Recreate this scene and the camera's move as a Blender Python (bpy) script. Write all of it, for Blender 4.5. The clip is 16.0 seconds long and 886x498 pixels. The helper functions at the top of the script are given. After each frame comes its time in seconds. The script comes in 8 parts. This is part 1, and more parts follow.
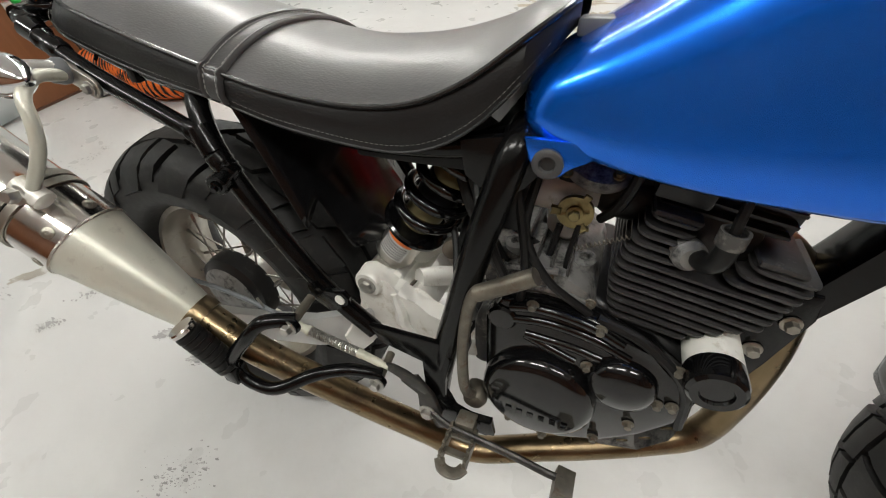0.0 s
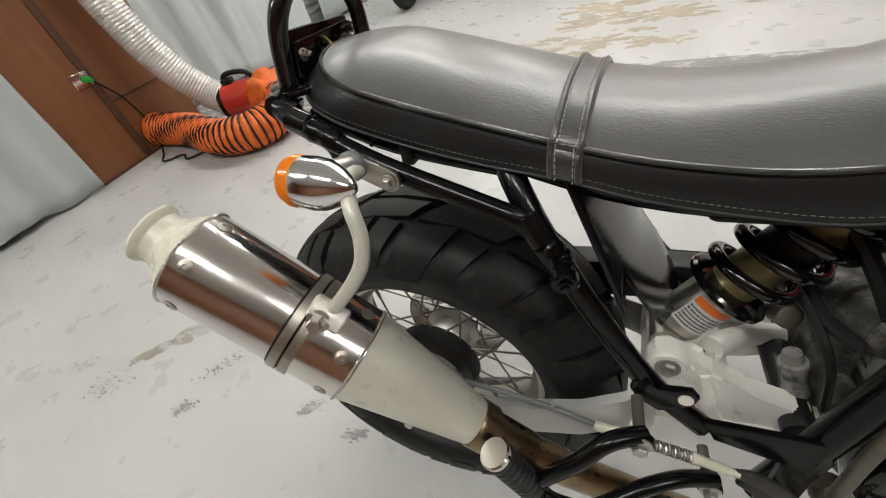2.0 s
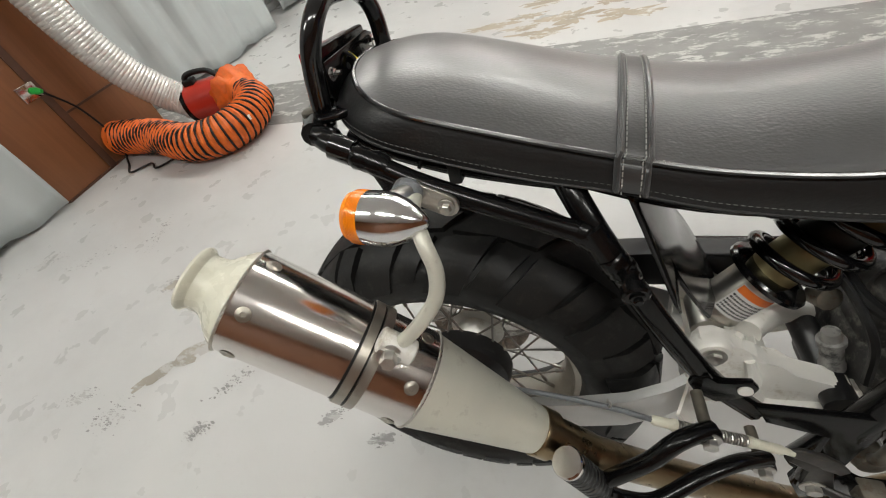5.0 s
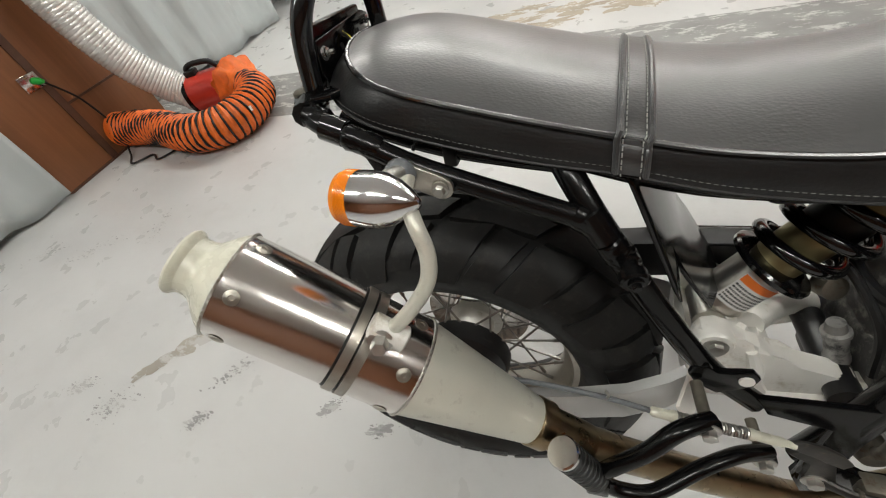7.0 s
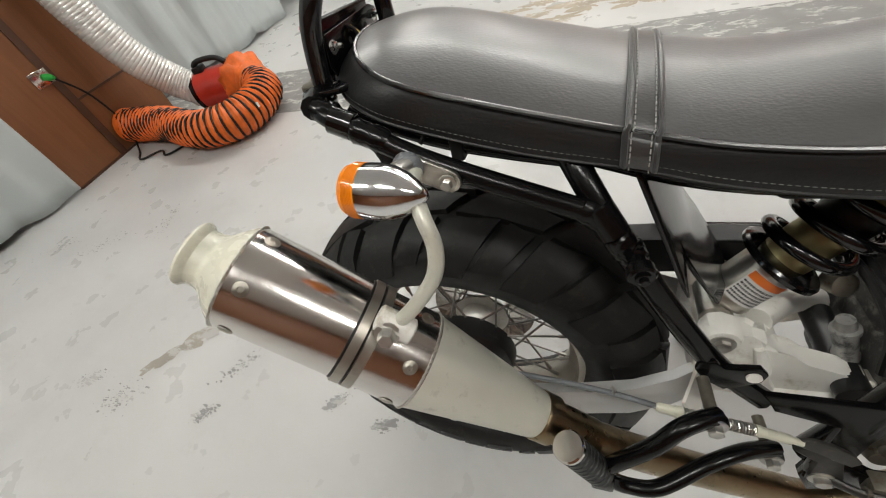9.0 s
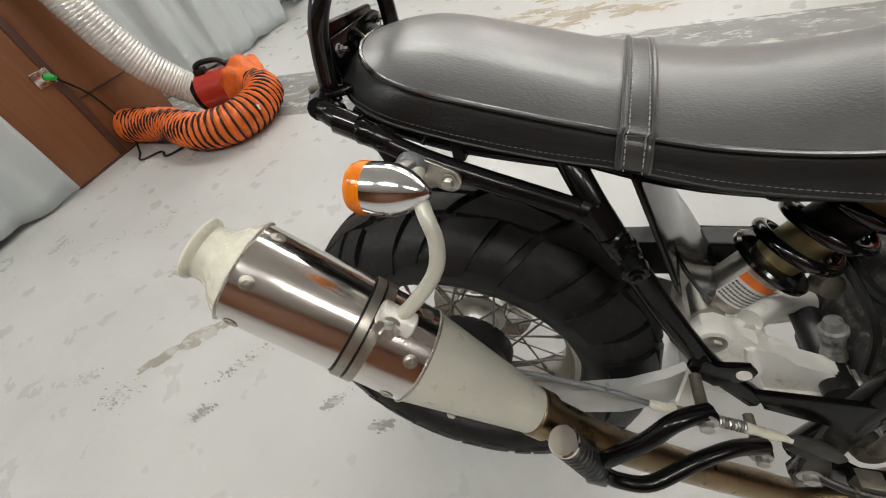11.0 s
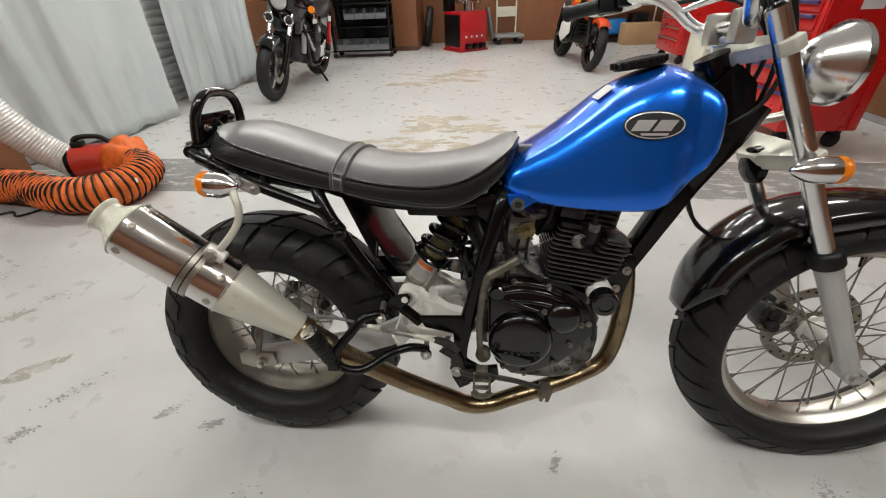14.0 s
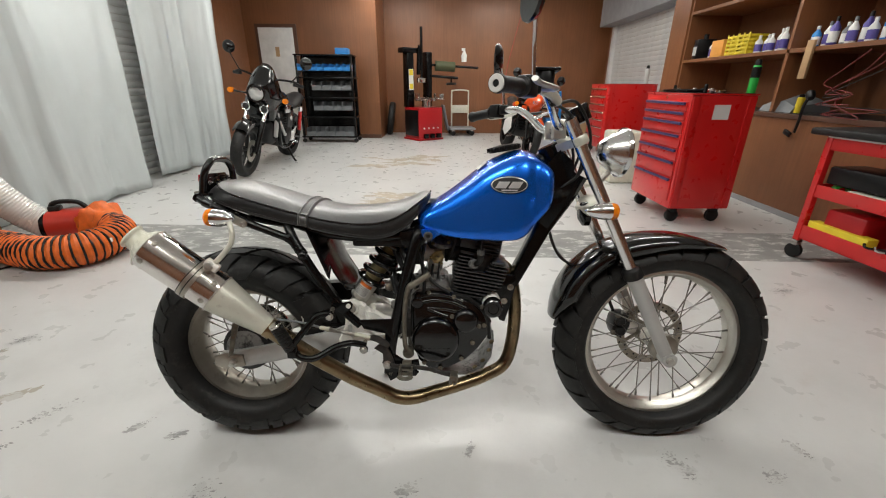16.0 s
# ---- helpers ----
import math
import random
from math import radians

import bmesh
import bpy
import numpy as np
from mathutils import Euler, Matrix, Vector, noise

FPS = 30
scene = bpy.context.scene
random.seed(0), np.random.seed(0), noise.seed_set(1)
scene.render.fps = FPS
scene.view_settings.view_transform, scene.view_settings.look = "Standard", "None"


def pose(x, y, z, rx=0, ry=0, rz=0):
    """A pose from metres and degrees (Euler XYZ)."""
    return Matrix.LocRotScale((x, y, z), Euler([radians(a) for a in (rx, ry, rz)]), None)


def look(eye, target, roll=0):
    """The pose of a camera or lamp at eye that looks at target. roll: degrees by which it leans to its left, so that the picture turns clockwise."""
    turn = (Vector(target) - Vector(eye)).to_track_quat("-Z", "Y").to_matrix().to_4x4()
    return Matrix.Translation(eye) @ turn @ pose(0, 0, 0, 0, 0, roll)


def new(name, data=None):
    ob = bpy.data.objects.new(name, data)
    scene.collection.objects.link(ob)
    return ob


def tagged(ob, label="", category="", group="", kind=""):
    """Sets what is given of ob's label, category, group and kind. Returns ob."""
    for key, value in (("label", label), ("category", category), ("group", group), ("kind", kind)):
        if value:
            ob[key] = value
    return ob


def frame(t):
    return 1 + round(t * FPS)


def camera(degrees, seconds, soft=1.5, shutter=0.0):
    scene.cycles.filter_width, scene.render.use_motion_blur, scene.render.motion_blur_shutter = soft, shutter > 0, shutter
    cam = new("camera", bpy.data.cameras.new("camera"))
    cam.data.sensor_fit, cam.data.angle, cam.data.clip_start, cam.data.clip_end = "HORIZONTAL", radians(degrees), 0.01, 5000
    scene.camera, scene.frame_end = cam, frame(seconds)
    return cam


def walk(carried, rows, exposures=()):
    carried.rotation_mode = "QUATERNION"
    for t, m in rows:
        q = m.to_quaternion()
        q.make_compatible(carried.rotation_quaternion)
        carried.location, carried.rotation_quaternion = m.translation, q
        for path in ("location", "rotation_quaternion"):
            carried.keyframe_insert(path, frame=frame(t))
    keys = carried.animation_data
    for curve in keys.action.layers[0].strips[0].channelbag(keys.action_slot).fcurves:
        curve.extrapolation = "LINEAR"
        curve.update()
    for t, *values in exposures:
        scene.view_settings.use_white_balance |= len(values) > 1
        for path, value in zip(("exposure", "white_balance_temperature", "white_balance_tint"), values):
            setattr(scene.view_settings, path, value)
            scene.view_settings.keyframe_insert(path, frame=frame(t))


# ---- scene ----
cam = camera(95.2, 16.0, soft=1.1)
PATH = [
    (0, (0.6349, -0.3099, 0.8978), (-0.0299, 0.9548, -0.5018), -7.88),
    (0.5, (0.5978, -0.3090, 0.9052), (-0.1083, 0.9580, -0.4718), -8.99),
    (1, (0.5136, -0.3143, 0.9168), (-0.2347, 0.9473, -0.4428), -11.19),
    (1.5, (0.3875, -0.3273, 0.9195), (-0.3904, 0.9422, -0.4158), -13.91),
    (2, (0.2821, -0.3168, 0.9421), (-0.4946, 0.9592, -0.3877), -16.72),
    (2.5, (0.2268, -0.3092, 0.9634), (-0.5256, 0.9707, -0.3766), -18.72),
    (3, (0.2036, -0.3035, 0.9762), (-0.5198, 0.9628, -0.3925), -19.99),
    (3.5, (0.1944, -0.3077, 0.9859), (-0.4976, 0.9606, -0.3970), -20.09),
    (4, (0.1984, -0.3067, 0.9860), (-0.4665, 0.9584, -0.4130), -19.48),
    (6.5, (0.2057, -0.3073, 0.9671), (-0.4712, 0.9212, -0.4585), -19.73),
    (7, (0.2078, -0.3063, 0.9652), (-0.4732, 0.9184, -0.4618), -19.92),
    (7.5, (0.2078, -0.3073, 0.9652), (-0.4795, 0.9119, -0.4636), -20.22),
    (8, (0.2078, -0.3093, 0.9661), (-0.4856, 0.9060, -0.4630), -20.41),
    (8.5, (0.2068, -0.3103, 0.9641), (-0.4923, 0.9008, -0.4658), -20.51),
    (9, (0.2068, -0.3103, 0.9641), (-0.4974, 0.8988, -0.4650), -20.40),
    (11.5, (0.2087, -0.3304, 0.9717), (-0.4710, 0.9213, -0.4323), -18.26),
    (12, (0.2146, -0.3435, 0.9775), (-0.4063, 0.9645, -0.4022), -15.74),
    (12.5, (0.2584, -0.3908, 0.9902), (-0.2792, 0.9954, -0.3475), -12.57),
    (13, (0.3411, -0.4952, 1.0053), (-0.0836, 0.9928, -0.2617), -8.64),
    (13.5, (0.4487, -0.6177, 1.0295), (0.1567, 0.9697, -0.1516), -4.82),
    (14, (0.5182, -0.7234, 1.0604), (0.3318, 0.9436, -0.0289), -2.36),
    (14.5, (0.5559, -0.8568, 1.0782), (0.4447, 0.8844, 0.1004), -0.67),
    (15, (0.5907, -0.9699, 1.0853), (0.5482, 0.8225, 0.1992), 0.45),
    (15.5, (0.6284, -1.0453, 1.1014), (0.5978, 0.7815, 0.2877), 0.52),
    (16, (0.6374, -1.0923, 1.1005), (0.6258, 0.7610, 0.3488), 0.39),
]
walk(cam, [(t, look(eye, target, roll)) for t, eye, target, roll in PATH], ((0, 0.22), (1, 0.2), (2, 0.0), (16, 0.0)))

# ---- world and lights ----
world = bpy.data.worlds.new("world")
scene.world = world
world.use_nodes = True
world.node_tree.nodes["Background"].inputs["Color"].default_value = (0.75, 0.8, 0.9, 1)
world.node_tree.nodes["Background"].inputs["Strength"].default_value = 0.05
scene.view_settings.exposure = 0.0
CEILING = 3.0
LAMP_ROWS = ((-1.7, -1.1), (0.2, -1.1), (2.1, -1.1), (-2.0, 2.7), (-0.6, 2.7), (0.8, 2.7), (2.6, 2.7), (-1.6, 5.5), (0.3, 5.5), (2.2, 5.5), (-0.4, 7.8), (1.8, 7.8))
LAMP_WATTS = 18.0


# ---- materials ----
def node(nt, kind, **inputs):
    n = nt.nodes.new(kind)
    for key, value in inputs.items():
        n.inputs[key.replace("_", " ")].default_value = value
    return n


def material(name, colour, rough=0.5, metal=0.0, vary=0.12, scale=6.0, grain=0.0, grain_scale=200.0, coat=0.0, spots=None, rvary=0.1, **more):
    """Principled material with two scales of variation, fine relief and wear in its own shapes."""
    m = bpy.data.materials.new(name)
    m.use_nodes = True
    nt = m.node_tree
    b = nt.nodes["Principled BSDF"]
    tc = nt.nodes.new("ShaderNodeTexCoord")
    big = node(nt, "ShaderNodeTexNoise", Scale=scale, Detail=5.0)
    nt.links.new(tc.outputs["Object"], big.inputs["Vector"])
    ramp = nt.nodes.new("ShaderNodeValToRGB")
    ramp.color_ramp.elements[0].position, ramp.color_ramp.elements[1].position = 0.3, 0.72
    lo = [c * (1 - vary) for c in colour]
    hi = [min(1, c * (1 + vary)) for c in colour]
    ramp.color_ramp.elements[0].color, ramp.color_ramp.elements[1].color = (*lo, 1), (*hi, 1)
    nt.links.new(big.outputs["Fac"], ramp.inputs["Fac"])
    out = ramp.outputs["Color"]
    if spots:
        sc, amount, tint = spots
        sp = node(nt, "ShaderNodeTexNoise", Scale=sc, Detail=8.0, Roughness=0.7)
        nt.links.new(tc.outputs["Object"], sp.inputs["Vector"])
        sr = nt.nodes.new("ShaderNodeValToRGB")
        sr.color_ramp.elements[0].position, sr.color_ramp.elements[1].position = 1 - amount - 0.1, 1 - amount + 0.05
        nt.links.new(sp.outputs["Fac"], sr.inputs["Fac"])
        mix = nt.nodes.new("ShaderNodeMixRGB")
        mix.inputs["Color2"].default_value = (*tint, 1)
        nt.links.new(sr.outputs["Color"], mix.inputs["Fac"])
        nt.links.new(out, mix.inputs["Color1"])
        out = mix.outputs["Color"]
    nt.links.new(out, b.inputs["Base Color"])
    b.inputs["Metallic"].default_value = metal
    rr = node(nt, "ShaderNodeMapRange")
    fine = node(nt, "ShaderNodeTexNoise", Scale=scale * 6, Detail=4.0)
    nt.links.new(tc.outputs["Object"], fine.inputs["Vector"])
    nt.links.new(fine.outputs["Fac"], rr.inputs["Value"])
    rr.inputs["To Min"].default_value, rr.inputs["To Max"].default_value = max(0.02, rough - rvary), min(1, rough + rvary)
    nt.links.new(rr.outputs["Result"], b.inputs["Roughness"])
    if grain:
        g = node(nt, "ShaderNodeTexNoise", Scale=grain_scale, Detail=3.0)
        nt.links.new(tc.outputs["Object"], g.inputs["Vector"])
        bump = node(nt, "ShaderNodeBump", Strength=grain, Distance=0.001)
        nt.links.new(g.outputs["Fac"], bump.inputs["Height"])
        nt.links.new(bump.outputs["Normal"], b.inputs["Normal"])
    b.inputs["Coat Weight"].default_value = coat
    b.inputs["Coat Roughness"].default_value = 0.06
    for key, value in more.items():
        b.inputs[key.replace("_", " ")].default_value = value
    return m


def floor_material():
    m = material("painted_concrete", (0.56, 0.56, 0.55), 0.3, vary=0.07, scale=1.3, grain=0.25, grain_scale=60)
    nt = m.node_tree
    b = nt.nodes["Principled BSDF"]
    tc = nt.nodes["Texture Coordinate"]
    prev = b.inputs["Base Color"].links[0].from_socket

    def layer(prev, scale, edge, soft, tint, strength, mask_scale=None, stretch=None):
        src = tc.outputs["Object"]
        if stretch:
            mp = nt.nodes.new("ShaderNodeMapping")
            mp.inputs["Scale"].default_value = stretch
            mp.inputs["Rotation"].default_value = (0, 0, 0.5)
            nt.links.new(src, mp.inputs["Vector"])
            src = mp.outputs["Vector"]
        n = node(nt, "ShaderNodeTexNoise", Scale=scale, Detail=9.0, Roughness=0.72)
        nt.links.new(src, n.inputs["Vector"])
        r = node(nt, "ShaderNodeMapRange")
        r.inputs["From Min"].default_value, r.inputs["From Max"].default_value = edge, edge + soft
        r.inputs["To Max"].default_value = strength
        nt.links.new(n.outputs["Fac"], r.inputs["Value"])
        fac = r.outputs["Result"]
        if mask_scale:
            n2 = node(nt, "ShaderNodeTexNoise", Scale=mask_scale, Detail=2.0)
            nt.links.new(tc.outputs["Object"], n2.inputs["Vector"])
            r2 = node(nt, "ShaderNodeMapRange")
            r2.inputs["From Min"].default_value, r2.inputs["From Max"].default_value = 0.5, 0.62
            nt.links.new(n2.outputs["Fac"], r2.inputs["Value"])
            mm = nt.nodes.new("ShaderNodeMath")
            mm.operation = "MULTIPLY"
            nt.links.new(fac, mm.inputs[0])
            nt.links.new(r2.outputs["Result"], mm.inputs[1])
            fac = mm.outputs["Value"]
        mix = nt.nodes.new("ShaderNodeMixRGB")
        mix.inputs["Color2"].default_value = (*tint, 1)
        nt.links.new(fac, mix.inputs["Fac"])
        nt.links.new(prev, mix.inputs["Color1"])
        return mix.outputs["Color"]

    prev = layer(prev, 1.6, 0.5, 0.22, (0.43, 0.43, 0.425), 0.4)
    prev = layer(prev, 6.0, 0.58, 0.14, (0.42, 0.405, 0.38), 0.35)
    prev = layer(prev, 3.4, 0.58, 0.22, (0.22, 0.22, 0.215), 0.28, 2.1, (1.0, 1.8, 1))
    prev = layer(prev, 11.0, 0.62, 0.2, (0.2, 0.195, 0.19), 0.26, 3.3, (1.0, 1.5, 1))
    prev = layer(prev, 30.0, 0.64, 0.14, (0.16, 0.15, 0.14), 0.32, 4.0)
    prev = layer(prev, 75.0, 0.69, 0.03, (0.07, 0.06, 0.055), 0.8)
    nt.links.new(prev, b.inputs["Base Color"])
    return m


def worn_strip_material(name, base, under, edge=0.52):
    m = material(name, base, 0.5, vary=0.2, scale=5, grain=0.3, grain_scale=80)
    nt = m.node_tree
    b = nt.nodes["Principled BSDF"]
    prev = b.inputs["Base Color"].links[0].from_socket
    tc = nt.nodes["Texture Coordinate"]
    mp = nt.nodes.new("ShaderNodeMapping")
    mp.inputs["Scale"].default_value = (1, 2.2, 1)
    nt.links.new(tc.outputs["Object"], mp.inputs["Vector"])
    n = node(nt, "ShaderNodeTexNoise", Scale=7.0, Detail=9.0, Roughness=0.75)
    nt.links.new(mp.outputs["Vector"], n.inputs["Vector"])
    r = node(nt, "ShaderNodeMapRange")
    r.inputs["From Min"].default_value, r.inputs["From Max"].default_value = edge, edge + 0.05
    nt.links.new(n.outputs["Fac"], r.inputs["Value"])
    mix = nt.nodes.new("ShaderNodeMixRGB")
    mix.inputs["Color2"].default_value = (*under, 1)
    nt.links.new(r.outputs["Result"], mix.inputs["Fac"])
    nt.links.new(prev, mix.inputs["Color1"])
    nt.links.new(mix.outputs["Color"], b.inputs["Base Color"])
    return m


def wood_material(name, colour, axis=2):
    m = material(name, colour, 0.42, vary=0.1, scale=2.0, grain=0.08, grain_scale=300)
    nt = m.node_tree
    b = nt.nodes["Principled BSDF"]
    prev = b.inputs["Base Color"].links[0].from_socket
    tc = nt.nodes["Texture Coordinate"]
    mp = nt.nodes.new("ShaderNodeMapping")
    s = [14.0, 14.0, 14.0]
    s[axis] = 0.7
    mp.inputs["Scale"].default_value = s
    nt.links.new(tc.outputs["Object"], mp.inputs["Vector"])
    n = node(nt, "ShaderNodeTexNoise", Scale=2.5, Detail=7.0, Roughness=0.65)
    nt.links.new(mp.outputs["Vector"], n.inputs["Vector"])
    r = node(nt, "ShaderNodeMapRange")
    r.inputs["From Min"].default_value, r.inputs["From Max"].default_value = 0.3, 0.75
    r.inputs["To Max"].default_value = 0.5
    nt.links.new(n.outputs["Fac"], r.inputs["Value"])
    mix = nt.nodes.new("ShaderNodeMixRGB")
    mix.inputs["Color2"].default_value = (colour[0] * 0.55, colour[1] * 0.5, colour[2] * 0.45, 1)
    nt.links.new(r.outputs["Result"], mix.inputs["Fac"])
    nt.links.new(prev, mix.inputs["Color1"])
    nt.links.new(mix.outputs["Color"], b.inputs["Base Color"])
    return m


def glow(name, colour, strength):
    m = bpy.data.materials.new(name)
    m.use_nodes = True
    b = m.node_tree.nodes["Principled BSDF"]
    b.inputs["Base Color"].default_value = (*colour, 1)
    b.inputs["Emission Color"].default_value = (*colour, 1)
    b.inputs["Emission Strength"].default_value = strength
    return m


def leather_material(name, colour, rough, spec):
    m = material(name, colour, rough, Specular_IOR_Level=spec, vary=0.15, scale=14, rvary=0.06)
    nt = m.node_tree
    b = nt.nodes["Principled BSDF"]
    tc = nt.nodes["Texture Coordinate"]
    mp = nt.nodes.new("ShaderNodeMapping")
    mp.inputs["Scale"].default_value = (0.55, 1.0, 1.0)
    nt.links.new(tc.outputs["Object"], mp.inputs["Vector"])
    v = node(nt, "ShaderNodeTexVoronoi", Scale=480.0)
    nt.links.new(mp.outputs["Vector"], v.inputs["Vector"])
    n = node(nt, "ShaderNodeTexNoise", Scale=170.0, Detail=4.0)
    nt.links.new(tc.outputs["Object"], n.inputs["Vector"])
    add = nt.nodes.new("ShaderNodeMath")
    nt.links.new(v.outputs["Distance"], add.inputs[0])
    nt.links.new(n.outputs["Fac"], add.inputs[1])
    bump = node(nt, "ShaderNodeBump", Strength=0.3, Distance=0.0005)
    nt.links.new(add.outputs["Value"], bump.inputs["Height"])
    nt.links.new(bump.outputs["Normal"], b.inputs["Normal"])
    return m


FLOOR = floor_material()
STRIP = worn_strip_material("worn_grey_strip", (0.24, 0.24, 0.23), (0.52, 0.52, 0.5), 0.53)
PATCH = worn_strip_material("bare_concrete_patch", (0.38, 0.325, 0.245), (0.62, 0.61, 0.58), 0.54)
SCUFF = worn_strip_material("grey_scuff", (0.29, 0.285, 0.28), (0.44, 0.435, 0.425), 0.5)
SPILL = worn_strip_material("brown_spill", (0.36, 0.33, 0.28), (0.48, 0.47, 0.45), 0.5)
BROWN = wood_material("brown_laminate", (0.235, 0.092, 0.036))
BROWN_DARK = wood_material("dark_brown_laminate", (0.10, 0.045, 0.026), 1)
WHITE_PAINT = material("white_paint", (0.7, 0.7, 0.68), 0.6, grain=0.2)
GREY_PAINT = material("grey_paint", (0.3, 0.3, 0.31), 0.5)
SHUTTER = material("galvanised_shutter", (0.66, 0.66, 0.65), 0.45, 0.15, vary=0.08, scale=6)
SHEET = material("white_plastic_sheet", (0.5, 0.54, 0.54), 0.34, vary=0.05, scale=1.2, rvary=0.025)
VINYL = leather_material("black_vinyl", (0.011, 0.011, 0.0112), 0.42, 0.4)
# same black vinyl; ceiling light on the top put into paler base and sheen
VINYL_LIT_TOP = leather_material("black_vinyl_lit_top", (0.04, 0.04, 0.041), 0.42, 1.0)
VINYL_LIT_TOP.node_tree.nodes["Principled BSDF"].inputs["Sheen Weight"].default_value = 0.62
VINYL_LIT_TOP.node_tree.nodes["Principled BSDF"].inputs["Sheen Roughness"].default_value = 0.42
VINYL_LIT_TOP.node_tree.nodes["Principled BSDF"].inputs["Coat Weight"].default_value = 0.6
VINYL_LIT_TOP.node_tree.nodes["Principled BSDF"].inputs["Coat Roughness"].default_value = 0.25
VINYL_STRAP = leather_material("black_strap_vinyl", (0.022, 0.022, 0.0225), 0.34, 0.9)
VINYL_STRAP.node_tree.nodes["Principled BSDF"].inputs["Sheen Weight"].default_value = 0.25
PIPING = material("black_piping", (0.012, 0.012, 0.013), 0.2, Specular_IOR_Level=0.7)
THREAD_DIM = material("grey_thread", (0.16, 0.16, 0.155), 0.8)
THREAD = material("pale_thread", (0.38, 0.38, 0.36), 0.8)
BLUE = material("metallic_blue_paint", (0.0, 0.165, 0.88), 0.26, 0.75, vary=0.06, scale=900, coat=0.7, rvary=0.03)
BLACK_GLOSS = material("black_gloss_paint", (0.004, 0.004, 0.0044), 0.14, Specular_IOR_Level=0.4, vary=0.2, scale=20, coat=0.45, rvary=0.05)
BLACK_SATIN = material("black_frame_paint", (0.0035, 0.0035, 0.0037), 0.22, Specular_IOR_Level=0.25, vary=0.25, scale=20, coat=0.1, rvary=0.08)
BLACK_CAST = material("black_cast_aluminium", (0.01, 0.01, 0.0105), 0.36, vary=0.3, scale=18, grain=0.05, grain_scale=500, spots=(70, 0.3, (0.05, 0.049, 0.047)))
FIN = material("dusty_black_fin", (0.036, 0.035, 0.034), 0.42, vary=0.25, scale=30, spots=(110, 0.32, (0.12, 0.117, 0.11)))
DUSTY_CAST = material("dusty_dark_casting", (0.06, 0.058, 0.055), 0.5, 0.2, vary=0.4, scale=22, grain=0.2, grain_scale=260, spots=(60, 0.4, (0.2, 0.19, 0.17)))
GREY_CAST = material("grimy_grey_casting", (0.23, 0.225, 0.215), 0.42, 0.2, vary=0.35, scale=16, spots=(38, 0.42, (0.02, 0.02, 0.02)))
RUBBER = material("tyre_rubber", (0.0105, 0.0103, 0.01), 0.52, Specular_IOR_Level=0.34, vary=0.35, scale=12, grain=0.15, grain_scale=300, spots=(40, 0.36, (0.028, 0.0265, 0.024)))
SOFT_RUBBER = material("black_rubber", (0.008, 0.008, 0.008), 0.45, Specular_IOR_Level=0.35, vary=0.2, scale=20, grain=0.1, grain_scale=300)
PLASTIC = material("black_plastic", (0.0045, 0.0045, 0.005), 0.36, Specular_IOR_Level=0.28, vary=0.2, scale=10)
CHROME = material("chrome", (0.82, 0.82, 0.83), 0.12, 1.0, vary=0.03, scale=8, rvary=0.04)
STEEL = material("polished_steel", (0.72, 0.69, 0.66), 0.16, 1.0, vary=0.06, scale=10, rvary=0.06)
ALLOY = material("brushed_alloy", (0.62, 0.6, 0.55), 0.36, 1.0, vary=0.1, scale=14, grain=0.15, grain_scale=300, spots=(30, 0.3, (0.45, 0.43, 0.38)))
CAST_ALLOY = material("cast_alloy", (0.85, 0.83, 0.78), 0.36, 0.15, vary=0.1, scale=12, grain=0.1, grain_scale=300, spots=(22, 0.34, (0.5, 0.44, 0.34)))
SILVER = material("silver_paint", (0.64, 0.635, 0.55), 0.36, 0.3, vary=0.08, scale=10, grain=0.05, spots=(40, 0.32, (0.46, 0.44, 0.38)))
BRIGHT = material("satin_chrome", (0.82, 0.82, 0.82), 0.22, 1.0, vary=0.03, scale=8, rvary=0.05)
CLEAR_DUCT = material("milky_duct_film", (0.74, 0.73, 0.7), 0.24, 0.25, vary=0.16, scale=7, grain=0.35, grain_scale=45, coat=0.5)
PULL = material("dark_violet_pull", (0.07, 0.055, 0.16), 0.3, 0.4)
RIM_GREY = material("dull_rim_alloy", (0.38, 0.355, 0.31), 0.38, 0.9, vary=0.15, scale=14, spots=(26, 0.34, (0.3, 0.28, 0.24)))
DARK_STEEL = material("grimy_dark_steel", (0.045, 0.043, 0.04), 0.42, 0.5, vary=0.35, scale=40, spots=(60, 0.36, (0.1, 0.085, 0.065)))
RED_CORD = material("red_cord", (0.2, 0.02, 0.018), 0.5)
GUARD = material("glossy_black_plastic", (0.006, 0.006, 0.0065), 0.14, vary=0.2, scale=10, rvary=0.06)
FORK_GREY = material("silver_grey_paint", (0.5, 0.5, 0.49), 0.36, 0.3, vary=0.08, scale=10, spots=(40, 0.3, (0.38, 0.37, 0.35)))
DISC = material("worn_brake_disc", (0.34, 0.31, 0.26), 0.3, 0.9, vary=0.25, scale=25)
RING_RUBBER = material("grey_rubber_ring", (0.06, 0.06, 0.062), 0.5)
DULL_GOLD = material("dull_gold_anodised", (0.3, 0.26, 0.13), 0.4, 0.6, vary=0.2, scale=20)
CREAM = material("cream_enamel", (0.66, 0.65, 0.54), 0.28, 0.0, vary=0.08, scale=14)
BRONZE = material("heat_tinted_steel", (0.27, 0.205, 0.12), 0.3, 1.0, vary=0.3, scale=9, grain=0.05, spots=(14, 0.35, (0.15, 0.115, 0.08)))
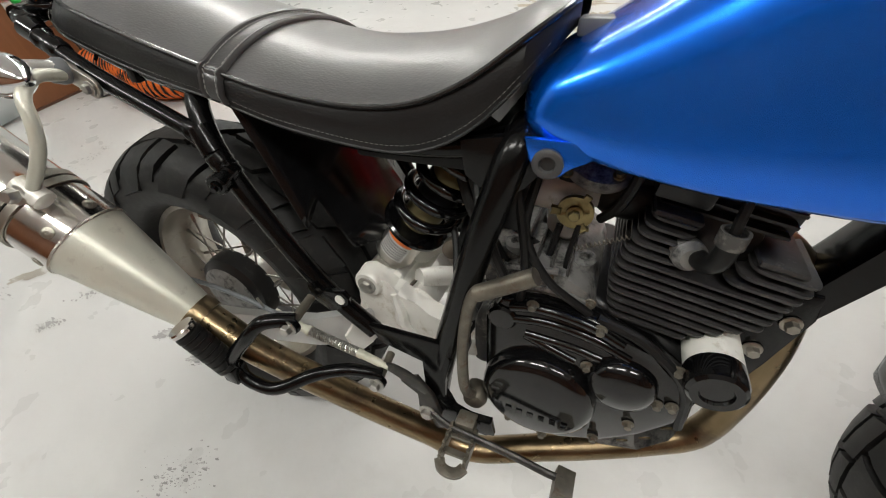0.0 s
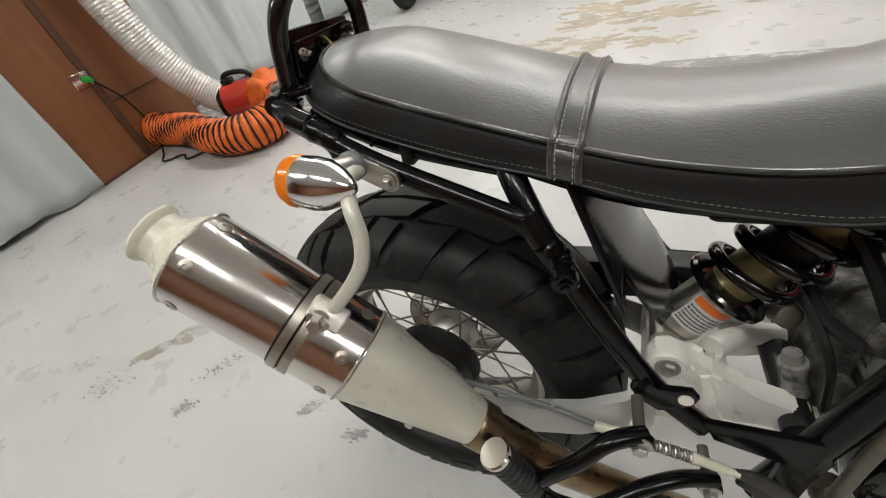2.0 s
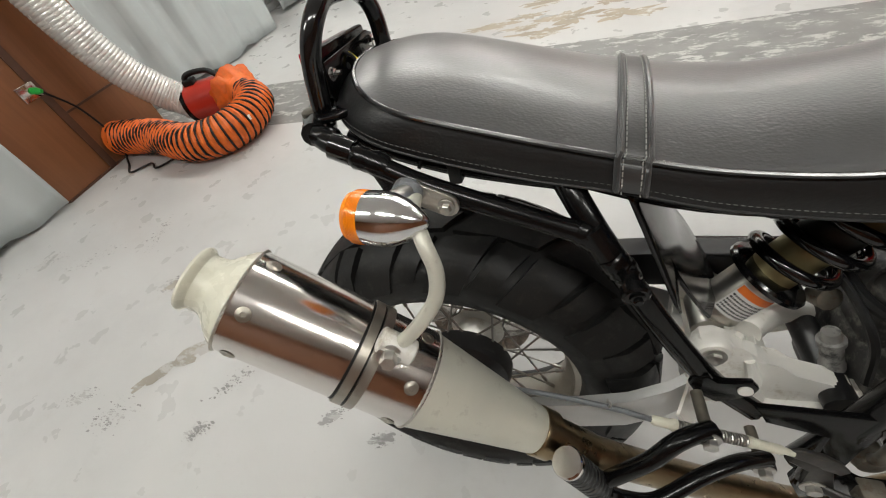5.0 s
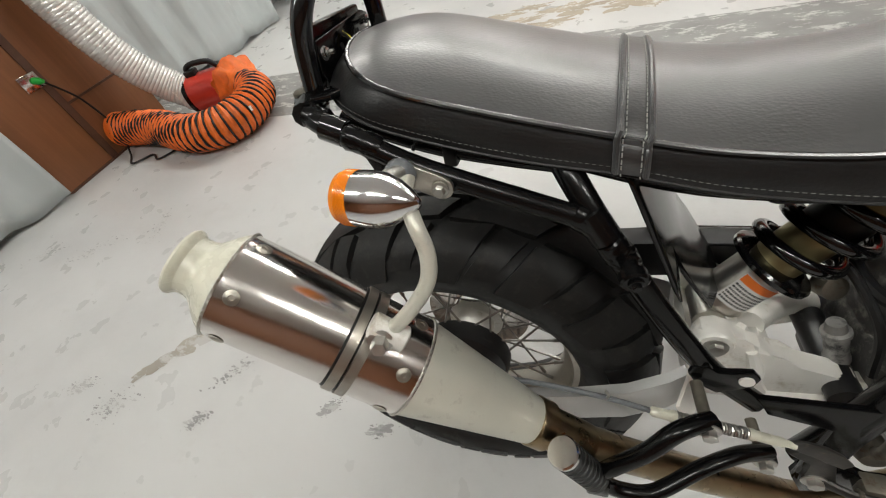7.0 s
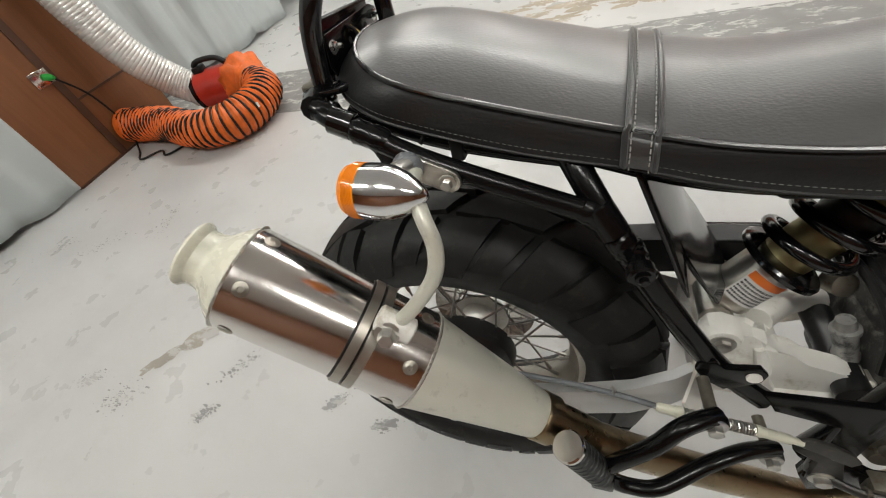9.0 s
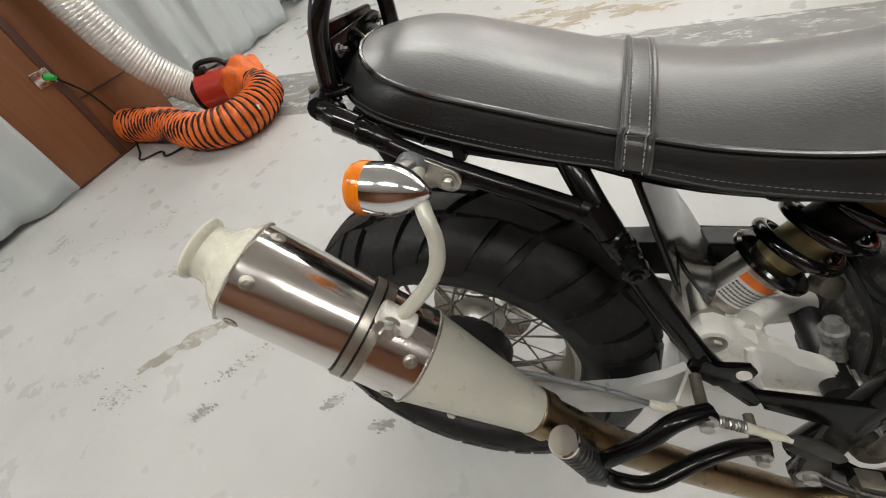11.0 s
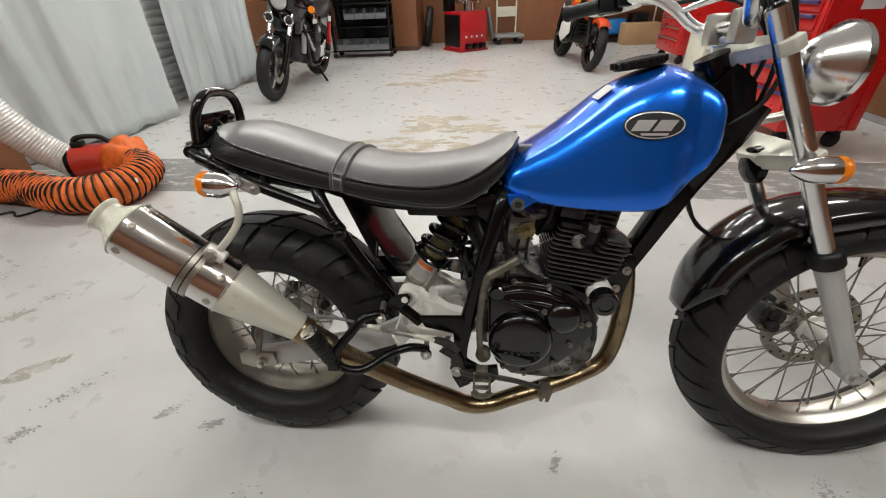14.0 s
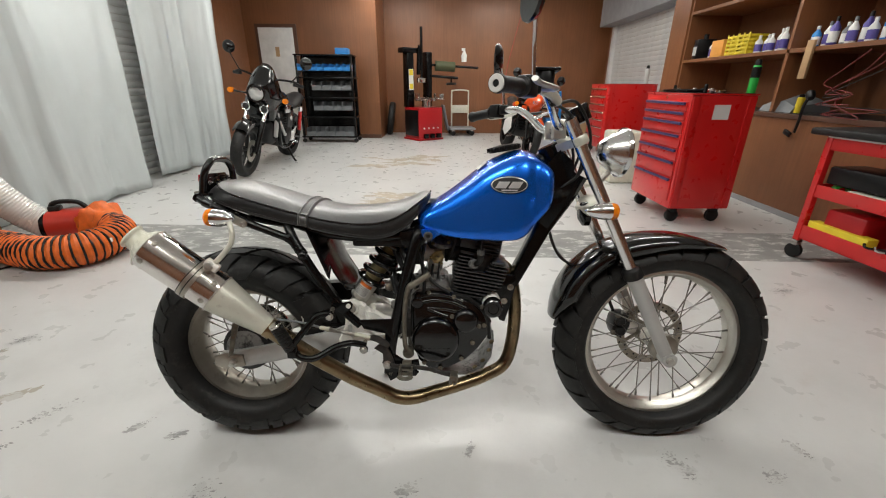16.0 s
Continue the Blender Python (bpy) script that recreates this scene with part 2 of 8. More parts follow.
ZINC = material("zinc_bolt", (0.5, 0.49, 0.46), 0.35, 0.9, vary=0.2, scale=60)
RUSTY = material("worn_steel", (0.17, 0.155, 0.125), 0.45, 0.6, vary=0.35, scale=40, grain=0.1, spots=(60, 0.36, (0.13, 0.075, 0.045)))
SPOKE = material("dull_steel_spoke", (0.3, 0.29, 0.27), 0.38, 0.9, vary=0.2, scale=60)
BRASS = material("zinc_yellow_brass", (0.3, 0.25, 0.12), 0.4, 0.8, vary=0.3, scale=50)
AMBER = material("amber_lens", (1.0, 0.27, 0.008), 0.12, coat=0.5, vary=0.05, Transmission_Weight=0.15)
RED_LENS = material("red_lens", (0.6, 0.01, 0.03), 0.12, coat=0.5, Transmission_Weight=0.2)
RED_PAINT = material("red_tool_paint", (0.6, 0.012, 0.012), 0.3, vary=0.04, scale=2, coat=0.3)
DARK_RED = material("dark_red_paint", (0.4, 0.008, 0.012), 0.35, vary=0.06, scale=3)
ORANGE = material("orange_ripstop", (0.75, 0.14, 0.012), 0.5, vary=0.15, scale=30, grain=0.3)
ORANGE_PAINT = material("orange_red_paint", (0.72, 0.075, 0.01), 0.25, coat=0.7)
FOIL = material("foil_duct", (0.72, 0.72, 0.71), 0.32, 0.6, vary=0.1, scale=20, grain=0.3, grain_scale=90)
BLUE_PLASTIC = material("blue_plastic", (0.02, 0.22, 0.6), 0.4)
GREY_PLASTIC = material("grey_plastic", (0.16, 0.17, 0.18), 0.45)
YELLOW = material("yellow_plastic", (0.75, 0.58, 0.03), 0.45)
GREEN = material("green_paint", (0.02, 0.45, 0.06), 0.35)
PURPLE = material("violet_label", (0.09, 0.07, 0.3), 0.4)
PALE = material("white_plastic", (0.72, 0.72, 0.7), 0.4)
CARD = material("cardboard", (0.42, 0.27, 0.14), 0.8)
LABEL_WHITE = material("white_label", (0.75, 0.75, 0.73), 0.4, vary=0.03)
LABEL_ORANGE = material("orange_label", (0.85, 0.2, 0.03), 0.4, vary=0.03)
INK = material("black_ink", (0.02, 0.02, 0.02), 0.5)
GLASS = material("clear_glass", (0.9, 0.9, 0.9), 0.03, Transmission_Weight=0.9, IOR=1.45)
TUBE_LIGHT = glow("fluorescent_tube", (1.0, 0.96, 0.91), 26.0)


# ---- mesh helpers ----
def part(name, bm, mat, parent=None, label="", smooth=True):
    me = bpy.data.meshes.new(name)
    bmesh.ops.recalc_face_normals(bm, faces=bm.faces[:])
    if smooth:
        for f in bm.faces:
            f.smooth = True
        for e in bm.edges:
            if len(e.link_faces) == 2 and e.calc_face_angle(0) > 0.65:
                e.smooth = False
    bm.to_mesh(me)
    bm.free()
    me.materials.append(mat)
    ob = new(name, me)
    if parent:
        ob.parent = parent
    if label:
        tagged(ob, label)
    return ob


def thing(name, label, category, at=(0, 0, 0), rot=(0, 0, 0), group="", kind=""):
    ob = new(name)
    ob.matrix_basis = pose(*at, *rot)
    ob.empty_display_size = 0.1
    return tagged(ob, label, category, group, kind)


def box(bm, x0, x1, y0, y1, z0, z1, bevel=0.0, seg=2, m=None):
    made = bmesh.ops.create_cube(bm, size=1.0)["verts"]
    for v in made:
        v.co = Vector(((x0 + x1) / 2 + v.co.x * (x1 - x0), (y0 + y1) / 2 + v.co.y * (y1 - y0), (z0 + z1) / 2 + v.co.z * (z1 - z0)))
        if m:
            v.co = m @ v.co
    if bevel:
        edges = {e for v in made for e in v.link_edges}
        bmesh.ops.bevel(bm, geom=list(edges), offset=bevel, segments=seg, affect="EDGES", profile=0.5)
    return bm


def boxed(*a, **k):
    return box(bmesh.new(), *a, **k)


def catmull(pts, n=6, closed=False):
    pts = [Vector(p) for p in pts]
    out = []
    N = len(pts)
    for i in range(N if closed else N - 1):
        p0 = pts[(i - 1) % N] if closed or i else pts[0] * 2 - pts[1]
        p1, p2 = pts[i], pts[(i + 1) % N]
        p3 = pts[(i + 2) % N] if closed or i + 2 < N else pts[-1] * 2 - pts[-2]
        for k in range(n):
            t = k / n
            out.append(0.5 * ((2 * p1) + (p2 - p0) * t + (2 * p0 - 5 * p1 + 4 * p2 - p3) * t * t + (3 * p1 - p0 - 3 * p2 + p3) * t ** 3))
    if not closed:
        out.append(pts[-1])
    return out


def tube(bm, pts, r, seg=10, closed=False, cap=True, squash=1.0):
    """Sweep a round (or flattened) section of radius r (a number or one per point) along pts."""
    pts = [Vector(p) for p in pts]
    n = len(pts)
    rs = r if isinstance(r, (list, tuple)) else [r] * n
    tan = []
    for i in range(n):
        a = pts[(i - 1) % n] if closed or i else pts[i]
        b = pts[(i + 1) % n] if closed or i < n - 1 else pts[i]
        tan.append((b - a).normalized())
    up = Vector((0, 0, 1)) if abs(tan[0].z) < 0.9 else Vector((0, 1, 0))
    nrm = (up - tan[0] * up.dot(tan[0])).normalized()
    rings = []
    for i in range(n):
        nrm = (nrm - tan[i] * nrm.dot(tan[i])).normalized()
        bi = tan[i].cross(nrm)
        rings.append([bm.verts.new(pts[i] + (nrm * math.cos(a) + bi * (math.sin(a) * squash)) * rs[i]) for a in [2 * math.pi * k / seg for k in range(seg)]])
    for i in range(n if closed else n - 1):
        a, b = rings[i], rings[(i + 1) % n]
        for k in range(seg):
            bm.faces.new((a[k], a[(k + 1) % seg], b[(k + 1) % seg], b[k]))
    if cap and not closed:
        bm.faces.new(rings[0][::-1])
        bm.faces.new(rings[-1])
    return bm


def tubed(pts, r, seg=10, smooth=0, closed=False, squash=1.0):
    return tube(bmesh.new(), catmull(pts, smooth, closed) if smooth else pts, r, seg, closed, True, squash)


def lathe(bm, profile, origin=(0, 0, 0), axis=(0, 0, 1), seg=32, closed=False, cap=True):
    """Turn a profile of (distance along the axis, radius) round an axis."""
    axis = Vector(axis).normalized()
    u = axis.orthogonal().normalized()
    w = axis.cross(u)
    o = Vector(origin)
    rings = []
    for s, r in profile:
        if r < 1e-6:
            rings.append([bm.verts.new(o + axis * s)])
        else:
            rings.append([bm.verts.new(o + axis * s + (u * math.cos(a) + w * math.sin(a)) * r) for a in [2 * math.pi * k / seg for k in range(seg)]])
    pairs = list(zip(rings, rings[1:])) + ([(rings[-1], rings[0])] if closed else [])
    for a, b in pairs:
        for k in range(seg):
            q = (k + 1) % seg
            if len(a) == 1 and len(b) == 1:
                continue
            if len(a) == 1:
                bm.faces.new((a[0], b[q], b[k]))
            elif len(b) == 1:
                bm.faces.new((a[k], a[q], b[0]))
            else:
                bm.faces.new((a[k], a[q], b[q], b[k]))
    if cap and not closed:
        for ring in (rings[0], rings[-1]):
            if len(ring) > 1:
                bm.faces.new(ring)
    return bm


def turned(profile, origin=(0, 0, 0), axis=(0, 0, 1), seg=32, closed=False):
    return lathe(bmesh.new(), profile, origin, axis, seg, closed)


def loft(bm, rings, closed_ring=True, cap=True):
    vs = [[bm.verts.new(p) for p in ring] for ring in rings]
    n = len(vs[0])
    for a, b in zip(vs, vs[1:]):
        for k in range(n if closed_ring else n - 1):
            bm.faces.new((a[k], a[(k + 1) % n], b[(k + 1) % n], b[k]))
    if cap and closed_ring:
        bm.faces.new(vs[0][::-1])
        bm.faces.new(vs[-1])
    return bm


def plate(bm, outline, y0, y1, bevel=0.0):
    """A plate in the x-z plane between y0 and y1."""
    a = [bm.verts.new((x, y0, z)) for x, z in outline]
    b = [bm.verts.new((x, y1, z)) for x, z in outline]
    n = len(a)
    faces = [bm.faces.new(a), bm.faces.new(b[::-1])]
    for k in range(n):
        faces.append(bm.faces.new((a[k], b[k], b[(k + 1) % n], a[(k + 1) % n])))
    if bevel:
        bmesh.ops.bevel(bm, geom=list({e for f in faces[:2] for e in f.edges}), offset=bevel, segments=2, affect="EDGES", profile=0.5)
    return bm


def plated(outline, y0, y1, bevel=0.0):
    return plate(bmesh.new(), outline, y0, y1, bevel)


def bolt(bm, at, axis=(0, -1, 0), r=0.007, h=0.006, washer=True):
    o = Vector(at)
    if washer:
        lathe(bm, [(0, r * 1.5), (0.0015, r * 1.5), (0.002, r * 1.35)], o, axis, 14)
        o = o + Vector(axis).normalized() * 0.002
    lathe(bm, [(0, r), (h * 0.85, r), (h, r * 0.85)], o, axis, 6)
    return bm


def lerp(table, x):
    if x <= table[0][0]:
        return table[0][1]
    for (a, u), (b, v) in zip(table, table[1:]):
        if x <= b:
            return u + (v - u) * (x - a) / (b - a)
    return table[-1][1]


def curve_at(table, x):
    """Smooth value of a table of (x, value) at x."""
    n = len(table)
    k = max(0, min(n - 2, sum(1 for a, _ in table if a <= x) - 1))

    def slope(i):
        a, b = table[max(0, i - 1)], table[min(n - 1, i + 1)]
        return (b[1] - a[1]) / (b[0] - a[0])

    (x0, v0), (x1, v1) = table[k], table[k + 1]
    h = x1 - x0
    t = max(0.0, min(1.0, (x - x0) / h))
    return (2 * t ** 3 - 3 * t * t + 1) * v0 + (t ** 3 - 2 * t * t + t) * h * slope(k) + (3 * t * t - 2 * t ** 3) * v1 + (t ** 3 - t * t) * h * slope(k + 1)


# ---- the room ----
def structure(name, bm, mat, label, category, smooth=False):
    return tagged(part(name, bm, mat, None, "", smooth), label, category, "", "structure")


structure("floor", boxed(-4.3, 5.2, -4.0, 10.2, -0.12, 0.0), FLOOR, "pale grey painted concrete floor with dark scuffs", "floor")
structure("floor_strip", boxed(-3.3, 3.6, 1.5, 2.08, 0.0002, 0.0007, m=Matrix.Rotation(radians(-1.0), 4, "Z")), STRIP, "worn dark grey painted strip across the floor", "floor marking")


def stain(name, outline, z, mat, label):
    bm = bmesh.new()
    pts = catmull([(x, y, z) for x, y in outline], 5, True)
    bm.faces.new([bm.verts.new(p + Vector((random.uniform(-0.025, 0.025), random.uniform(-0.025, 0.025), 0))) for p in pts])
    return structure(name, bm, mat, label, "floor stain")


def ragged(cx, cy, rx, ry, n=22, rough=0.35):
    pts = []
    for k in range(n):
        a = k * math.tau / n
        f = 1 + rough * (noise.noise(Vector((math.cos(a) * 1.7 + cx * 3, math.sin(a) * 1.7 + cy * 3, 5.1))) * 1.6 + random.uniform(-0.35, 0.35))
        pts.append((cx + rx * math.cos(a) * f, cy + ry * math.sin(a) * f))
    return pts


def blot(bm, pts, z):
    c = Vector((sum(p[0] for p in pts) / len(pts), sum(p[1] for p in pts) / len(pts), z))
    mid = bm.verts.new(c)
    ring = [bm.verts.new((x, y, z)) for x, y in pts]
    for a, b in zip(ring, ring[1:] + ring[:1]):
        bm.faces.new((mid, a, b))


random.seed(9)
for name, blobs in (("floor_patch_1", ((-0.4, 4.85, 0.28, 0.13), (0.05, 5.05, 0.3, 0.14), (0.05, 5.4, 0.34, 0.16), (0.3, 5.67, 0.26, 0.12), (-0.15, 5.25, 0.12, 0.07), (-0.55, 5.5, 0.16, 0.06), (0.42, 5.35, 0.1, 0.08))),
                    ("floor_patch_2", ((0.1, 3.14, 0.3, 0.12), (0.03, 2.87, 0.22, 0.14), (0.42, 2.85, 0.26, 0.13), (-0.18, 2.58, 0.1, 0.05), (-0.41, 2.5, 0.16, 0.05), (0.1, 2.46, 0.17, 0.1), (0.38, 2.38, 0.15, 0.07), (-0.04, 2.28, 0.16, 0.05), (0.95, 2.9, 0.1, 0.05), (-0.2, 2.4, 0.1, 0.03), (0.3, 2.6, 0.07, 0.05), (-0.1, 2.72, 0.05, 0.03), (0.62, 3.1, 0.06, 0.04)))):
    bm = bmesh.new()
    for q, (cx, cy, rx, ry) in enumerate(blobs):
        blot(bm, ragged(cx, cy, rx, ry, 60, 0.7), 0.0009 + 0.00004 * q)
    structure(name, bm, PATCH, "yellowish ragged patch of bare worn concrete", "floor stain")
bm = bmesh.new()
MARKS = ((-1.69, 0.62, 0.11, 1.9, 0.3), (-2.27, 0.41, 0.1, 0.5, 0.35), (-1.98, 0.45, 0.13, 0.6, 0.3), (-1.35, 0.35, 0.05, 0.6, 0.7), (-1.16, -0.15, 0.07, 0.5, 0.6), (-0.78, 0.02, 0.07, 0.9, 0.35), (-0.82, -0.14, 0.03, 0.6, 0.6), (-1.35, -0.12, 0.05, 0.4, 0.4), (-0.26, -0.07, 0.025, 0.4, 0.5), (-0.08, -0.3, 0.06, 0.4, 0.6), (0.72, -0.12, 0.025, 1.2, 0.4), (1.38, -0.17, 0.05, 2.2, 0.5), (1.65, -0.2, 0.03, 0.4, 0.6), (0.53, -0.26, 0.03, 0.4, 0.6), (-0.42, -0.04, 0.03, 0.8, 0.4), (-1.3, 0.47, 0.05, 0.4, 0.6), (2.61, 1.02, 0.06, 0.3, 0.5), (1.8, -0.1, 0.03, 2.0, 0.4))
z = 0.0008
for x, y, r, a, thin in MARKS:
    for q in range(170):
        u, v = random.gauss(0, r * 0.6), random.gauss(0, r * 0.6 * thin)
        m = random.random()
        sz = 0.0009 + 0.0045 * m ** 5
        blot(bm, ragged(x + u * math.cos(a) - v * math.sin(a), y + u * math.sin(a) + v * math.cos(a), sz * random.uniform(1, 2.0), sz * random.uniform(0.5, 1.0), 8, 0.6), z)
        z += 0.0000003
structure("floor_scuffs", bm, SCUFF, "dark tyre and grease scuffs on the concrete", "floor stain")
bm = bmesh.new()
for q, (x, y, r) in enumerate(((-1.06, 0.04, 0.075), (-1.12, -0.02, 0.05), (-1.0, 0.09, 0.055), (-0.95, 0.13, 0.03), (-1.34, 0.35, 0.04))):
    c, s_ = math.cos(0.75), math.sin(0.75)
    blot(bm, [(x + (px_ - x) * c - (py_ - y) * s_, y + (px_ - x) * s_ + (py_ - y) * c) for px_, py_ in ragged(x, y, r * 1.2, r * 0.42, 28, 0.5)], 0.0011 + 0.00002 * q)
structure("floor_spill", bm, SPILL, "faint brown spill mark on the concrete", "floor stain")

# walls: left, back in two depths, right, behind
structure("wall_left", boxed(-3.75, -3.55, -4.0, 9.3, 0, CEILING), BROWN, "brown wood laminate wall", "wall")
structure("wall_left_panel", boxed(-3.55, -2.66, 0.86, 1.72, 0, CEILING), BROWN, "brown wood laminate pier between plastic curtains", "wall")
structure("trim_pier", boxed(-2.66, -2.652, 1.19, 1.235, 0.0, CEILING - 0.004), BROWN_DARK, "dark joint strip up the laminate pier", "trim")
structure("trim_pier", boxed(-2.66, -2.653, 1.235, 1.72, 0.36, 0.372), BROWN_DARK, "dark horizontal joint across the laminate pier", "trim")
structure("baseboard", boxed(-2.66, -2.65, 0.865, 1.72, 0.0, 0.012), BROWN_DARK, "dark gap strip at the foot of the pier", "baseboard")
structure("wall_back_left", boxed(-3.55, -0.8, 8.15, 9.3, 0, CEILING), BROWN, "brown wood laminate wall with a pale door", "wall")
structure("wall_back", boxed(-3.75, 4.9, 9.3, 9.5, 0, CEILING), BROWN, "brown wood laminate back wall", "wall")
structure("wall_right", boxed(4.35, 4.55, -4.0, 9.3, 0, CEILING), BROWN, "brown wood laminate wall", "wall")
structure("wall_front", boxed(-3.75, 4.55, -4.2, -4.0, 0, CEILING), BROWN, "brown wood laminate wall", "wall")
structure("ceiling", boxed(-3.75, 4.9, -4.2, 9.5, CEILING, CEILING + 0.15), WHITE_PAINT, "white painted ceiling", "ceiling")
structure("baseboard", boxed(-3.5, -0.8, 8.138, 8.15, 0, 0.08), BROWN_DARK, "dark brown baseboard", "baseboard")

# ceiling lights
for i, (x, y) in enumerate(LAMP_ROWS):
    lamp = thing("ceiling_light", "white ceiling batten with two fluorescent tubes", "ceiling light", (x, y, CEILING), group="ceiling lights")
    part("housing", boxed(-0.62, 0.62, -0.13, 0.13, -0.05, -0.001, bevel=0.008), WHITE_PAINT, lamp)
    for s in (-0.065, 0.065):
        part("fluorescent_tube", turned([(-0.58, 0.014), (0.58, 0.014)], (0, s, -0.072), (1, 0, 0), 12), TUBE_LIGHT, lamp)
    lo = new("batten_glow", bpy.data.lights.new("batten_glow", "AREA"))
    lo.data.shape, lo.data.size, lo.data.size_y, lo.data.energy = "RECTANGLE", 1.2, 0.24, LAMP_WATTS
    lo.data.color = (0.945, 0.955, 0.905)
    lo.matrix_basis = pose(x, y, CEILING - 0.1)


def curtain(top, hem, z0, z1, folds, depth, label, seed):
    """A hanging sheet between a line along its head and a line along its hem, with soft uneven folds."""
    bm = bmesh.new()
    n = 90
    lines = []
    for pts in (top, hem):
        path = catmull([(x, y, 0) for x, y in pts], 40)
        lines.append([path[round(i * (len(path) - 1) / (n - 1))] for i in range(n)])
    rows = []
    for j in range(33):
        v = j / 32
        row = []
        for i in range(n):
            p = lines[1][i].lerp(lines[0][i], v)
            d = (lines[1][min(n - 1, i + 1)] - lines[1][max(0, i - 1)]).normalized()
            side = Vector((-d.y, d.x, 0))
            u = i / (n - 1)
            uu = u * folds + 0.9 * noise.noise(Vector((u * 3.1, seed, 0.4)))
            w = (math.sin(uu * math.tau) * 0.7 + 0.3 * math.sin(uu * 2.0 * math.tau + 1.3)) * depth * (0.6 + 0.4 * v) * (0.6 + 0.8 * noise.noise(Vector((u * 2.3, seed, v))) ** 2)
            w += 0.05 * (noise.noise(Vector((u * 4, v * 1.6, seed))) + 0.4 * noise.noise(Vector((u * 13, v * 6, seed + 3)))) * (1.25 - v)
            w += 0.012 * noise.noise(Vector((u * 30, v * 14, seed))) * max(0, 0.35 - v) * 3
            hem_z = 0.05 * noise.noise(Vector((u * 6, 1.3, seed)))
            row.append(bm.verts.new(p + side * w + Vector((0, 0, z0 + max(hem_z, -z0 + 0.01) * (1 - v) + (z1 - z0) * v))))
        rows.append(row)
    for a, b in zip(rows, rows[1:]):
        for i in range(n - 1):
            bm.faces.new((a[i], a[i + 1], b[i + 1], b[i]))
    ob = part("plastic_curtain", bm, SHEET, None)
    sol = ob.modifiers.new("thickness", "SOLIDIFY")
    sol.thickness = 0.004
    return tagged(ob, label, "plastic curtain", "plastic curtains")


curtain([(-3.05, 1.75), (-3.0, 2.4), (-3.0, 3.1), (-3.0, 3.86)], [(-3.0, 1.75), (-2.9, 2.3), (-2.72, 2.8), (-2.7, 3.38)], 0.03, CEILING - 0.02, 3.2, 0.06, "white translucent plastic sheet curtain hanging to the floor", 2.0)
curtain([(-3.0, 4.28), (-3.0, 4.8), (-3.0, 5.4), (-3.0, 6.1)], [(-2.86, 3.86), (-2.86, 4.4), (-2.82, 4.9), (-2.75, 5.36)], 0.03, CEILING - 0.02, 3.0, 0.06, "white translucent plastic sheet curtain beside a grey shutter", 5.0)
curtain([(-2.61, 0.84), (-2.74, 0.3), (-2.7, -0.3), (-2.9, -1.2), (-2.85, -2.2)], [(-2.61, 0.84), (-2.7, 0.3), (-2.66, -0.3), (-2.85, -1.2), (-2.85, -2.2)], 0.03, CEILING - 0.02, 5, 0.07, "white translucent plastic sheet curtain hanging beside a brown pier", 8.0)


def shutter(name, x, y0, y1, z1, label):
    t = tagged(new(name), label, "roller shutter", "", "structure")
    z = 0.0
    me = None
    while z < z1:
        if me is None:
            bm = bmesh.new()
            loft(bm, [[(0, y0, 0), (0.012, y0, 0.02), (0.016, y0, 0.04), (0.012, y0, 0.06), (0, y0, 0.078), (-0.01, y0, 0.04)], [(0, y1, 0), (0.012, y1, 0.02), (0.016, y1, 0.04), (0.012, y1, 0.06), (0, y1, 0.078), (-0.01, y1, 0.04)]])
            ob = part("slat", bm, SHUTTER, t)
            me = ob.data
        else:
            ob = new("slat", me)
            ob.parent = t
        ob.location = (x, 0, z)
        z += 0.08
    return t


structure("wall_left_end", boxed(-3.62, -3.42, 5.72, 8.0, 0, CEILING), BROWN, "brown wood laminate wall beyond the roller shutter", "wall")
shutter("shutter_1", -3.19, 1.8, 5.7, CEILING - 0.1, "grey steel roller shutter behind plastic curtains")


# ---- the blue motorcycle ----
LEAN_ANGLE = -8.8
bike = thing("motorcycle", "blue custom street motorcycle with fat tyres leaning on its side stand", "motorcycle", (0, 0, 0), (LEAN_ANGLE, 0, 0))


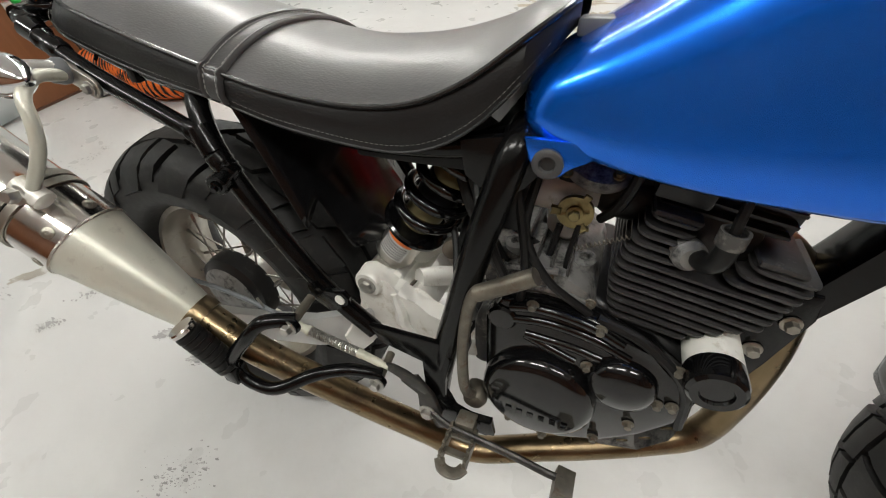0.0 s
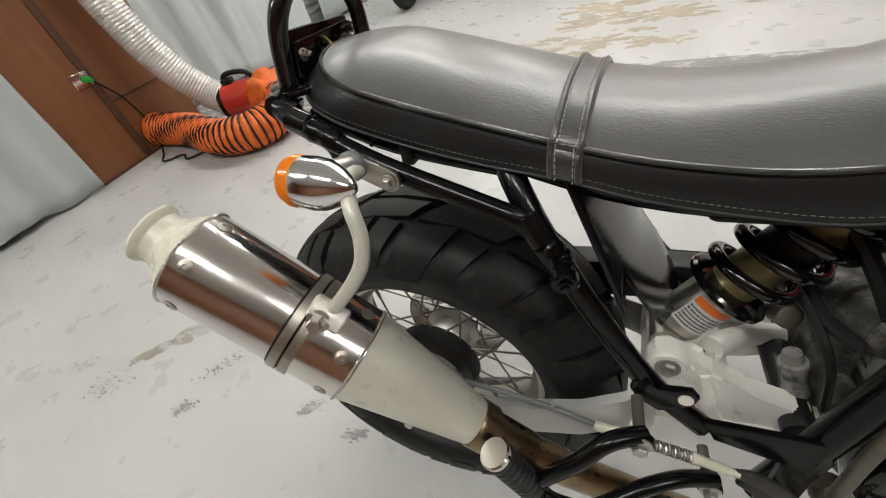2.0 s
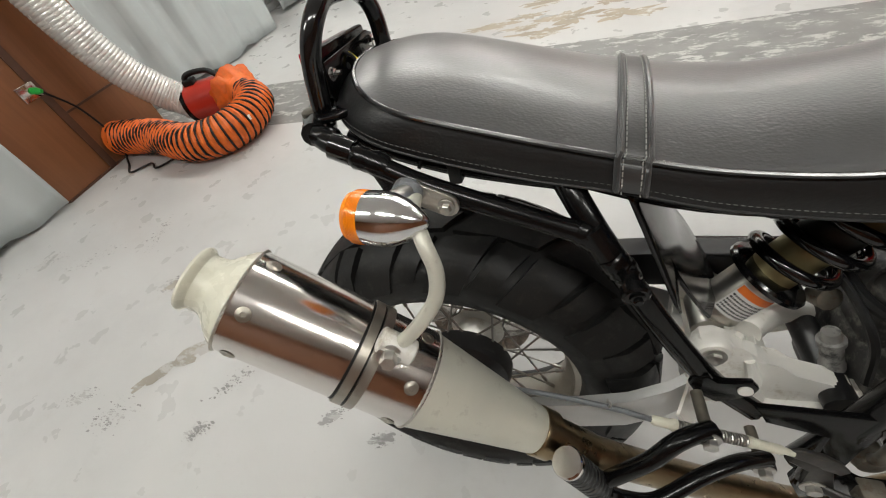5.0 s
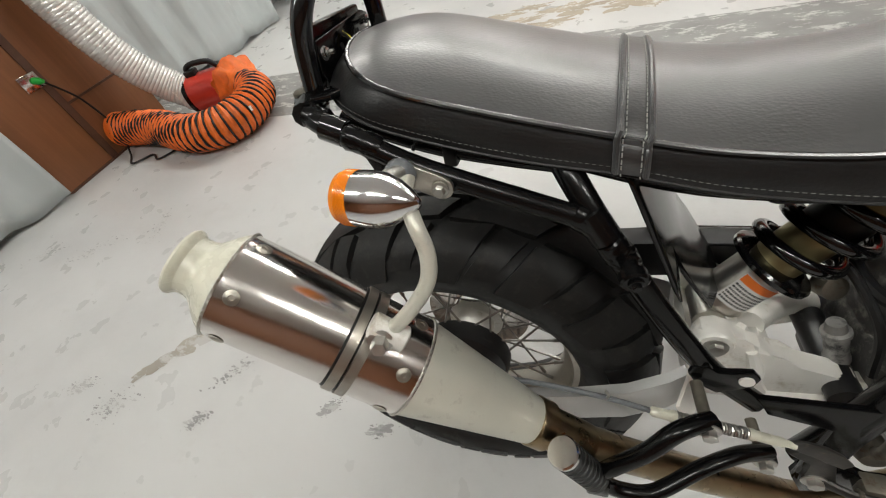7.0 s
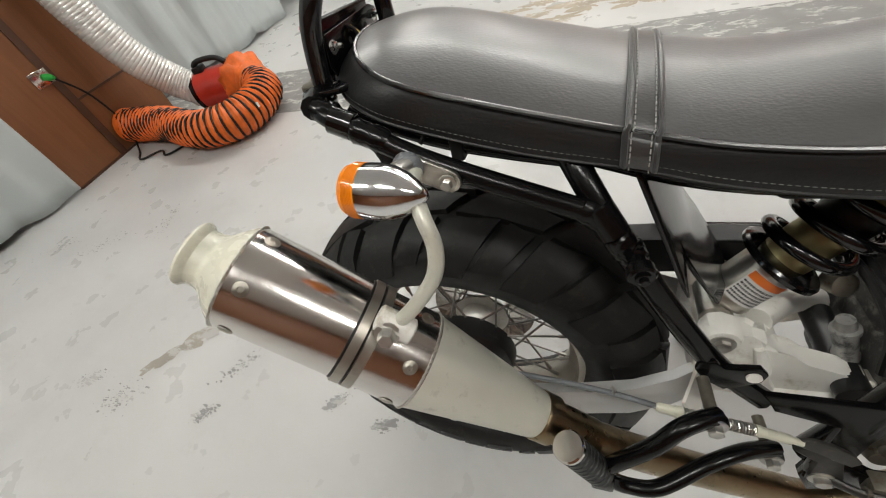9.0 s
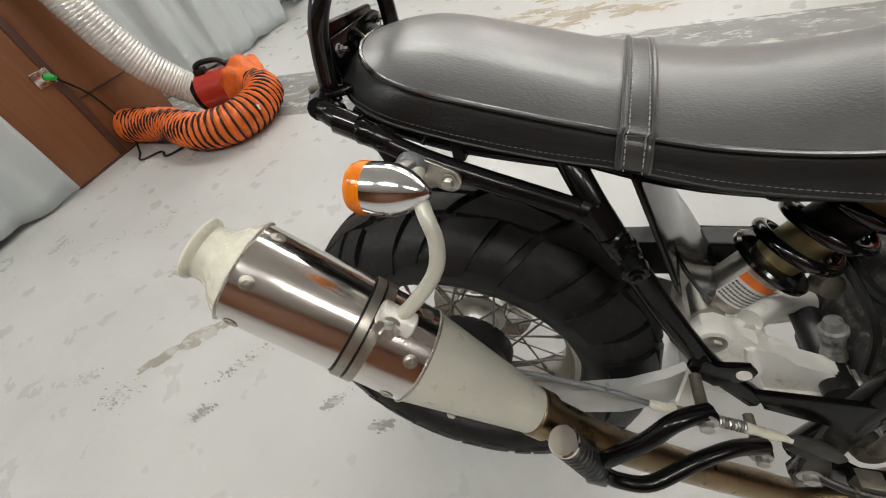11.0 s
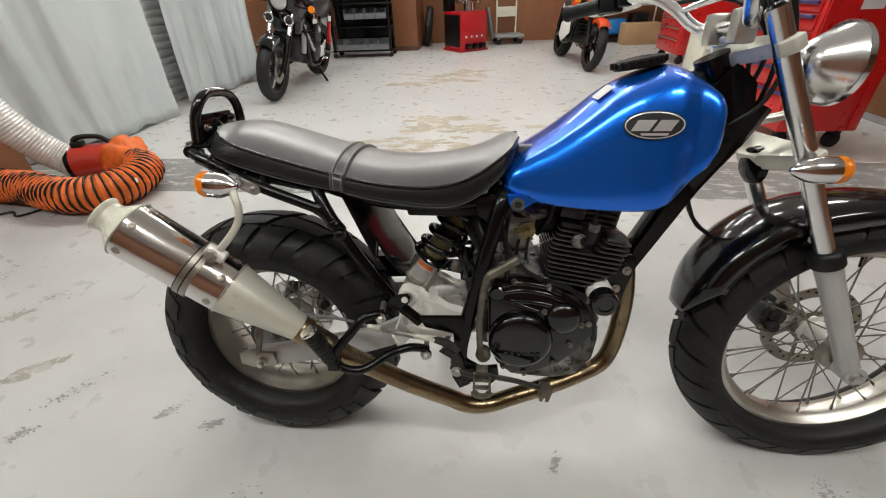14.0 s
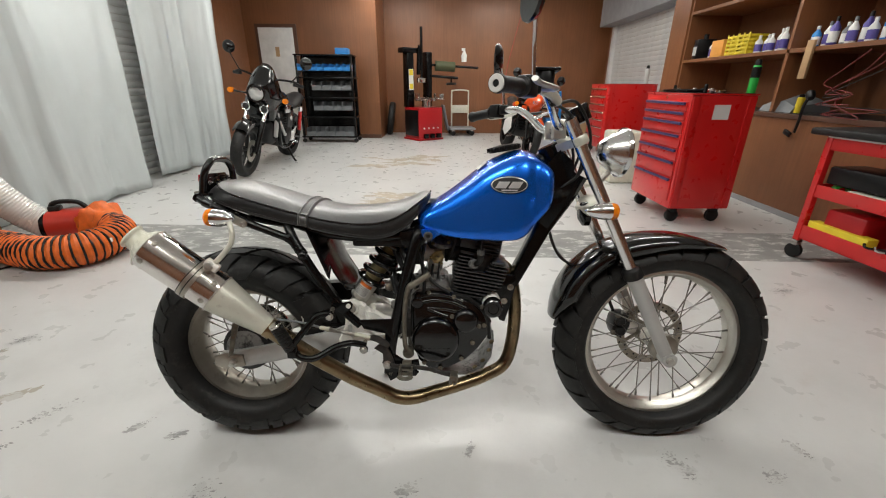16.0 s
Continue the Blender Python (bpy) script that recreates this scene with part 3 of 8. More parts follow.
def wheel(parent, name, label, centre, R, hw, crown, rim_r, rim_hw, hub_r, hub_hw, spokes, tread, rim_mat, steer=0.0):
    w = new(name)
    w.parent = parent
    w.matrix_basis = pose(*centre, 0, 0, steer)
    tagged(w, label)

    def tread_at(th, s, off=0.0):
        a = abs(s)
        if a > 1:
            return Vector(((R - crown - (a - 1) * hw * 1.1 + off * 0.3) * math.sin(th), math.copysign(hw * (1 + 0.38 * (a - 1)) + off * 0.9, s), (R - crown - (a - 1) * hw * 1.1 + off * 0.3) * math.cos(th)))
        r = R - crown * a ** 2.3
        n_y = 0.75 * s * a ** 0.7
        n_r = math.sqrt(1 - n_y * n_y)
        r += off * n_r
        return Vector((r * math.sin(th), s * hw + off * n_y, r * math.cos(th)))

    depth = 0.0095
    prof = []
    for i in range(13):
        s = -1 + 2 * i / 12
        p = tread_at(0, s, -depth)
        prof.append((p.y, p.z))
    sh_r = R - crown - depth
    side = [(1.04, 0.92), (1.09, 0.7), (1.1, 0.45), (1.03, 0.2), (0.86, 0.05)]
    right = [(hw * f, rim_r + (sh_r - rim_r) * g) for f, g in side]
    profile = prof + right + [(rim_hw * 0.9, rim_r - 0.004), (-rim_hw * 0.9, rim_r - 0.004)] + [(-y, r) for y, r in right[::-1]]
    bm = turned(profile, (0, 0, 0), (0, 1, 0), 84, True)

    part("tyre", bm, RUBBER, w)

    def block(corners):
        """corners: four (theta, s), going round; laid on the carcass and raised."""
        bm = bmesh.new()
        n = 5
        top, low = [], []
        q = 0.004
        for i in range(n + 1):
            u = i / n
            a = [corners[0][k] + (corners[1][k] - corners[0][k]) * u for k in (0, 1)]
            b = [corners[3][k] + (corners[2][k] - corners[3][k]) * u for k in (0, 1)]
            m = [(a[k] + b[k]) / 2 for k in (0, 1)]
            top.append([bm.verts.new(tread_at(*a)), bm.verts.new(tread_at(*m)), bm.verts.new(tread_at(*b))])
            low.append([bm.verts.new(tread_at(a[0] - q, a[1], -depth - 0.002)), None, bm.verts.new(tread_at(b[0] + q, b[1], -depth - 0.002))])
        for i in range(n):
            for k in (0, 1):
                bm.faces.new((top[i][k], top[i + 1][k], top[i + 1][k + 1], top[i][k + 1]))
            for k in (0, 2):
                bm.faces.new((top[i][k], top[i + 1][k], low[i + 1][k], low[i][k]))
        for i in (0, n):
            bm.faces.new((top[i][0], top[i][1], top[i][2], low[i][2], low[i][0]))
        return bm

    N = tread[0]
    p = 2 * math.pi / N
    for a in tread[1]:
        first = part("tread_block", block([(q * p, s) for q, s in a]), RUBBER, w)
        for i in range(1, N):
            ob = new("tread_block", first.data)
            ob.parent = w
            ob.matrix_basis = pose(0, 0, 0, 0, 360 / N * i, 0)
    # rim: a rolled U section with raised flanges
    f, d = rim_r + 0.006, rim_r - 0.022
    rim_prof = [(-rim_hw, f), (-rim_hw + 0.006, f + 0.001), (-rim_hw + 0.01, rim_r - 0.006), (-rim_hw * 0.55, rim_r - 0.012), (-rim_hw * 0.4, d + 0.004), (rim_hw * 0.4, d + 0.004), (rim_hw * 0.55, rim_r - 0.012), (rim_hw - 0.01, rim_r - 0.006), (rim_hw - 0.006, f + 0.001), (rim_hw, f), (rim_hw + 0.001, rim_r - 0.012), (rim_hw * 0.6, rim_r - 0.02), (rim_hw * 0.42, d - 0.006), (0, d - 0.009), (-rim_hw * 0.42, d - 0.006), (-rim_hw * 0.6, rim_r - 0.02), (-rim_hw - 0.001, rim_r - 0.012)]
    part("rim", turned(rim_prof, (0, 0, 0), (0, 1, 0), 96, True), rim_mat, w)
    hp = [(-hub_hw, hub_r * 0.45), (-hub_hw, hub_r), (-hub_hw + 0.006, hub_r), (-hub_hw + 0.01, hub_r * 0.72), (hub_hw - 0.01, hub_r * 0.72), (hub_hw - 0.006, hub_r), (hub_hw, hub_r), (hub_hw, hub_r * 0.45)]
    part("hub", turned(hp, (0, 0, 0), (0, 1, 0), 40), CAST_ALLOY, w)
    data = {}
    for i in range(spokes):
        side_ = 1 if i % 2 else -1
        lead = 1 if (i // 2) % 2 else -1
        key = (side_, lead)
        th = 2 * math.pi * i / spokes
        if key not in data:
            a0 = lead * 0.95
            p0 = Vector((hub_r * 0.94 * math.sin(a0), side_ * (hub_hw - 0.003), hub_r * 0.94 * math.cos(a0)))
            p1 = Vector((0, side_ * 0.012, d - 0.005))
            m = p1 + (p0 - p1).normalized() * 0.018
            bm = tubed([p0, m], 0.0019, 6)
            tube(bm, [m, p1], 0.0033, 6)
            ob = part("spoke", bm, SPOKE, w)
            data[key] = ob.data
        else:
            ob = new("spoke", data[key])
            ob.parent = w
        ob.matrix_basis = pose(0, 0, 0, 0, math.degrees(th), 0)
    return w


REAR_TREAD = (15, ([(-0.1, -1.4), (0.16, -0.64), (0.7, -0.52), (0.4, -1.4)], [(0.5, -1.26), (0.8, -0.54), (1.06, -0.62), (0.8, -1.26)],
                   [(0.24, -0.52), (0.5, -0.05), (1.3, -0.14), (1.12, -0.5)],
                   [(0.4, 1.4), (0.66, 0.64), (1.2, 0.52), (0.9, 1.4)], [(1.0, 1.26), (1.3, 0.54), (1.56, 0.62), (1.3, 1.26)],
                   [(0.74, 0.52), (0.56, 0.05), (1.36, -0.04), (1.62, 0.5)]))
FRONT_TREAD = (26, ([(-0.02, -1.3), (0.5, -0.3), (1.36, -0.26), (0.84, -1.3)], [(0.48, 1.3), (1.0, 0.3), (1.86, 0.26), (1.34, 1.3)],
                    [(0.15, -0.2), (0.0, 0.2), (0.88, 0.18), (1.03, -0.18)]))
rear_wheel = wheel(bike, "rear_wheel", "rear wheel with a fat chunky-tread tyre and alloy rim", (0.005, 0.0, 0.31), 0.316, 0.089, 0.034, 0.197, 0.053, 0.052, 0.045, 36, REAR_TREAD, RIM_GREY)
front_wheel = wheel(bike, "front_wheel", "front wheel with a spoked alloy rim and block tyre", (1.343, 0.0, 0.325), 0.345, 0.065, 0.032, 0.251, 0.036, 0.038, 0.04, 36, FRONT_TREAD, ALLOY)
# valve and brake disc of the front wheel, drum and sprocket of the rear wheel
part("valve_cap", tubed([(0.0, -0.005, 0.222), (0.0, -0.008, 0.195)], 0.004, 8), SOFT_RUBBER, front_wheel)
bm = bmesh.new()
lathe(bm, [(0.048, 0.085), (0.052, 0.085), (0.052, 0.112), (0.048, 0.112)], (0, 0, 0), (0, 1, 0), 72, True)
part("brake_disc", bm, DISC, front_wheel)
bm = bmesh.new()
lathe(bm, [(0.047, 0.03), (0.053, 0.03), (0.053, 0.044), (0.047, 0.044)], (0, 0, 0), (0, 1, 0), 40, True)
for k in range(6):
    a = k * math.pi / 3
    tube(bm, [(0.035 * math.cos(a), 0.05, 0.035 * math.sin(a)), (0.088 * math.cos(a + 0.35), 0.05, 0.088 * math.sin(a + 0.35))], 0.007, 6, squash=0.3)
part("disc_carrier", bm, DISC, front_wheel)
bm = bmesh.new()
for k in range(36):
    a = k * math.tau / 36
    rr = (0.092, 0.099, 0.106)[k % 3]
    lathe(bm, [(0.0, 0.0035), (0.0055, 0.0035)], (rr * math.cos(a), 0.0475, rr * math.sin(a)), (0, 1, 0), 8)
part("disc_hole", bm, BLACK_CAST, front_wheel)
bm = turned([(-0.07, 0.0), (-0.07, 0.062), (-0.062, 0.076), (-0.05, 0.079), (-0.03, 0.079), (-0.03, 0.05)], (0, 0, 0), (0, 1, 0), 48)
part("brake_drum", bm, BLACK_CAST, rear_wheel)
part("brake_panel", turned([(-0.082, 0.02), (-0.078, 0.03), (-0.074, 0.056), (-0.071, 0.062)], (0, 0, 0), (0, 1, 0), 40), GREY_CAST, rear_wheel)
bm = turned([(0.058, 0.05), (0.064, 0.05), (0.064, 0.1), (0.058, 0.1)], (0, 0, 0), (0, 1, 0), 48, True)
part("sprocket", bm, STEEL, rear_wheel)

# ---- swingarm, shock, chain ----
bm = bmesh.new()
for s in (-1, 1):
    y = s * 0.118
    prev = None
    rings = []
    for x, z, h, yy in ((-0.035, 0.308, 0.022, 0.128), (0.02, 0.31, 0.026, 0.128), (0.1, 0.325, 0.027, 0.128), (0.2, 0.348, 0.028, 0.125), (0.26, 0.356, 0.03, 0.116), (0.31, 0.364, 0.032, 0.098), (0.35, 0.37, 0.034, 0.074)):
        t = 0.013
        rings.append([(x, s * (yy + t), z - h * 0.6), (x, s * (yy + t), z + h * 0.6), (x, s * (yy + t * 0.6), z + h), (x, s * (yy - t * 0.6), z + h), (x, s * (yy - t), z + h * 0.6), (x, s * (yy - t), z - h * 0.6), (x, s * (yy - t * 0.6), z - h), (x, s * (yy + t * 0.6), z - h)])
    loft(bm, rings)
part("swingarm", bm, FORK_GREY, bike, "cast silver aluminium swingarm")
# raised cast bridge that carries the shock
CHEEK = [(0.331, 0.36), (0.33, 0.42), (0.33, 0.462), (0.337, 0.476), (0.352, 0.481), (0.367, 0.475), (0.376, 0.462), (0.388, 0.453), (0.4, 0.455), (0.411, 0.443), (0.423, 0.432), (0.445, 0.425), (0.48, 0.415), (0.503, 0.41), (0.507, 0.388), (0.503, 0.364), (0.465, 0.354), (0.43, 0.347), (0.35, 0.344)]
bm = bmesh.new()
for y in (-0.07, 0.058):
    plate(bm, CHEEK, y - 0.014, y + 0.014, 0.008)
# saddle between the cheeks: dished under the shock, rising to a wide arm at the pivot
rings = []
for x, zt, th, y0, y1 in ((0.333, 0.432, 0.07, -0.06, 0.05), (0.345, 0.418, 0.06, -0.058, 0.048), (0.362, 0.405, 0.045, -0.058, 0.048), (0.38, 0.408, 0.04, -0.058, 0.048), (0.396, 0.424, 0.04, -0.056, 0.05), (0.41, 0.436, 0.045, -0.058, 0.05), (0.42, 0.43, 0.05, -0.058, 0.05), (0.426, 0.42, 0.045, -0.058, 0.05)):
    rings.append([(x, y0, zt - 0.008), (x, y0 + 0.004, zt - 0.002), (x, y0 + 0.012, zt), (x, y1 - 0.012, zt), (x, y1 - 0.004, zt - 0.002), (x, y1, zt - 0.008), (x, y1, zt - th + 0.008), (x, y1 - 0.01, zt - th), (x, y0 + 0.01, zt - th), (x, y0, zt - th + 0.008)])
loft(bm, rings)
# thin fin running out to the arm, rib along the lower edge
loft(bm, [[(0.334, -0.07, 0.44), (0.338, -0.07, 0.44), (0.352, -0.078, 0.35), (0.346, -0.078, 0.35)], [(0.33, -0.095, 0.4), (0.334, -0.095, 0.4), (0.35, -0.1, 0.345), (0.344, -0.1, 0.345)], [(0.318, -0.124, 0.372), (0.322, -0.124, 0.372), (0.34, -0.126, 0.345), (0.33, -0.126, 0.345)]])
tube(bm, catmull([(0.392, -0.084, 0.448), (0.401, -0.087, 0.42), (0.404, -0.088, 0.398), (0.418, -0.086, 0.375)], 5), [0.006 + 0.0006 * min(k, 15 - k) for k in range(16)], 8)
tube(bm, catmull([(0.338, -0.082, 0.376), (0.37, -0.085, 0.37), (0.42, -0.085, 0.365), (0.5, -0.084, 0.372)], 4), 0.008, 8)
tube(bm, catmull([(0.405, -0.03, 0.437), (0.425, -0.005, 0.428), (0.45, 0.025, 0.412), (0.475, 0.04, 0.408), (0.5, 0.045, 0.405)], 5), 0.0155, 12)
part("swingarm_bridge", bm, CAST_ALLOY, bike, "bright cast alloy swingarm bridge with shock mount")
for y in (-0.082, 0.07):
    part("mount_boss", turned([(-0.012, 0.023), (0.004, 0.022), (0.008, 0.019)], (0.352, y, 0.457), (0, -1 if y < 0 else 1, 0), 24), CAST_ALLOY, bike)
part("casting_hole", turned([(0.0, 0.0), (0.0, 0.0085), (0.0015, 0.0095)], (0.394, -0.03, 0.424), (-0.6, 0, 0.7), 18), RUSTY, bike)
part("pivot_tube", turned([(-0.1, 0.018), (0.1, 0.018)], (0.492, 0, 0.395), (0, 1, 0), 24), BLACK_CAST, bike)
SA, SB = Vector((0.352, -0.022, 0.457)), Vector((0.492, -0.022, 0.66))
sd = (SB - SA).normalized()
part("shock_eye", turned([(-0.03, 0.016), (-0.028, 0.019), (0.028, 0.019), (0.03, 0.016)], SA, (0, 1, 0), 24), ALLOY, bike)
part("shock_body", turned([(0.006, 0.014), (0.014, 0.024), (0.02, 0.03), (0.024, 0.0312), (0.028, 0.03), (0.085, 0.03), (0.087, 0.0325), (0.094, 0.0325)], SA, sd, 44), ALLOY, bike, "dull alloy shock absorber body")
part("shock_damper", turned([(0.09, 0.026), (0.235, 0.026), (0.24, 0.034), (0.265, 0.034)], SA, sd, 32), DULL_GOLD, bike, "dull gold damper tube")
part("spring_seat", turned([(0.088, 0.033), (0.089, 0.044), (0.091, 0.0475), (0.096, 0.0478), (0.099, 0.045), (0.101, 0.033)], SA, sd, 44), BLACK_GLOSS, bike)
part("bump_sleeve", turned([(0.15, 0.025), (0.152, 0.0275), (0.19, 0.0275), (0.192, 0.025)], SA, sd, 32), SOFT_RUBBER, bike)
bm = bmesh.new()
u, w = sd.orthogonal().normalized(), sd.cross(sd.orthogonal().normalized())
tube(bm, [SA + sd * (0.107 + 0.142 * k / 130) + (u * math.cos(k / 130 * 4.3 * math.tau) + w * math.sin(k / 130 * 4.3 * math.tau)) * 0.0405 for k in range(131)], 0.0075, 12)
part("shock_spring", bm, BLACK_GLOSS, bike, "black coil spring")
# warning sticker on the shock body
bm = bmesh.new()
side = Vector((0, -1, 0)) - sd * Vector((0, -1, 0)).dot(sd)
side.normalize()
oth = sd.cross(side)


def sticker(bm, s0, s1, a0, a1, r, n=8):
    rings = []
    for s in (s0, s1):
        rings.append([SA + sd * s + (side * math.cos(a) + oth * math.sin(a)) * r for a in [a0 + (a1 - a0) * i / n for i in range(n + 1)]])
    return loft(bm, rings, False, False)


st = part("warning_sticker", sticker(bm, 0.034, 0.08, -0.85, 0.62, 0.0306), LABEL_WHITE, bike, "white warning sticker with an orange band")
part("orange_band", sticker(bmesh.new(), 0.068, 0.0785, -0.83, 0.6, 0.031), LABEL_ORANGE, st)
bm = bmesh.new()
random.seed(5)
for k in range(6):
    a = -0.78
    while a < 0.5:
        w_ = random.uniform(0.03, 0.09)
        sticker(bm, 0.0375 + 0.0048 * k, 0.0402 + 0.0048 * k, a, a + w_, 0.031, 2)
        a += w_ + 0.03
part("text_bar", bm, INK, st)
chain = new("chain")
chain.parent = bike
tagged(chain, "greasy drive chain")
run = [Vector(p) for p in catmull([(0.02, 0.075, 0.412), (0.2, 0.075, 0.458), (0.36, 0.075, 0.485), (0.52, 0.075, 0.492)], 12)]
acc, link = 0.0, None
for a, b in zip(run, run[1:]):
    while acc < (b - a).length:
        p = a + (b - a).normalized() * acc
        if link is None:
            bm = bmesh.new()
            for y in (-0.006, 0.006):
                plate(bm, [(-0.0085, -0.002), (-0.006, -0.0045), (0, -0.003), (0.006, -0.0045), (0.0085, -0.002), (0.0085, 0.002), (0.006, 0.0045), (0, 0.003), (-0.006, 0.0045), (-0.0085, 0.002)], y - 0.0009, y + 0.0009)
            tube(bm, [(0.004, -0.008, 0), (0.004, 0.008, 0)], 0.003, 8)
            first = part("chain_link", bm, RUSTY, chain)
            link = first.data
        else:
            first = new("chain_link", link)
            first.parent = chain
        d = b - a
        first.matrix_basis = pose(p.x, p.y, p.z, 0, -math.degrees(math.atan2(d.z, d.x)), 0)
        acc += 0.0135
    acc -= (b - a).length
part("chain_guard", plated([(0.06, 0.43), (0.1, 0.468), (0.2, 0.486), (0.3, 0.493), (0.41, 0.494), (0.41, 0.436), (0.3, 0.43), (0.12, 0.425)], 0.06, 0.1, 0.004), PLASTIC, bike)
part("guard_stay", boxed(0.34, 0.52, 0.1, 0.116, 0.474, 0.486, 0.003), BLACK_SATIN, bike)

# ---- frame ----
for s in (-1, 1):
    part("frame_upright", tubed([(0.56, s * 0.075, 0.705), (0.556, s * 0.11, 0.69), (0.532, s * 0.128, 0.6), (0.508, s * 0.13, 0.5), (0.485, s * 0.13, 0.4), (0.468, s * 0.12, 0.3)], 0.0165, 12, 5), BLACK_SATIN, bike)
    part("seat_rail", tubed([(-0.065, s * 0.1, 0.797), (-0.042, s * 0.13, 0.79), (0.0, s * 0.14, 0.772), (0.065, s * 0.142, 0.738), (0.204, s * 0.145, 0.685)], 0.0105, 10, 5), BLACK_SATIN, bike)
    part("rear_strut", tubed([(0.168, s * 0.08, 0.735), (0.192, s * 0.122, 0.712), (0.228, s * 0.145, 0.655), (0.288, s * 0.147, 0.553), (0.338, s * 0.142, 0.478), (0.388, s * 0.136, 0.425)], 0.0125, 10, 5), BLACK_SATIN, bike)
    part("upper_rail", tubed([(0.16, s * 0.1, 0.735), (0.3, s * 0.095, 0.69), (0.45, s * 0.09, 0.68), (0.56, s * 0.08, 0.7), (0.66, s * 0.04, 0.76)], 0.013, 10, 5), BLACK_SATIN, bike)
    bm = bmesh.new()
    tube(bm, [(0.206, s * 0.141, 0.69), (0.222, s * 0.146, 0.664)], 0.0142, 10)
    lathe(bm, [(0, 0.0105), (0.006, 0.011), (0.008, 0.0085), (0.016, 0.0085), (0.018, 0.0125), (0.027, 0.0125), (0.029, 0.0105)], (0.24, s * 0.15, 0.645), (0.2, s, -0.15), 18)
    part("strut_lug", bm, BLACK_SATIN, bike)
part("frame_bolt", bolt(bmesh.new(), (0.246, -0.1785, 0.641), (0.2, -1, -0.15), 0.0045, 0.004), BLACK_SATIN, bike)
part("rear_crossmember", tubed([(-0.05, -0.13, 0.795), (-0.072, -0.07, 0.8), (-0.075, 0, 0.8), (-0.072, 0.07, 0.8), (-0.05, 0.13, 0.795)], 0.0125, 10, 5), BLACK_SATIN, bike)
part("backbone", tubed([(0.66, 0, 0.78), (0.8, 0, 0.84), (0.93, 0, 0.9)], 0.028, 14, 4), BLACK_SATIN, bike)
HEAD_A, HEAD_B = Vector((1.012, 0, 0.79)), Vector((0.938, 0, 0.945))
part("head_tube", tubed([HEAD_A, HEAD_B], 0.03, 20), BLACK_SATIN, bike)
# flat pressed down tube with gussets towards the head
rings = []
for x, z, h, yy in ((0.99, 0.88, 0.075, 0.032), (0.98, 0.8, 0.045, 0.032), (0.938, 0.7, 0.024, 0.031), (0.89, 0.6, 0.02, 0.031), (0.85, 0.52, 0.018, 0.031)):
    d = Vector((0.4, 0, 0.92)).normalized()
    n = Vector((d.z, 0, -d.x))
    c = Vector((x, 0, z))
    rings.append([c + n * (h * a) + Vector((0, yy * b, 0)) for a, b in ((-1, -0.7), (-0.8, -1), (0.8, -1), (1, -0.7), (1, 0.7), (0.8, 1), (-0.8, 1), (-1, 0.7))])
part("down_tube", loft(bmesh.new(), rings), BLACK_SATIN, bike)
for s in (-1, 1):
    part("engine_bracket", plated([(0.855, 0.555), (0.86, 0.525), (0.842, 0.45), (0.828, 0.4), (0.812, 0.405), (0.79, 0.45), (0.78, 0.5), (0.81, 0.515), (0.83, 0.555)], s * 0.037, s * 0.043, 0.0015), BLACK_SATIN, bike)
for x, z in ((0.842, 0.516), (0.824, 0.47)):
    part("bracket_bolt", bolt(bmesh.new(), (x, -0.044, z), (0, -1, 0), 0.0068, 0.008), RIM_GREY, bike)
# lower pivot plate
part("pivot_plate", plated([(0.385, 0.443), (0.49, 0.447), (0.502, 0.42), (0.494, 0.38), (0.488, 0.3), (0.5, 0.262), (0.475, 0.247), (0.458, 0.28), (0.463, 0.36), (0.464, 0.405), (0.4, 0.416)], -0.146, -0.137, 0.002), BLACK_SATIN, bike)
part("pivot_plate", plated([(0.385, 0.443), (0.49, 0.447), (0.502, 0.42), (0.494, 0.38), (0.488, 0.3), (0.5, 0.262), (0.475, 0.247), (0.458, 0.28), (0.463, 0.36), (0.464, 0.405), (0.4, 0.416)], 0.137, 0.146, 0.002), BLACK_SATIN, bike)
part("side_stand", tubed([(0.45, 0.12, 0.27), (0.42, 0.19, 0.15), (0.4, 0.255, 0.045)], 0.01, 10, 4), BLACK_SATIN, bike, "black side stand holding the bike up")

for s in (-1, 1):
    random.seed(31)
    for x0, y0, z0, x1, z1, r in ((-0.05, 0.128, 0.794, -0.028, 0.786, 0.0112), (-0.008, 0.14, 0.776, 0.024, 0.76, 0.0116), (0.192, 0.143, 0.692, 0.222, 0.668, 0.0122), (0.222, 0.147, 0.664, 0.24, 0.638, 0.0134)):
        run = [(x0 + (x1 - x0) * k / 11, s * y0, z0 + (z1 - z0) * k / 11) for k in range(12)]
        bm = tubed(run, [r * (0.93 if k in (0, 11) else random.uniform(0.97, 1.1)) for k in range(12)], 14)
        for v in bm.verts:
            v.co += Vector((random.uniform(-1, 1), random.uniform(-1, 1), random.uniform(-1, 1))) * 0.0006
        part("weld_run", bm, BLACK_SATIN, bike)
    part("rail_sleeve", turned([(-0.012, 0.0112), (-0.011, 0.0132), (0.011, 0.0132), (0.012, 0.0112)], (-0.02, s * 0.136, 0.781), (0.9, 0, -0.42), 14), BLACK_GLOSS, bike)
    part("tail_gusset", plated([(0.0, 0.768), (0.03, 0.752), (0.05, 0.74), (0.04, 0.728), (0.012, 0.735)], s * 0.136, s * 0.142, 0.002), BLACK_SATIN, bike)
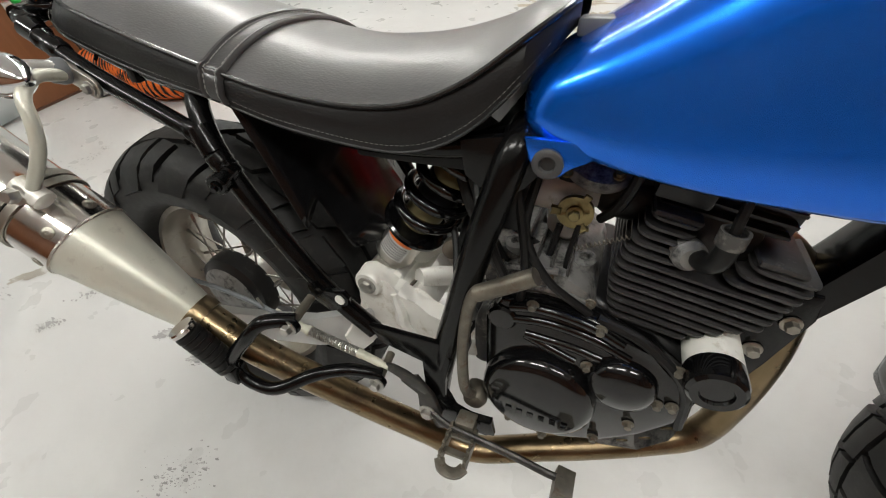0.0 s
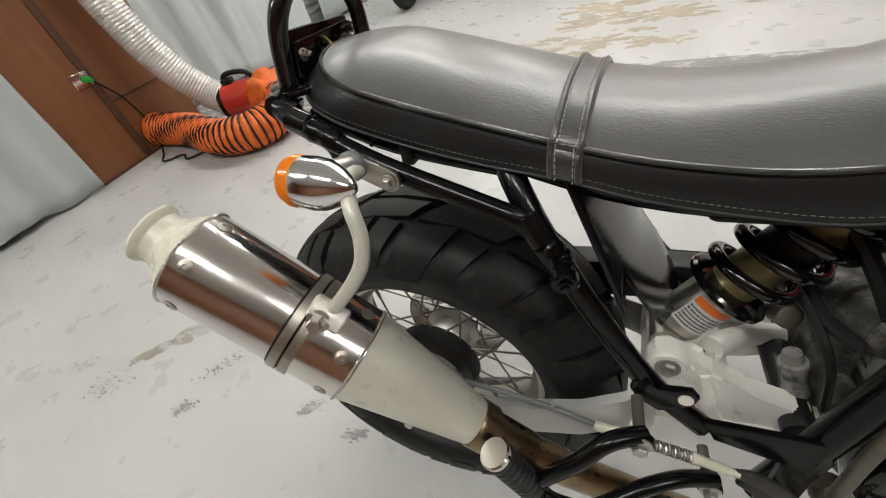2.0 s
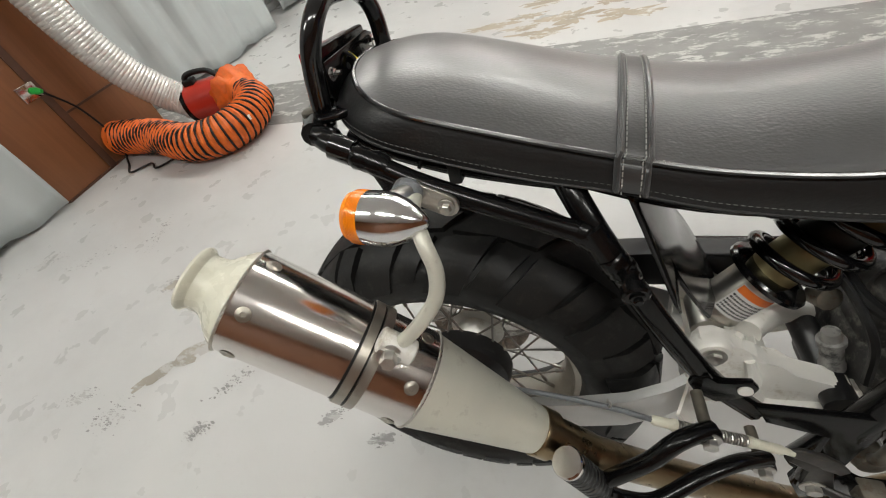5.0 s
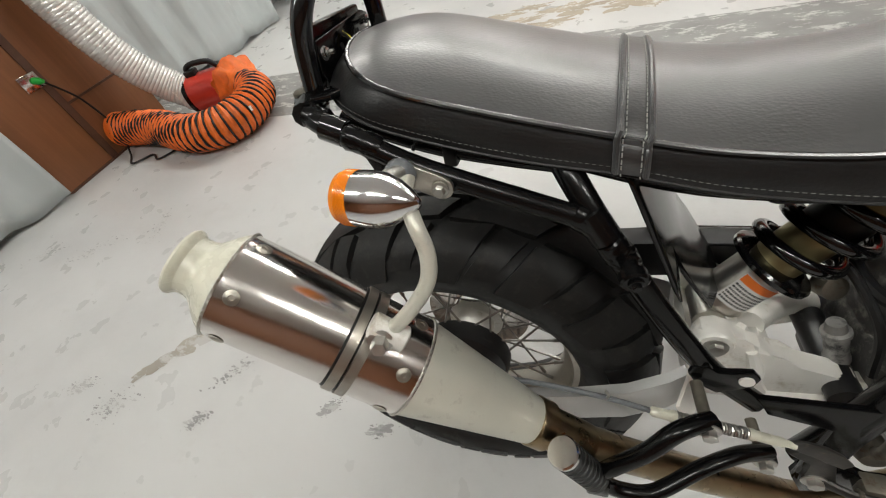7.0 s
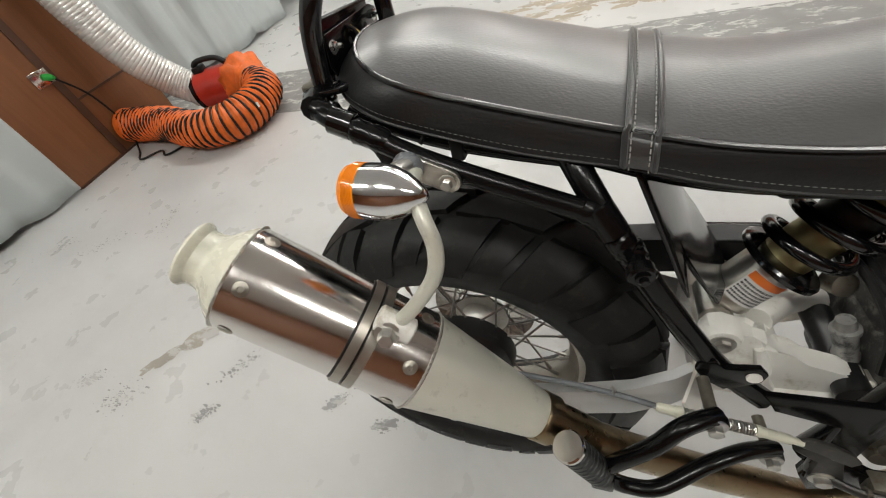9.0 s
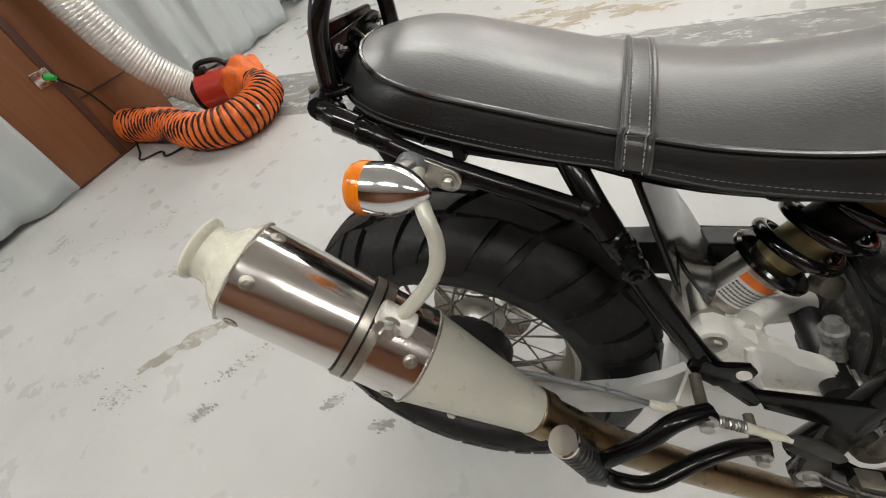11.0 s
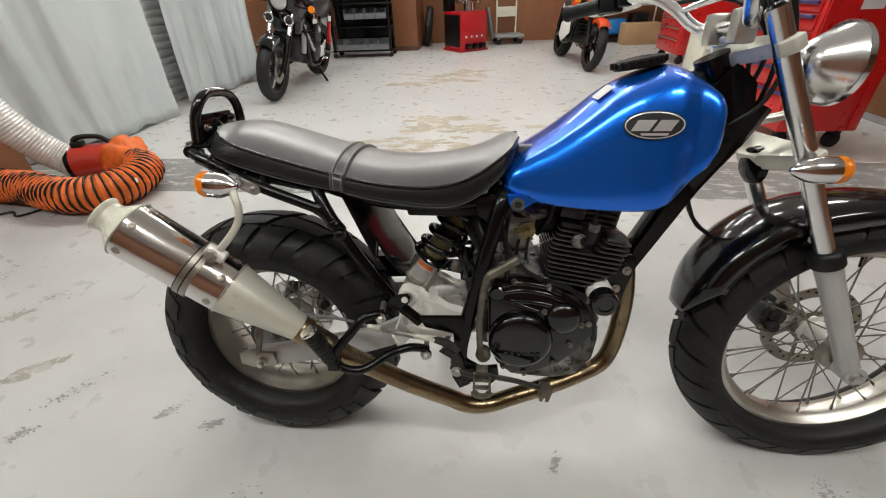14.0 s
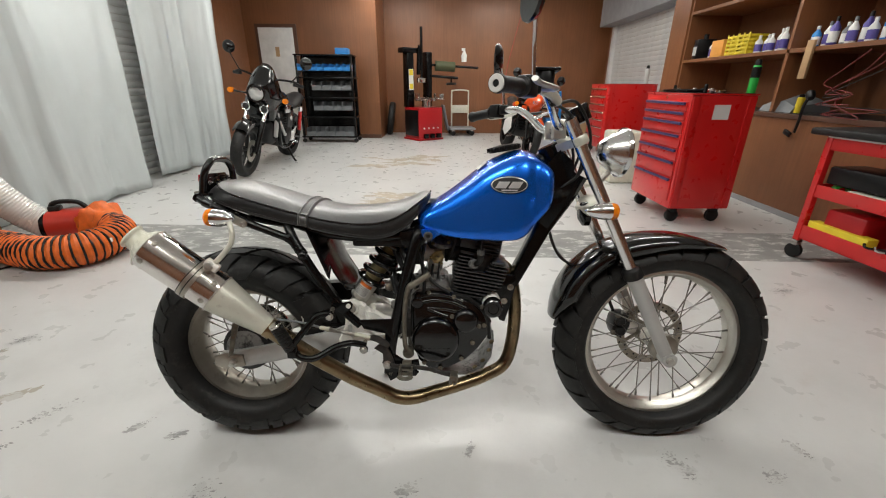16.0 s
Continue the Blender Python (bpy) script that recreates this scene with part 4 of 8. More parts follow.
for s in (-1, 1):
    part("head_gusset", plated([(0.93, 0.89), (0.97, 0.935), (1.01, 0.9), (1.02, 0.84), (0.985, 0.76), (0.945, 0.7), (0.918, 0.72), (0.93, 0.8)], s * 0.034, s * 0.04, 0.002), BLACK_SATIN, bike)

# ---- seat ----
PIPE = [(-0.0376, 0.8333), (0.0, 0.8196), (0.05, 0.8025), (0.1, 0.7865), (0.15, 0.772), (0.23, 0.7505), (0.3, 0.7345), (0.38, 0.725), (0.44, 0.727), (0.48, 0.736), (0.52, 0.755), (0.555, 0.78), (0.59, 0.805)]
BASE = [(-0.0695, 0.8117), (-0.03, 0.793), (0.0, 0.7818), (0.05, 0.7634), (0.1, 0.7476), (0.16, 0.732), (0.23, 0.718), (0.31, 0.698), (0.4, 0.685), (0.45, 0.684), (0.49, 0.694), (0.525, 0.716), (0.56, 0.752), (0.59, 0.788)]
CREST = [(-0.0376, 0.834), (-0.025, 0.836), (0.0, 0.838), (0.035, 0.836), (0.08, 0.826), (0.14, 0.808), (0.23, 0.782), (0.3, 0.768), (0.36, 0.763), (0.45, 0.769), (0.52, 0.786), (0.555, 0.802), (0.575, 0.808), (0.59, 0.806)]


def seat_width(x, x_tail, tail, wide):
    """Half width of the seat in plan: a round tail, a straight flank and a blunt nose."""
    w = lerp([(0.0, wide), (0.3, wide), (0.45, wide - 0.005), (0.61, wide - 0.024)], x)
    if x < x_tail + tail:
        w *= math.sqrt(max(0.0, 1 - ((x_tail + tail - x) / tail) ** 2))
    if x > 0.555:
        w *= math.sqrt(max(0.02, 1 - ((x - 0.555) / 0.036) ** 2))
    return w


def seat_half_width(x):
    return max(seat_width(x, -0.0376, 0.0916, 0.1255), 0.002)


SEAT_U = [math.sin(k / 14 * math.pi / 2) ** 2 * 0.16 for k in range(15)] + [0.16 + 0.016 * k for k in range(1, 33)] + [0.68 + 0.32 * k / 14 for k in range(15)]


def seat_rim(u):
    """Piping point and base point on the near flank, u from the tail (0) to the nose (1)."""
    xp, xb = -0.0376 + u * 0.6266, -0.0695 + u * 0.6585
    p = Vector((xp, -seat_half_width(xp), curve_at(PIPE, xp)))
    b = Vector((xb, -max(seat_width(xb, -0.0695, 0.1, 0.1275), 0.002), curve_at(BASE, xb)))
    return p, b


def seat_section(u, grow=0.0):
    """Half open section from the near base edge over the dome to the far base edge."""
    p, b = seat_rim(u)
    out = Vector((0, -1, 0))
    lip = [p + Vector((0, -0.9 * grow - 0.0005, 0.4 * grow)), p + Vector((0, -0.45 * grow + 0.0005, 0.85 * grow + 0.001))] if grow else []
    near = [b + Vector((0, 0.012, -0.002)), b + out * (0.001 + grow), b.lerp(p, 0.35) + out * (0.004 + grow), b.lerp(p, 0.8) + out * (0.002 + grow), p + out * grow + Vector((0, 0, -0.003))] + lip
    zc = curve_at(CREST, p.x)
    w = -p.y
    top = []
    for i in range(25):
        a = -1 + i / 12
        top.append(Vector((p.x, a * (w - 0.002), p.z + 0.001 + (zc - p.z) * (1 - abs(a) ** 2.3) + grow)))
    far = [Vector((q.x, -q.y, q.z)) for q in near[::-1]]
    return near, top, far


us = sorted({round(u, 4) for u in SEAT_U})
bm = bmesh.new()
loft(bm, [seat_section(u)[0] for u in us], False, False)
loft(bm, [seat_section(u)[2] for u in us], False, False)
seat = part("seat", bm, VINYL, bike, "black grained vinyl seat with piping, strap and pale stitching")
# top in the lit copy of the flank vinyl
part("seat_cover", loft(bmesh.new(), [seat_section(u)[1] for u in us], False, False), VINYL_LIT_TOP, seat, "black grained vinyl seat top, coloured paler for the light it catches")
edge = [seat_rim(u)[0] + Vector((0, -0.001, 0.0005)) for u in us]
part("piping", tubed(edge[::-1] + [Vector((p.x, -p.y, p.z)) for p in edge], 0.0027, 8), PIPING, seat)
part("lower_welt", tubed([seat_rim(u)[1] + Vector((0, -0.001, 0.001)) for u in us if u < 0.97], 0.0016, 6), SOFT_RUBBER, seat)


def stitches(line, step=0.006, length=0.0038, r=0.00055):
    bm = bmesh.new()
    pts = [Vector(p) for p in line]
    d = 0.0
    for a, b in zip(pts, pts[1:]):
        L = (b - a).length
        t = (step - d % step) % step
        while t < L:
            p = a + (b - a) * (t / L)
            q = p + (b - a).normalized() * length
            tube(bm, [p, q], r, 5)
            t += step
        d += L
    return bm


part("stitching", stitches([seat_rim(u)[1] + Vector((0, -0.0025, 0.008)) for u in us if 0.06 < u < 0.985], 0.0055, 0.0032, 0.00035), THREAD_DIM, seat)


def strap_line(dx, grow):
    """One line of the strap over the seat, leaning forward a little towards the far side."""
    a, t, b = seat_section(0.42, grow)
    line = [0.2395 + dx + 0.04 * (q.y + 0.13) for q in a + t + b]
    out = []
    for k, x in enumerate(line):
        na, ta, fa = seat_section((x + 0.0376) / 0.6266, grow)
        p = (na + ta + fa)[k].copy()
        p.x = x if len(na) - 1 <= k <= len(na) + len(ta) else x - 0.002
        out.append(p)
    return out


STRAP = [(-0.0145, 0.001), (-0.014, 0.0045), (-0.012, 0.0068), (-0.0098, 0.006), (-0.0088, 0.0032), (-0.003, 0.0036), (0.004, 0.0034), (0.0088, 0.0032), (0.0098, 0.006), (0.012, 0.0068), (0.014, 0.0045), (0.0145, 0.001)]
strap = part("strap", loft(bmesh.new(), [strap_line(dx, g) for dx, g in STRAP], False, False), VINYL_STRAP, seat, "black vinyl strap with rolled edges round the seat")
for dx in (-0.0074, 0.0074):
    part("stitching", stitches(strap_line(dx, 0.0042), 0.0056, 0.0038, 0.0006), THREAD, strap)
part("seat_pan", loft(bmesh.new(), [[(x, -seat_half_width(x) + 0.004, lerp(BASE, x) + 0.004), (x, seat_half_width(x) - 0.004, lerp(BASE, x) + 0.004), (x, seat_half_width(x) * 0.6, lerp(BASE, x) - 0.018), (x, -seat_half_width(x) * 0.6, lerp(BASE, x) - 0.018)] for x in (0.0, 0.07, 0.15, 0.3, 0.45, 0.53)]), PLASTIC, bike)

for s in (-1, 1):
    part("subframe_tube", tubed([(-0.03, s * 0.1, 0.782), (-0.013, s * 0.1, 0.77), (0.021, s * 0.1, 0.755), (0.066, s * 0.1, 0.739), (0.122, s * 0.1, 0.726), (0.18, s * 0.1, 0.715)], 0.008, 10, 3), BLACK_SATIN, bike)
    part("cable_clip", boxed(0.07, 0.084, s * 0.1 - 0.011, s * 0.1 + 0.011, 0.722, 0.746, 0.003), SOFT_RUBBER, bike)
    part("seat_stud", tubed([(0.048, s * 0.125, 0.75), (0.055, s * 0.118, 0.764)], 0.0022, 6), BLACK_SATIN, bike)

# ---- tank ----
TANK = [  # x, bottom, top, half width, height of the widest line
    (0.553, 0.726, 0.742, 0.06, 0.732), (0.557, 0.714, 0.751, 0.09, 0.725), (0.57, 0.704, 0.763, 0.108, 0.72), (0.6, 0.6968, 0.782, 0.117, 0.7147), (0.64, 0.6882, 0.806, 0.123, 0.7043),
    (0.68, 0.683, 0.836, 0.128, 0.702), (0.72, 0.679, 0.868, 0.131, 0.703), (0.745, 0.678, 0.89, 0.1325, 0.704), (0.77, 0.677, 0.906, 0.1335, 0.706), (0.8, 0.676, 0.92, 0.134, 0.708), (0.835, 0.677, 0.933, 0.134, 0.711), (0.858, 0.6841, 0.936, 0.131, 0.7202),
    (0.874, 0.6964, 0.932, 0.123, 0.7347), (0.888, 0.7123, 0.927, 0.1145, 0.7506), (0.9, 0.73, 0.92, 0.1135, 0.768), (0.912, 0.745, 0.911, 0.1185, 0.78), (0.926, 0.762, 0.9, 0.119, 0.794), (0.938, 0.782, 0.888, 0.11, 0.808), (0.946, 0.8, 0.876, 0.09, 0.82), (0.951, 0.822, 0.86, 0.05, 0.834)]
TANK_SECTION = [(0.0, -1.0), (0.4, -1.0), (0.86, -1.0), (0.965, -0.84), (1.0, 0.0), (0.985, 0.34), (0.94, 0.6), (0.87, 0.76), (0.785, 0.855), (0.68, 0.905), (0.46, 0.955), (0.22, 0.99), (0.0, 1.0)]


def tank_ring(row):
    x, zb, zt, w, zm = row
    half = [(x, a * w, zm + (zt - zm) * b if b > 0 else zm + (zm - zb) * b) for a, b in TANK_SECTION]
    return half + [(x, -y, z) for x, y, z in half[-2:0:-1]]


tank = part("fuel_tank", loft(bmesh.new(), [tank_ring(r) for r in TANK]), BLUE, bike, "metallic blue teardrop fuel tank")
sub = tank.modifiers.new("smooth", "SUBSURF")
sub.levels = sub.render_levels = 2
# mounting ears at the rear of the lower seam
for s in (-1, 1):
    part("mounting_ear", plated([(0.566, 0.71), (0.57, 0.692), (0.578, 0.679), (0.589, 0.674), (0.6, 0.678), (0.608, 0.688), (0.618, 0.697), (0.635, 0.702), (0.61, 0.711)], s * 0.1165, s * 0.108, 0.003), BLUE, tank)
    part("grommet", turned([(0, 0.0062), (0, 0.0135), (0.003, 0.0135), (0.0045, 0.0115), (0.0045, 0.0075), (0.002, 0.0062)], (0.588, s * 0.1165, 0.69), (0, s, 0), 28, True), RING_RUBBER, tank)
for s in (-1, 1):
    part("grommet_hole", turned([(0, 0.0062), (0.0012, 0.0062)], (0.588, s * 0.1165, 0.69), (0, s, 0), 20), INK, tank)
cap = part("filler_cap", turned([(0, 0.046), (0.012, 0.047), (0.016, 0.043), (0.019, 0.02), (0.02, 0.0)], (0.812, 0, 0.929), (-0.18, 0, 1), 40), PLASTIC, tank, "black fuel filler cap")
bm = bmesh.new()
for k in range(20):
    a = k * math.tau / 20
    tube(bm, [(0.81 + 0.047 * math.cos(a), 0.047 * math.sin(a), 0.932 + 0.008 * math.cos(a)), (0.808 + 0.047 * math.cos(a), 0.047 * math.sin(a), 0.943 + 0.008 * math.cos(a))], 0.003, 6)
part("cap_ribs", bm, PLASTIC, tank)


def tank_side(x, z):
    """Lateral half width of the tank's upper flank at x, z."""
    for a, b in zip(TANK, TANK[1:]):
        if a[0] <= x <= b[0]:
            f = (x - a[0]) / (b[0] - a[0])
            zb, zt, w, zm = [a[k] + (b[k] - a[k]) * f for k in (1, 2, 3, 4)]
            if z < zm:
                return w
            q = min(1, (z - zm) / (zt - zm))
            return w * lerp([(b_, a_) for a_, b_ in TANK_SECTION[4:]], q)
    return 0.0


def decal(bm, pts, off):
    bm.faces.new([bm.verts.new((x, -tank_side(x, z) * 0.985 - off, z)) for x, z in pts])
    return bm


def oval(cx, cz, a, b, n=32):
    return [(cx + a * math.cos(k * math.tau / n), cz + b * math.sin(k * math.tau / n)) for k in range(n)]


BX, BZ = 0.812, 0.838
bm = bmesh.new()
for f, off in ((1.0, 0.004),):
    pts = oval(BX, BZ, 0.052, 0.024)
    mid = bm.verts.new((BX, -tank_side(BX, BZ) * 0.985 - off, BZ))
    vs = [bm.verts.new((x, -tank_side(x, z) * 0.985 - off, z)) for x, z in pts]
    inn = [bm.verts.new((BX + (x - BX) * 0.55, -tank_side(BX + (x - BX) * 0.55, BZ + (z - BZ) * 0.55) * 0.985 - off, BZ + (z - BZ) * 0.55)) for x, z in pts]
    for k in range(32):
        q = (k + 1) % 32
        bm.faces.new((vs[k], vs[q], inn[q], inn[k]))
        bm.faces.new((inn[k], inn[q], mid))
badge = part("tank_badge", bm, INK, tank, "black oval tank badge with silver emblem")
bm = bmesh.new()
ring = [(x, -tank_side(x, z) * 0.985 - 0.0045, z) for x, z in oval(BX, BZ, 0.0485, 0.0212, 48)]
tube(bm, ring, 0.0011, 6, True)
for x0, x1, z0, z1, sl in ((-0.034, -0.004, -0.009, 0.009, 0.006), (0.002, 0.032, -0.009, 0.009, 0.006)):
    decal(bm, [(BX + x0 + sl, BZ + z1), (BX + x1 + sl, BZ + z1), (BX + x1 - sl, BZ + z0), (BX + x0 - sl, BZ + z0)], 0.0052)
decal(bm, [(BX - 0.024, BZ - 0.0125), (BX + 0.024, BZ - 0.0125), (BX + 0.021, BZ - 0.0165), (BX - 0.021, BZ - 0.0165)], 0.0052)
part("emblem", bm, FOIL, tank)
part("label_strip", boxed(-0.012, 0.022, -0.018, 0.018, 0, 0.0012, m=Matrix.Translation((0.737, -0.036, 0.8835)) @ Matrix.Rotation(radians(-40), 4, "Y") @ Matrix.Rotation(radians(7), 4, "X")), LABEL_WHITE, tank)
part("tank_hook", boxed(0.588, 0.62, -0.045, -0.02, 0.775, 0.79, 0.003), GREY_PLASTIC, tank)


# ---- engine ----
CASE = [(0.531, 0.48), (0.55, 0.515), (0.6, 0.522), (0.66, 0.516), (0.72, 0.487), (0.76, 0.46), (0.782, 0.425), (0.772, 0.38), (0.742, 0.335), (0.705, 0.298), (0.65, 0.268), (0.592, 0.262), (0.556, 0.295), (0.534, 0.36)]


def grown(outline, f, cx=0.65, cz=0.39):
    return [(cx + (x - cx) * f, cz + (z - cz) * f) for x, z in outline]


engine = part("engine", plated(CASE, -0.075, 0.1, 0.012), BLACK_CAST, bike, "black air-cooled single-cylinder engine")
part("crankcase_cover", plated([(x, z) for x, z in grown(CASE, 0.985)], -0.108, -0.077, 0.01), BLACK_GLOSS, engine)
part("clutch_cover", turned([(0, 0.073), (0.018, 0.072), (0.026, 0.069), (0.031, 0.062), (0.033, 0.056), (0.034, 0.0)], (0.61, -0.1, 0.37), (0, -1, 0), 56), BLACK_GLOSS, engine, "round glossy black clutch cover")
part("points_cover", turned([(0, 0.04), (0.014, 0.038), (0.022, 0.034), (0.026, 0.026), (0.03, 0.0)], (0.7, -0.1, 0.43), (0, -1, 0), 40), BLACK_GLOSS, engine)
bm = bmesh.new()
for k in range(6):
    box(bm, -0.004, 0.004, -0.0004, 0.001, -0.0042, 0.0042, 0.0003, 1, Matrix.Translation((0.578 + 0.0145 * k, -0.1345, 0.345 + 0.0006 * (k - 2.5) ** 2 * 0.3)))
part("raised_mark", bm, BLACK_GLOSS, engine)
bm = bmesh.new()
for pts in ([(0.565, 0.505), (0.6, 0.512), (0.65, 0.506), (0.69, 0.488)], [(0.57, 0.488), (0.61, 0.494), (0.66, 0.487), (0.7, 0.47)], [(0.585, 0.468), (0.64, 0.465), (0.672, 0.458)], [(0.585, 0.466), (0.62, 0.452), (0.645, 0.443)]):
    tube(bm, catmull([(x, -0.107, z) for x, z in pts], 4), 0.0065, 10)
part("cover_rib", bm, BLACK_GLOSS, engine)
part("oil_filler_cap", turned([(0, 0.018), (0.01, 0.018), (0.013, 0.015), (0.014, 0.0)], (0.556, -0.1, 0.485), (0, -1, 0), 24), BLACK_GLOSS, engine)
for x, z in ((0.59, 0.517), (0.664, 0.505), (0.66, 0.443), (0.742, 0.412), (0.757, 0.415), (0.69, 0.305), (0.747, 0.475), (0.723, 0.358), (0.575, 0.29), (0.625, 0.272)):
    part("cover_bolt", bolt(bmesh.new(), (x, -0.109, z), (0, -1, 0), 0.0048, 0.006), RUSTY, engine)
# rear gearbox hump and starter
GTOP = [(0.53, 0.47), (0.536, 0.51), (0.55, 0.538), (0.58, 0.553), (0.615, 0.552), (0.645, 0.535), (0.66, 0.5), (0.66, 0.47)]
part("gearbox_top", plated(GTOP, -0.09, 0.08, 0.01), GREY_CAST, engine, "grimy grey gearbox casting")
for x0, z0, x1, z1 in ((0.55, 0.55, 0.61, 0.556), (0.6, 0.535, 0.645, 0.52), (0.56, 0.525, 0.62, 0.53)):
    part("casting_rib", tubed([(x0, -0.091, z0), (x1, -0.091, z1)], 0.004, 8), GREY_CAST, engine)
for x, y, z, r in ((0.552, -0.05, 0.548, 0.012), (0.632, -0.045, 0.541, 0.014), (0.59, 0.02, 0.553, 0.017)):
    part("casting_boss", turned([(-0.01, r * 1.2), (0.004, r), (0.009, r), (0.0105, r * 0.82), (0.0105, r * 0.45), (0.004, r * 0.42), (0.004, 0.0)], (x, y, z), (0, -0.15, 1), 22), GREY_CAST, engine)
for x in (0.565, 0.583, 0.601, 0.619):
    part("casting_rib", boxed(x - 0.0018, x + 0.0018, -0.085, 0.07, 0.545, 0.5585, 0.001, 1), DUSTY_CAST, engine)
for x, z in ((0.548, 0.528), (0.6, 0.545), (0.648, 0.522)):
    part("case_bolt", bolt(bmesh.new(), (x, -0.09, z), (0, -1, 0.1), 0.0042, 0.006), RUSTY, engine)
part("gasket_line", tubed([(0.536, -0.0905, 0.5), (0.56, -0.0905, 0.522), (0.61, -0.0905, 0.53), (0.658, -0.0905, 0.508)], 0.0022, 6, 4), DUSTY_CAST, engine)
FILTER = Vector((0.781, -0.056, 0.474))
part("filter_housing", turned([(-0.03, 0.0285), (0.04, 0.0285), (0.042, 0.027)], FILTER, (0, -1, 0), 40), CAST_ALLOY, engine, "pale alloy oil filter housing")
part("filter_cap", turned([(0.041, 0.0292), (0.06, 0.0292), (0.068, 0.0275), (0.071, 0.024), (0.071, 0.016), (0.068, 0.0145), (0.068, 0.0)], FILTER, (0, -1, 0), 40), BLACK_GLOSS, engine, "black oil filter cap")
# cylinder with cooling fins, tilted forward a little
TILT_CYL = Matrix.Translation((0.722, 0, 0.49)) @ Matrix.Rotation(radians(10), 4, "Y")
part("cylinder", turned([(-0.01, 0.052), (0.13, 0.052)], TILT_CYL.translation, TILT_CYL.to_3x3() @ Vector((0, 0, 1)), 32), BLACK_CAST, engine)
for k in range(13):
    z = 0.006 + 0.0108 * k
    front = 0.03 + 0.013 * min(k, 4) + 0.002 * max(0, min(k, 9) - 4)
    rear = -0.058 - 0.0035 * min(k, 4)
    spans = [(rear, front)] if k < 8 else [(-0.072 + 0.002 * (k - 8), -0.016 - 0.001 * (k - 8)), (0.022 + 0.006 * (k - 8), front)]
    if k > 10:
        spans = spans[:1]
    for x0, xe in spans:
        bm = bmesh.new()
        box(bm, x0, xe, -0.08, 0.074, z - 0.0015, z + 0.0015, 0, m=TILT_CYL)
        es = [e for e in bm.edges if abs(abs((TILT_CYL.inverted() @ e.verts[0].co).z - (TILT_CYL.inverted() @ e.verts[1].co).z) - 0.003) < 1e-4]
        bmesh.ops.bevel(bm, geom=es, offset=min(0.012, (xe - x0) * 0.25), segments=3, affect="EDGES", profile=0.5)
        part("cooling_fin", bm, FIN, engine)
# flat caps over the two finned shoulders and the recess between them
for x0, xe, z in ((-0.064, -0.02, 0.1395), (0.036, 0.078, 0.1205)):
    part("shoulder_cap", boxed(x0, xe, -0.078, 0.07, z - 0.004, z + 0.004, 0.004, 2, TILT_CYL), FIN, engine)
part("plug_recess", boxed(-0.03, 0.04, -0.055, 0.05, 0.075, 0.14, 0.01, 2, TILT_CYL), BLACK_CAST, engine)
bm = bmesh.new()
box(bm, -0.06, 0.06, -0.05, 0.055, 0.13, 0.2, 0.012, m=TILT_CYL)
box(bm, -0.05, 0.055, -0.05, 0.05, 0.2, 0.225, 0.012, m=TILT_CYL)
box(bm, -0.07, -0.02, -0.07, -0.04, 0.15, 0.19, 0.004, m=TILT_CYL)
for q in range(4):
    box(bm, -0.06, 0.05, -0.062, 0.06, 0.142 + 0.012 * q, 0.145 + 0.012 * q, m=TILT_CYL)
part("cylinder_head", bm, BLACK_CAST, engine)
part("spark_plug_cap", tubed([(0.727, -0.07, 0.598), (0.732, -0.098, 0.607), (0.739, -0.108, 0.62), (0.741, -0.107, 0.646)], 0.0092, 14, 4), SOFT_RUBBER, engine)
part("cap_collar", turned([(-0.007, 0.009), (-0.007, 0.0115), (0.007, 0.0115), (0.007, 0.009)], (0.741, -0.107, 0.642), (0.05, 0, 1), 22, True), DUSTY_CAST, engine)
part("plug_ring", turned([(0, 0.0155), (0.012, 0.0155), (0.015, 0.013), (0.02, 0.0105)], (0.721, -0.07, 0.598), (0.2, -1, 0.2), 20), GREY_CAST, engine)
part("plug_lead", tubed([(0.741, -0.107, 0.646), (0.742, -0.095, 0.69), (0.73, -0.05, 0.72)], 0.0045, 8, 4), SOFT_RUBBER, engine)
# carburettor and intake
carb = part("carburettor", turned([(-0.05, 0.028), (-0.02, 0.03), (0.0, 0.024), (0.03, 0.022), (0.045, 0.027)], (0.6, -0.01, 0.62), (1, 0, 0.05), 28), CAST_ALLOY, bike, "grimy alloy carburettor with brass throttle pulley")
part("float_bowl", turned([(0, 0.026), (0.035, 0.024), (0.045, 0.016), (0.05, 0.0)], (0.605, -0.01, 0.6), (0, 0, -1), 24), CAST_ALLOY, carb)
part("slide_top", turned([(0, 0.026), (0.05, 0.026), (0.06, 0.018), (0.064, 0.0)], (0.605, -0.01, 0.635), (0, 0, 1), 24), BLACK_CAST, carb)
bm = turned([(0, 0.016), (0.0, 0.019), (0.006, 0.019), (0.006, 0.016)], (0.614, -0.056, 0.614), (0, -1, 0), 28)
tube(bm, [(0.6, -0.058, 0.61), (0.628, -0.058, 0.618)], 0.005, 8)
part("throttle_pulley", bm, BRASS, carb)
part("choke_knob", bolt(bmesh.new(), (0.614, -0.063, 0.614), (0, -1, 0), 0.006, 0.006), BRASS, carb)
part("intake_manifold", turned([(0, 0.024), (0.01, 0.03), (0.05, 0.03), (0.06, 0.026)], (0.635, -0.012, 0.624), (1, 0, -0.05), 24), SOFT_RUBBER, carb)
